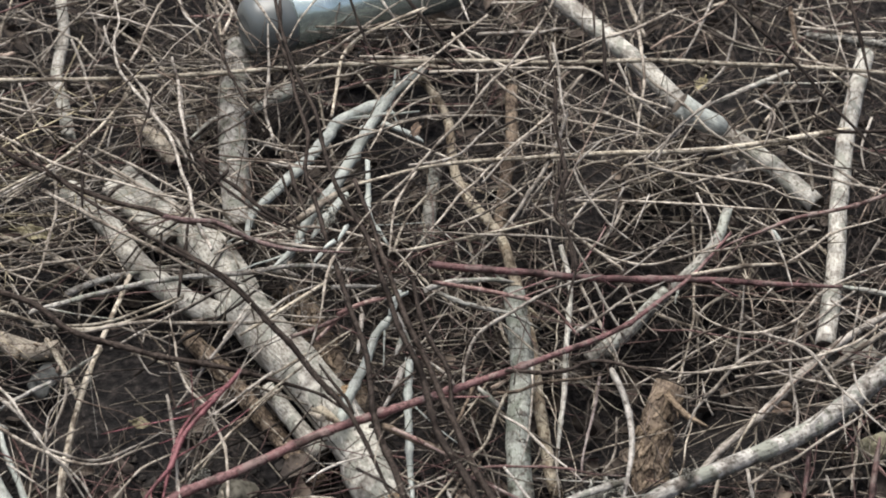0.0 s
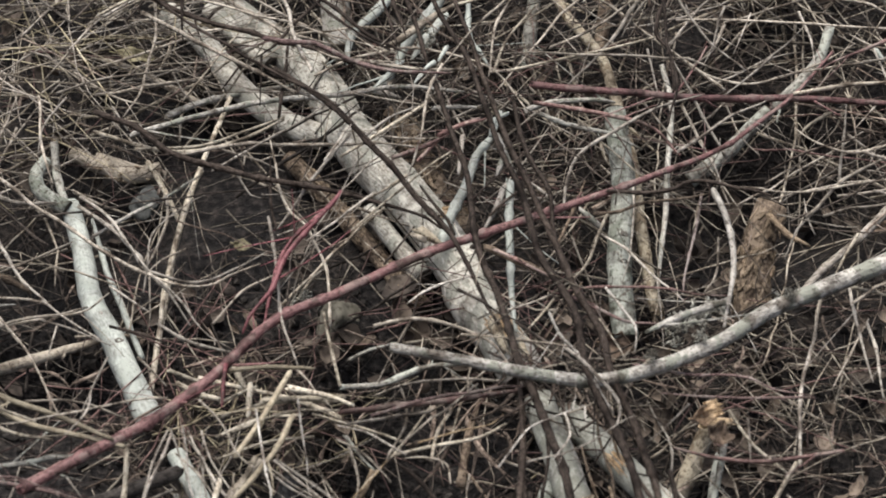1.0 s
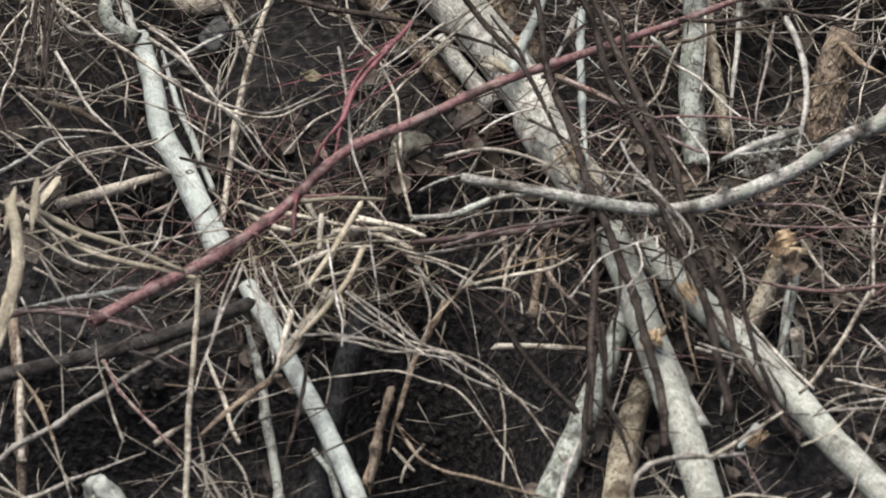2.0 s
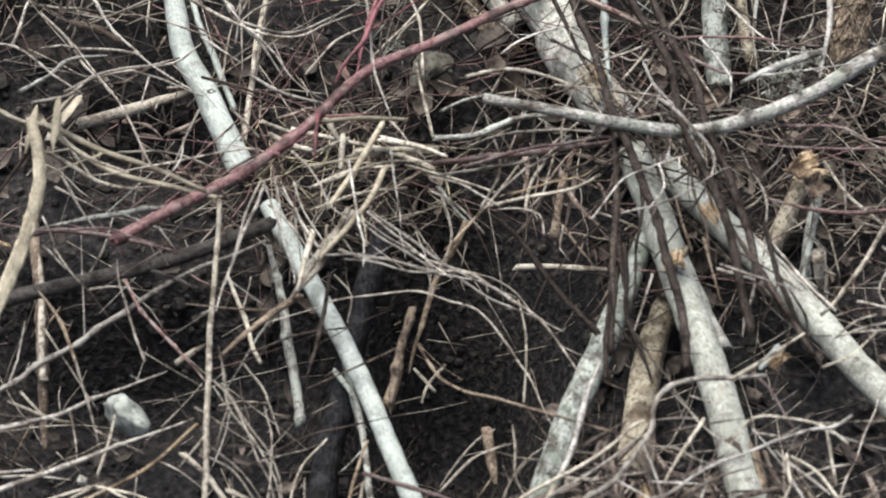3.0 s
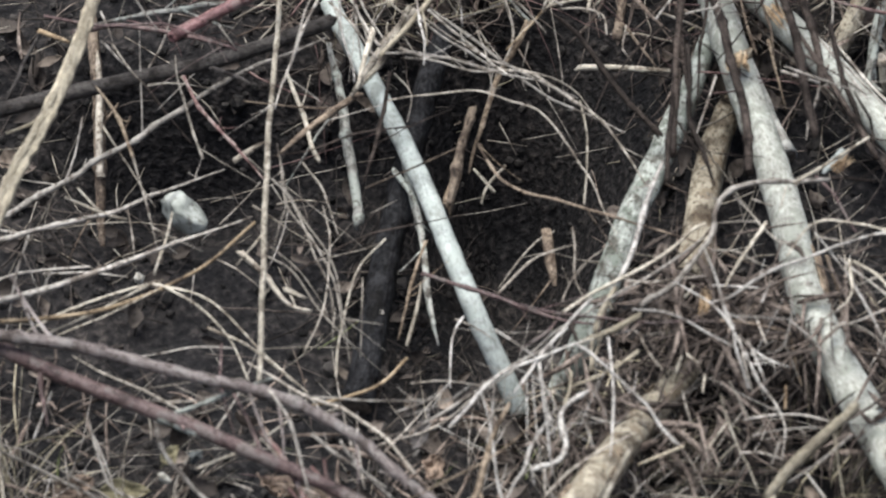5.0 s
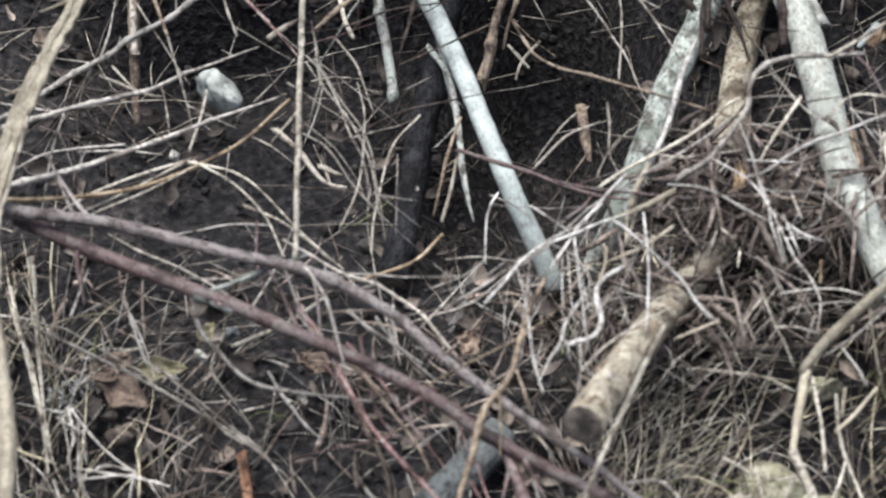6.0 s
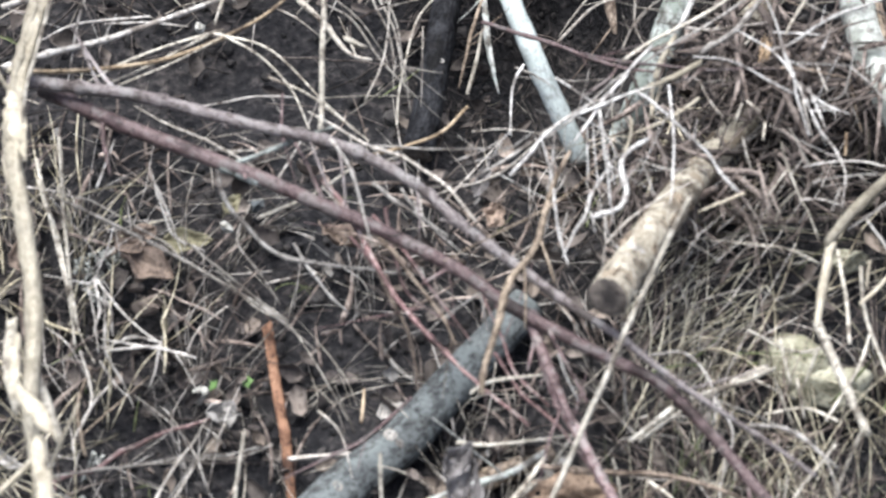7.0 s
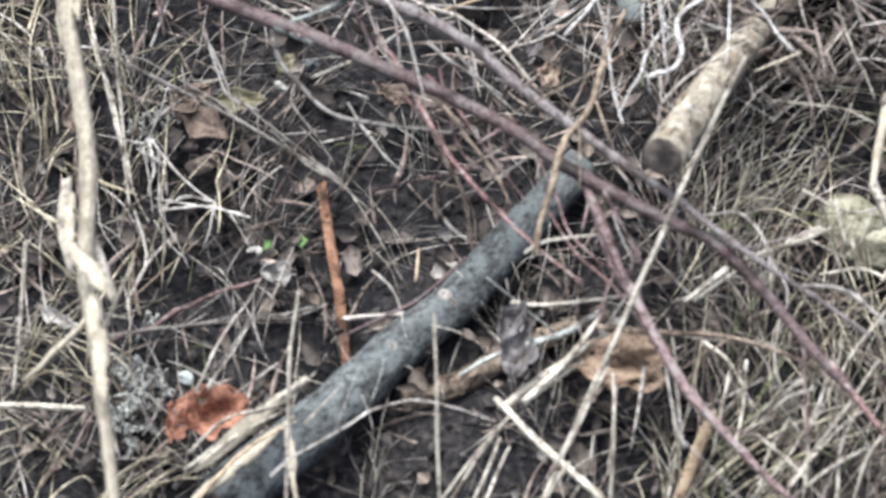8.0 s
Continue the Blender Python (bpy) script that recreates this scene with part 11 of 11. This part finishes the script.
lichen_tuft((-0.648, -0.882, 0.030), 0.0417, 1)
lichen_tuft((-0.659, -0.935, 0.030), 0.0346, 2)
lichen_tuft((-0.653, -0.539, 0.030), 0.0301, 3)
lichen_tuft((0.401, 0.351, 0.220), 0.0208, 5)
lichen_tuft((0.429, 0.367, 0.220), 0.0208, 6)
lichen_tuft((0.457, 0.384, 0.220), 0.0176, 7)
lichen_tuft((-0.116, 0.530, 0.060), 0.0178, 4)


def sheath(a, b, width, label, seed):
    """A torn, papery leaf sheath peeling from a stalk."""
    rng = random.Random(seed)
    a, b = at(*a), at(*b)
    d = (b - a)
    side = d.normalized().cross(OUT).normalized()
    verts, faces, uvs, n, m = [], [], [], 12, 5
    for i in range(n + 1):
        s = i / n
        w = width * (0.25 + math.sin(math.pi * min(1, s * 1.15)) ** 0.6) * (1 + 0.35 * noise.noise(Vector((s * 5, seed, 0))))
        c = a + d * s + side * width * 0.15 * noise.noise(Vector((s * 2.5, seed, 4)))
        for j in range(m + 1):
            t = j / m - 0.5
            verts.append(c + side * w * t + OUT * (w * (0.7 * (0.25 - t * t) + 0.25 * noise.noise(Vector((s * 6, t * 3, seed))))))
    for i in range(n):
        for j in range(m):
            if j in (0, m - 1) and rng.random() < 0.12:
                continue
            k = i * (m + 1) + j
            faces.append((k, k + 1, k + m + 2, k + m + 1))
            uvs += [(j * 0.004, i * 0.02), (j * 0.004 + 0.004, i * 0.02), (j * 0.004 + 0.004, i * 0.02 + 0.02), (j * 0.004, i * 0.02 + 0.02)]
    ob = new("leaf_sheath", mesh_of("leaf_sheath", [(verts, faces, uvs, 0)], [BARK["sheath"]]))
    sol = ob.modifiers.new("thickness", "SOLIDIFY")
    sol.thickness = 0.0006
    return tagged(ob, label, "leaf sheath")


for spot, size, seed in (((0.070, 0.895, 0.20), 0.016, 21), ((0.055, 0.93, 0.20), 0.013, 22), ((0.36, 0.257, 0.29), 0.010, 23), ((0.43, 0.29, 0.285), 0.010, 24), ((0.56, 0.37, 0.275), 0.010, 25)):
    lichen_tuft(spot, size, seed)

TORN = "torn papery straw-coloured sheath on a dry stalk"
sheath((-0.692, -0.759, 0.350), (-0.695, -0.843, 0.340), 0.0114, TORN, 3)
sheath((-0.684, -0.839, 0.380), (-0.628, -0.920, 0.400), 0.0184, TORN, 4)
sheath((-0.654, -0.904, 0.380), (-0.631, -1.045, 0.380), 0.0196, TORN, 5)
sheath((-0.553, -1.040, 0.160), (-0.424, -0.920, 0.170), 0.0180, "folded straw-coloured dry leaf lying across the log", 6)
sheath((-0.561, -1.087, 0.160), (-0.436, -0.971, 0.170), 0.0152, "folded straw-coloured dry leaf lying across the log", 7)
sheath((-0.443, -0.979, 0.180), (-0.429, -1.087, 0.160), 0.0096, "folded straw-coloured dry leaf lying across the log", 8)
sheath((-0.590, 0.262, 0.31), (-0.603, 0.190, 0.30), 0.009, TORN, 11)
sheath((-0.561, 0.275, 0.31), (-0.566, 0.185, 0.30), 0.010, TORN, 12)
sheath((-0.532, 0.285, 0.30), (-0.572, 0.215, 0.30), 0.009, TORN, 13)
sheath((-0.728, -0.426, 0.340), (-0.701, -0.524, 0.340), 0.022, TORN, 15)
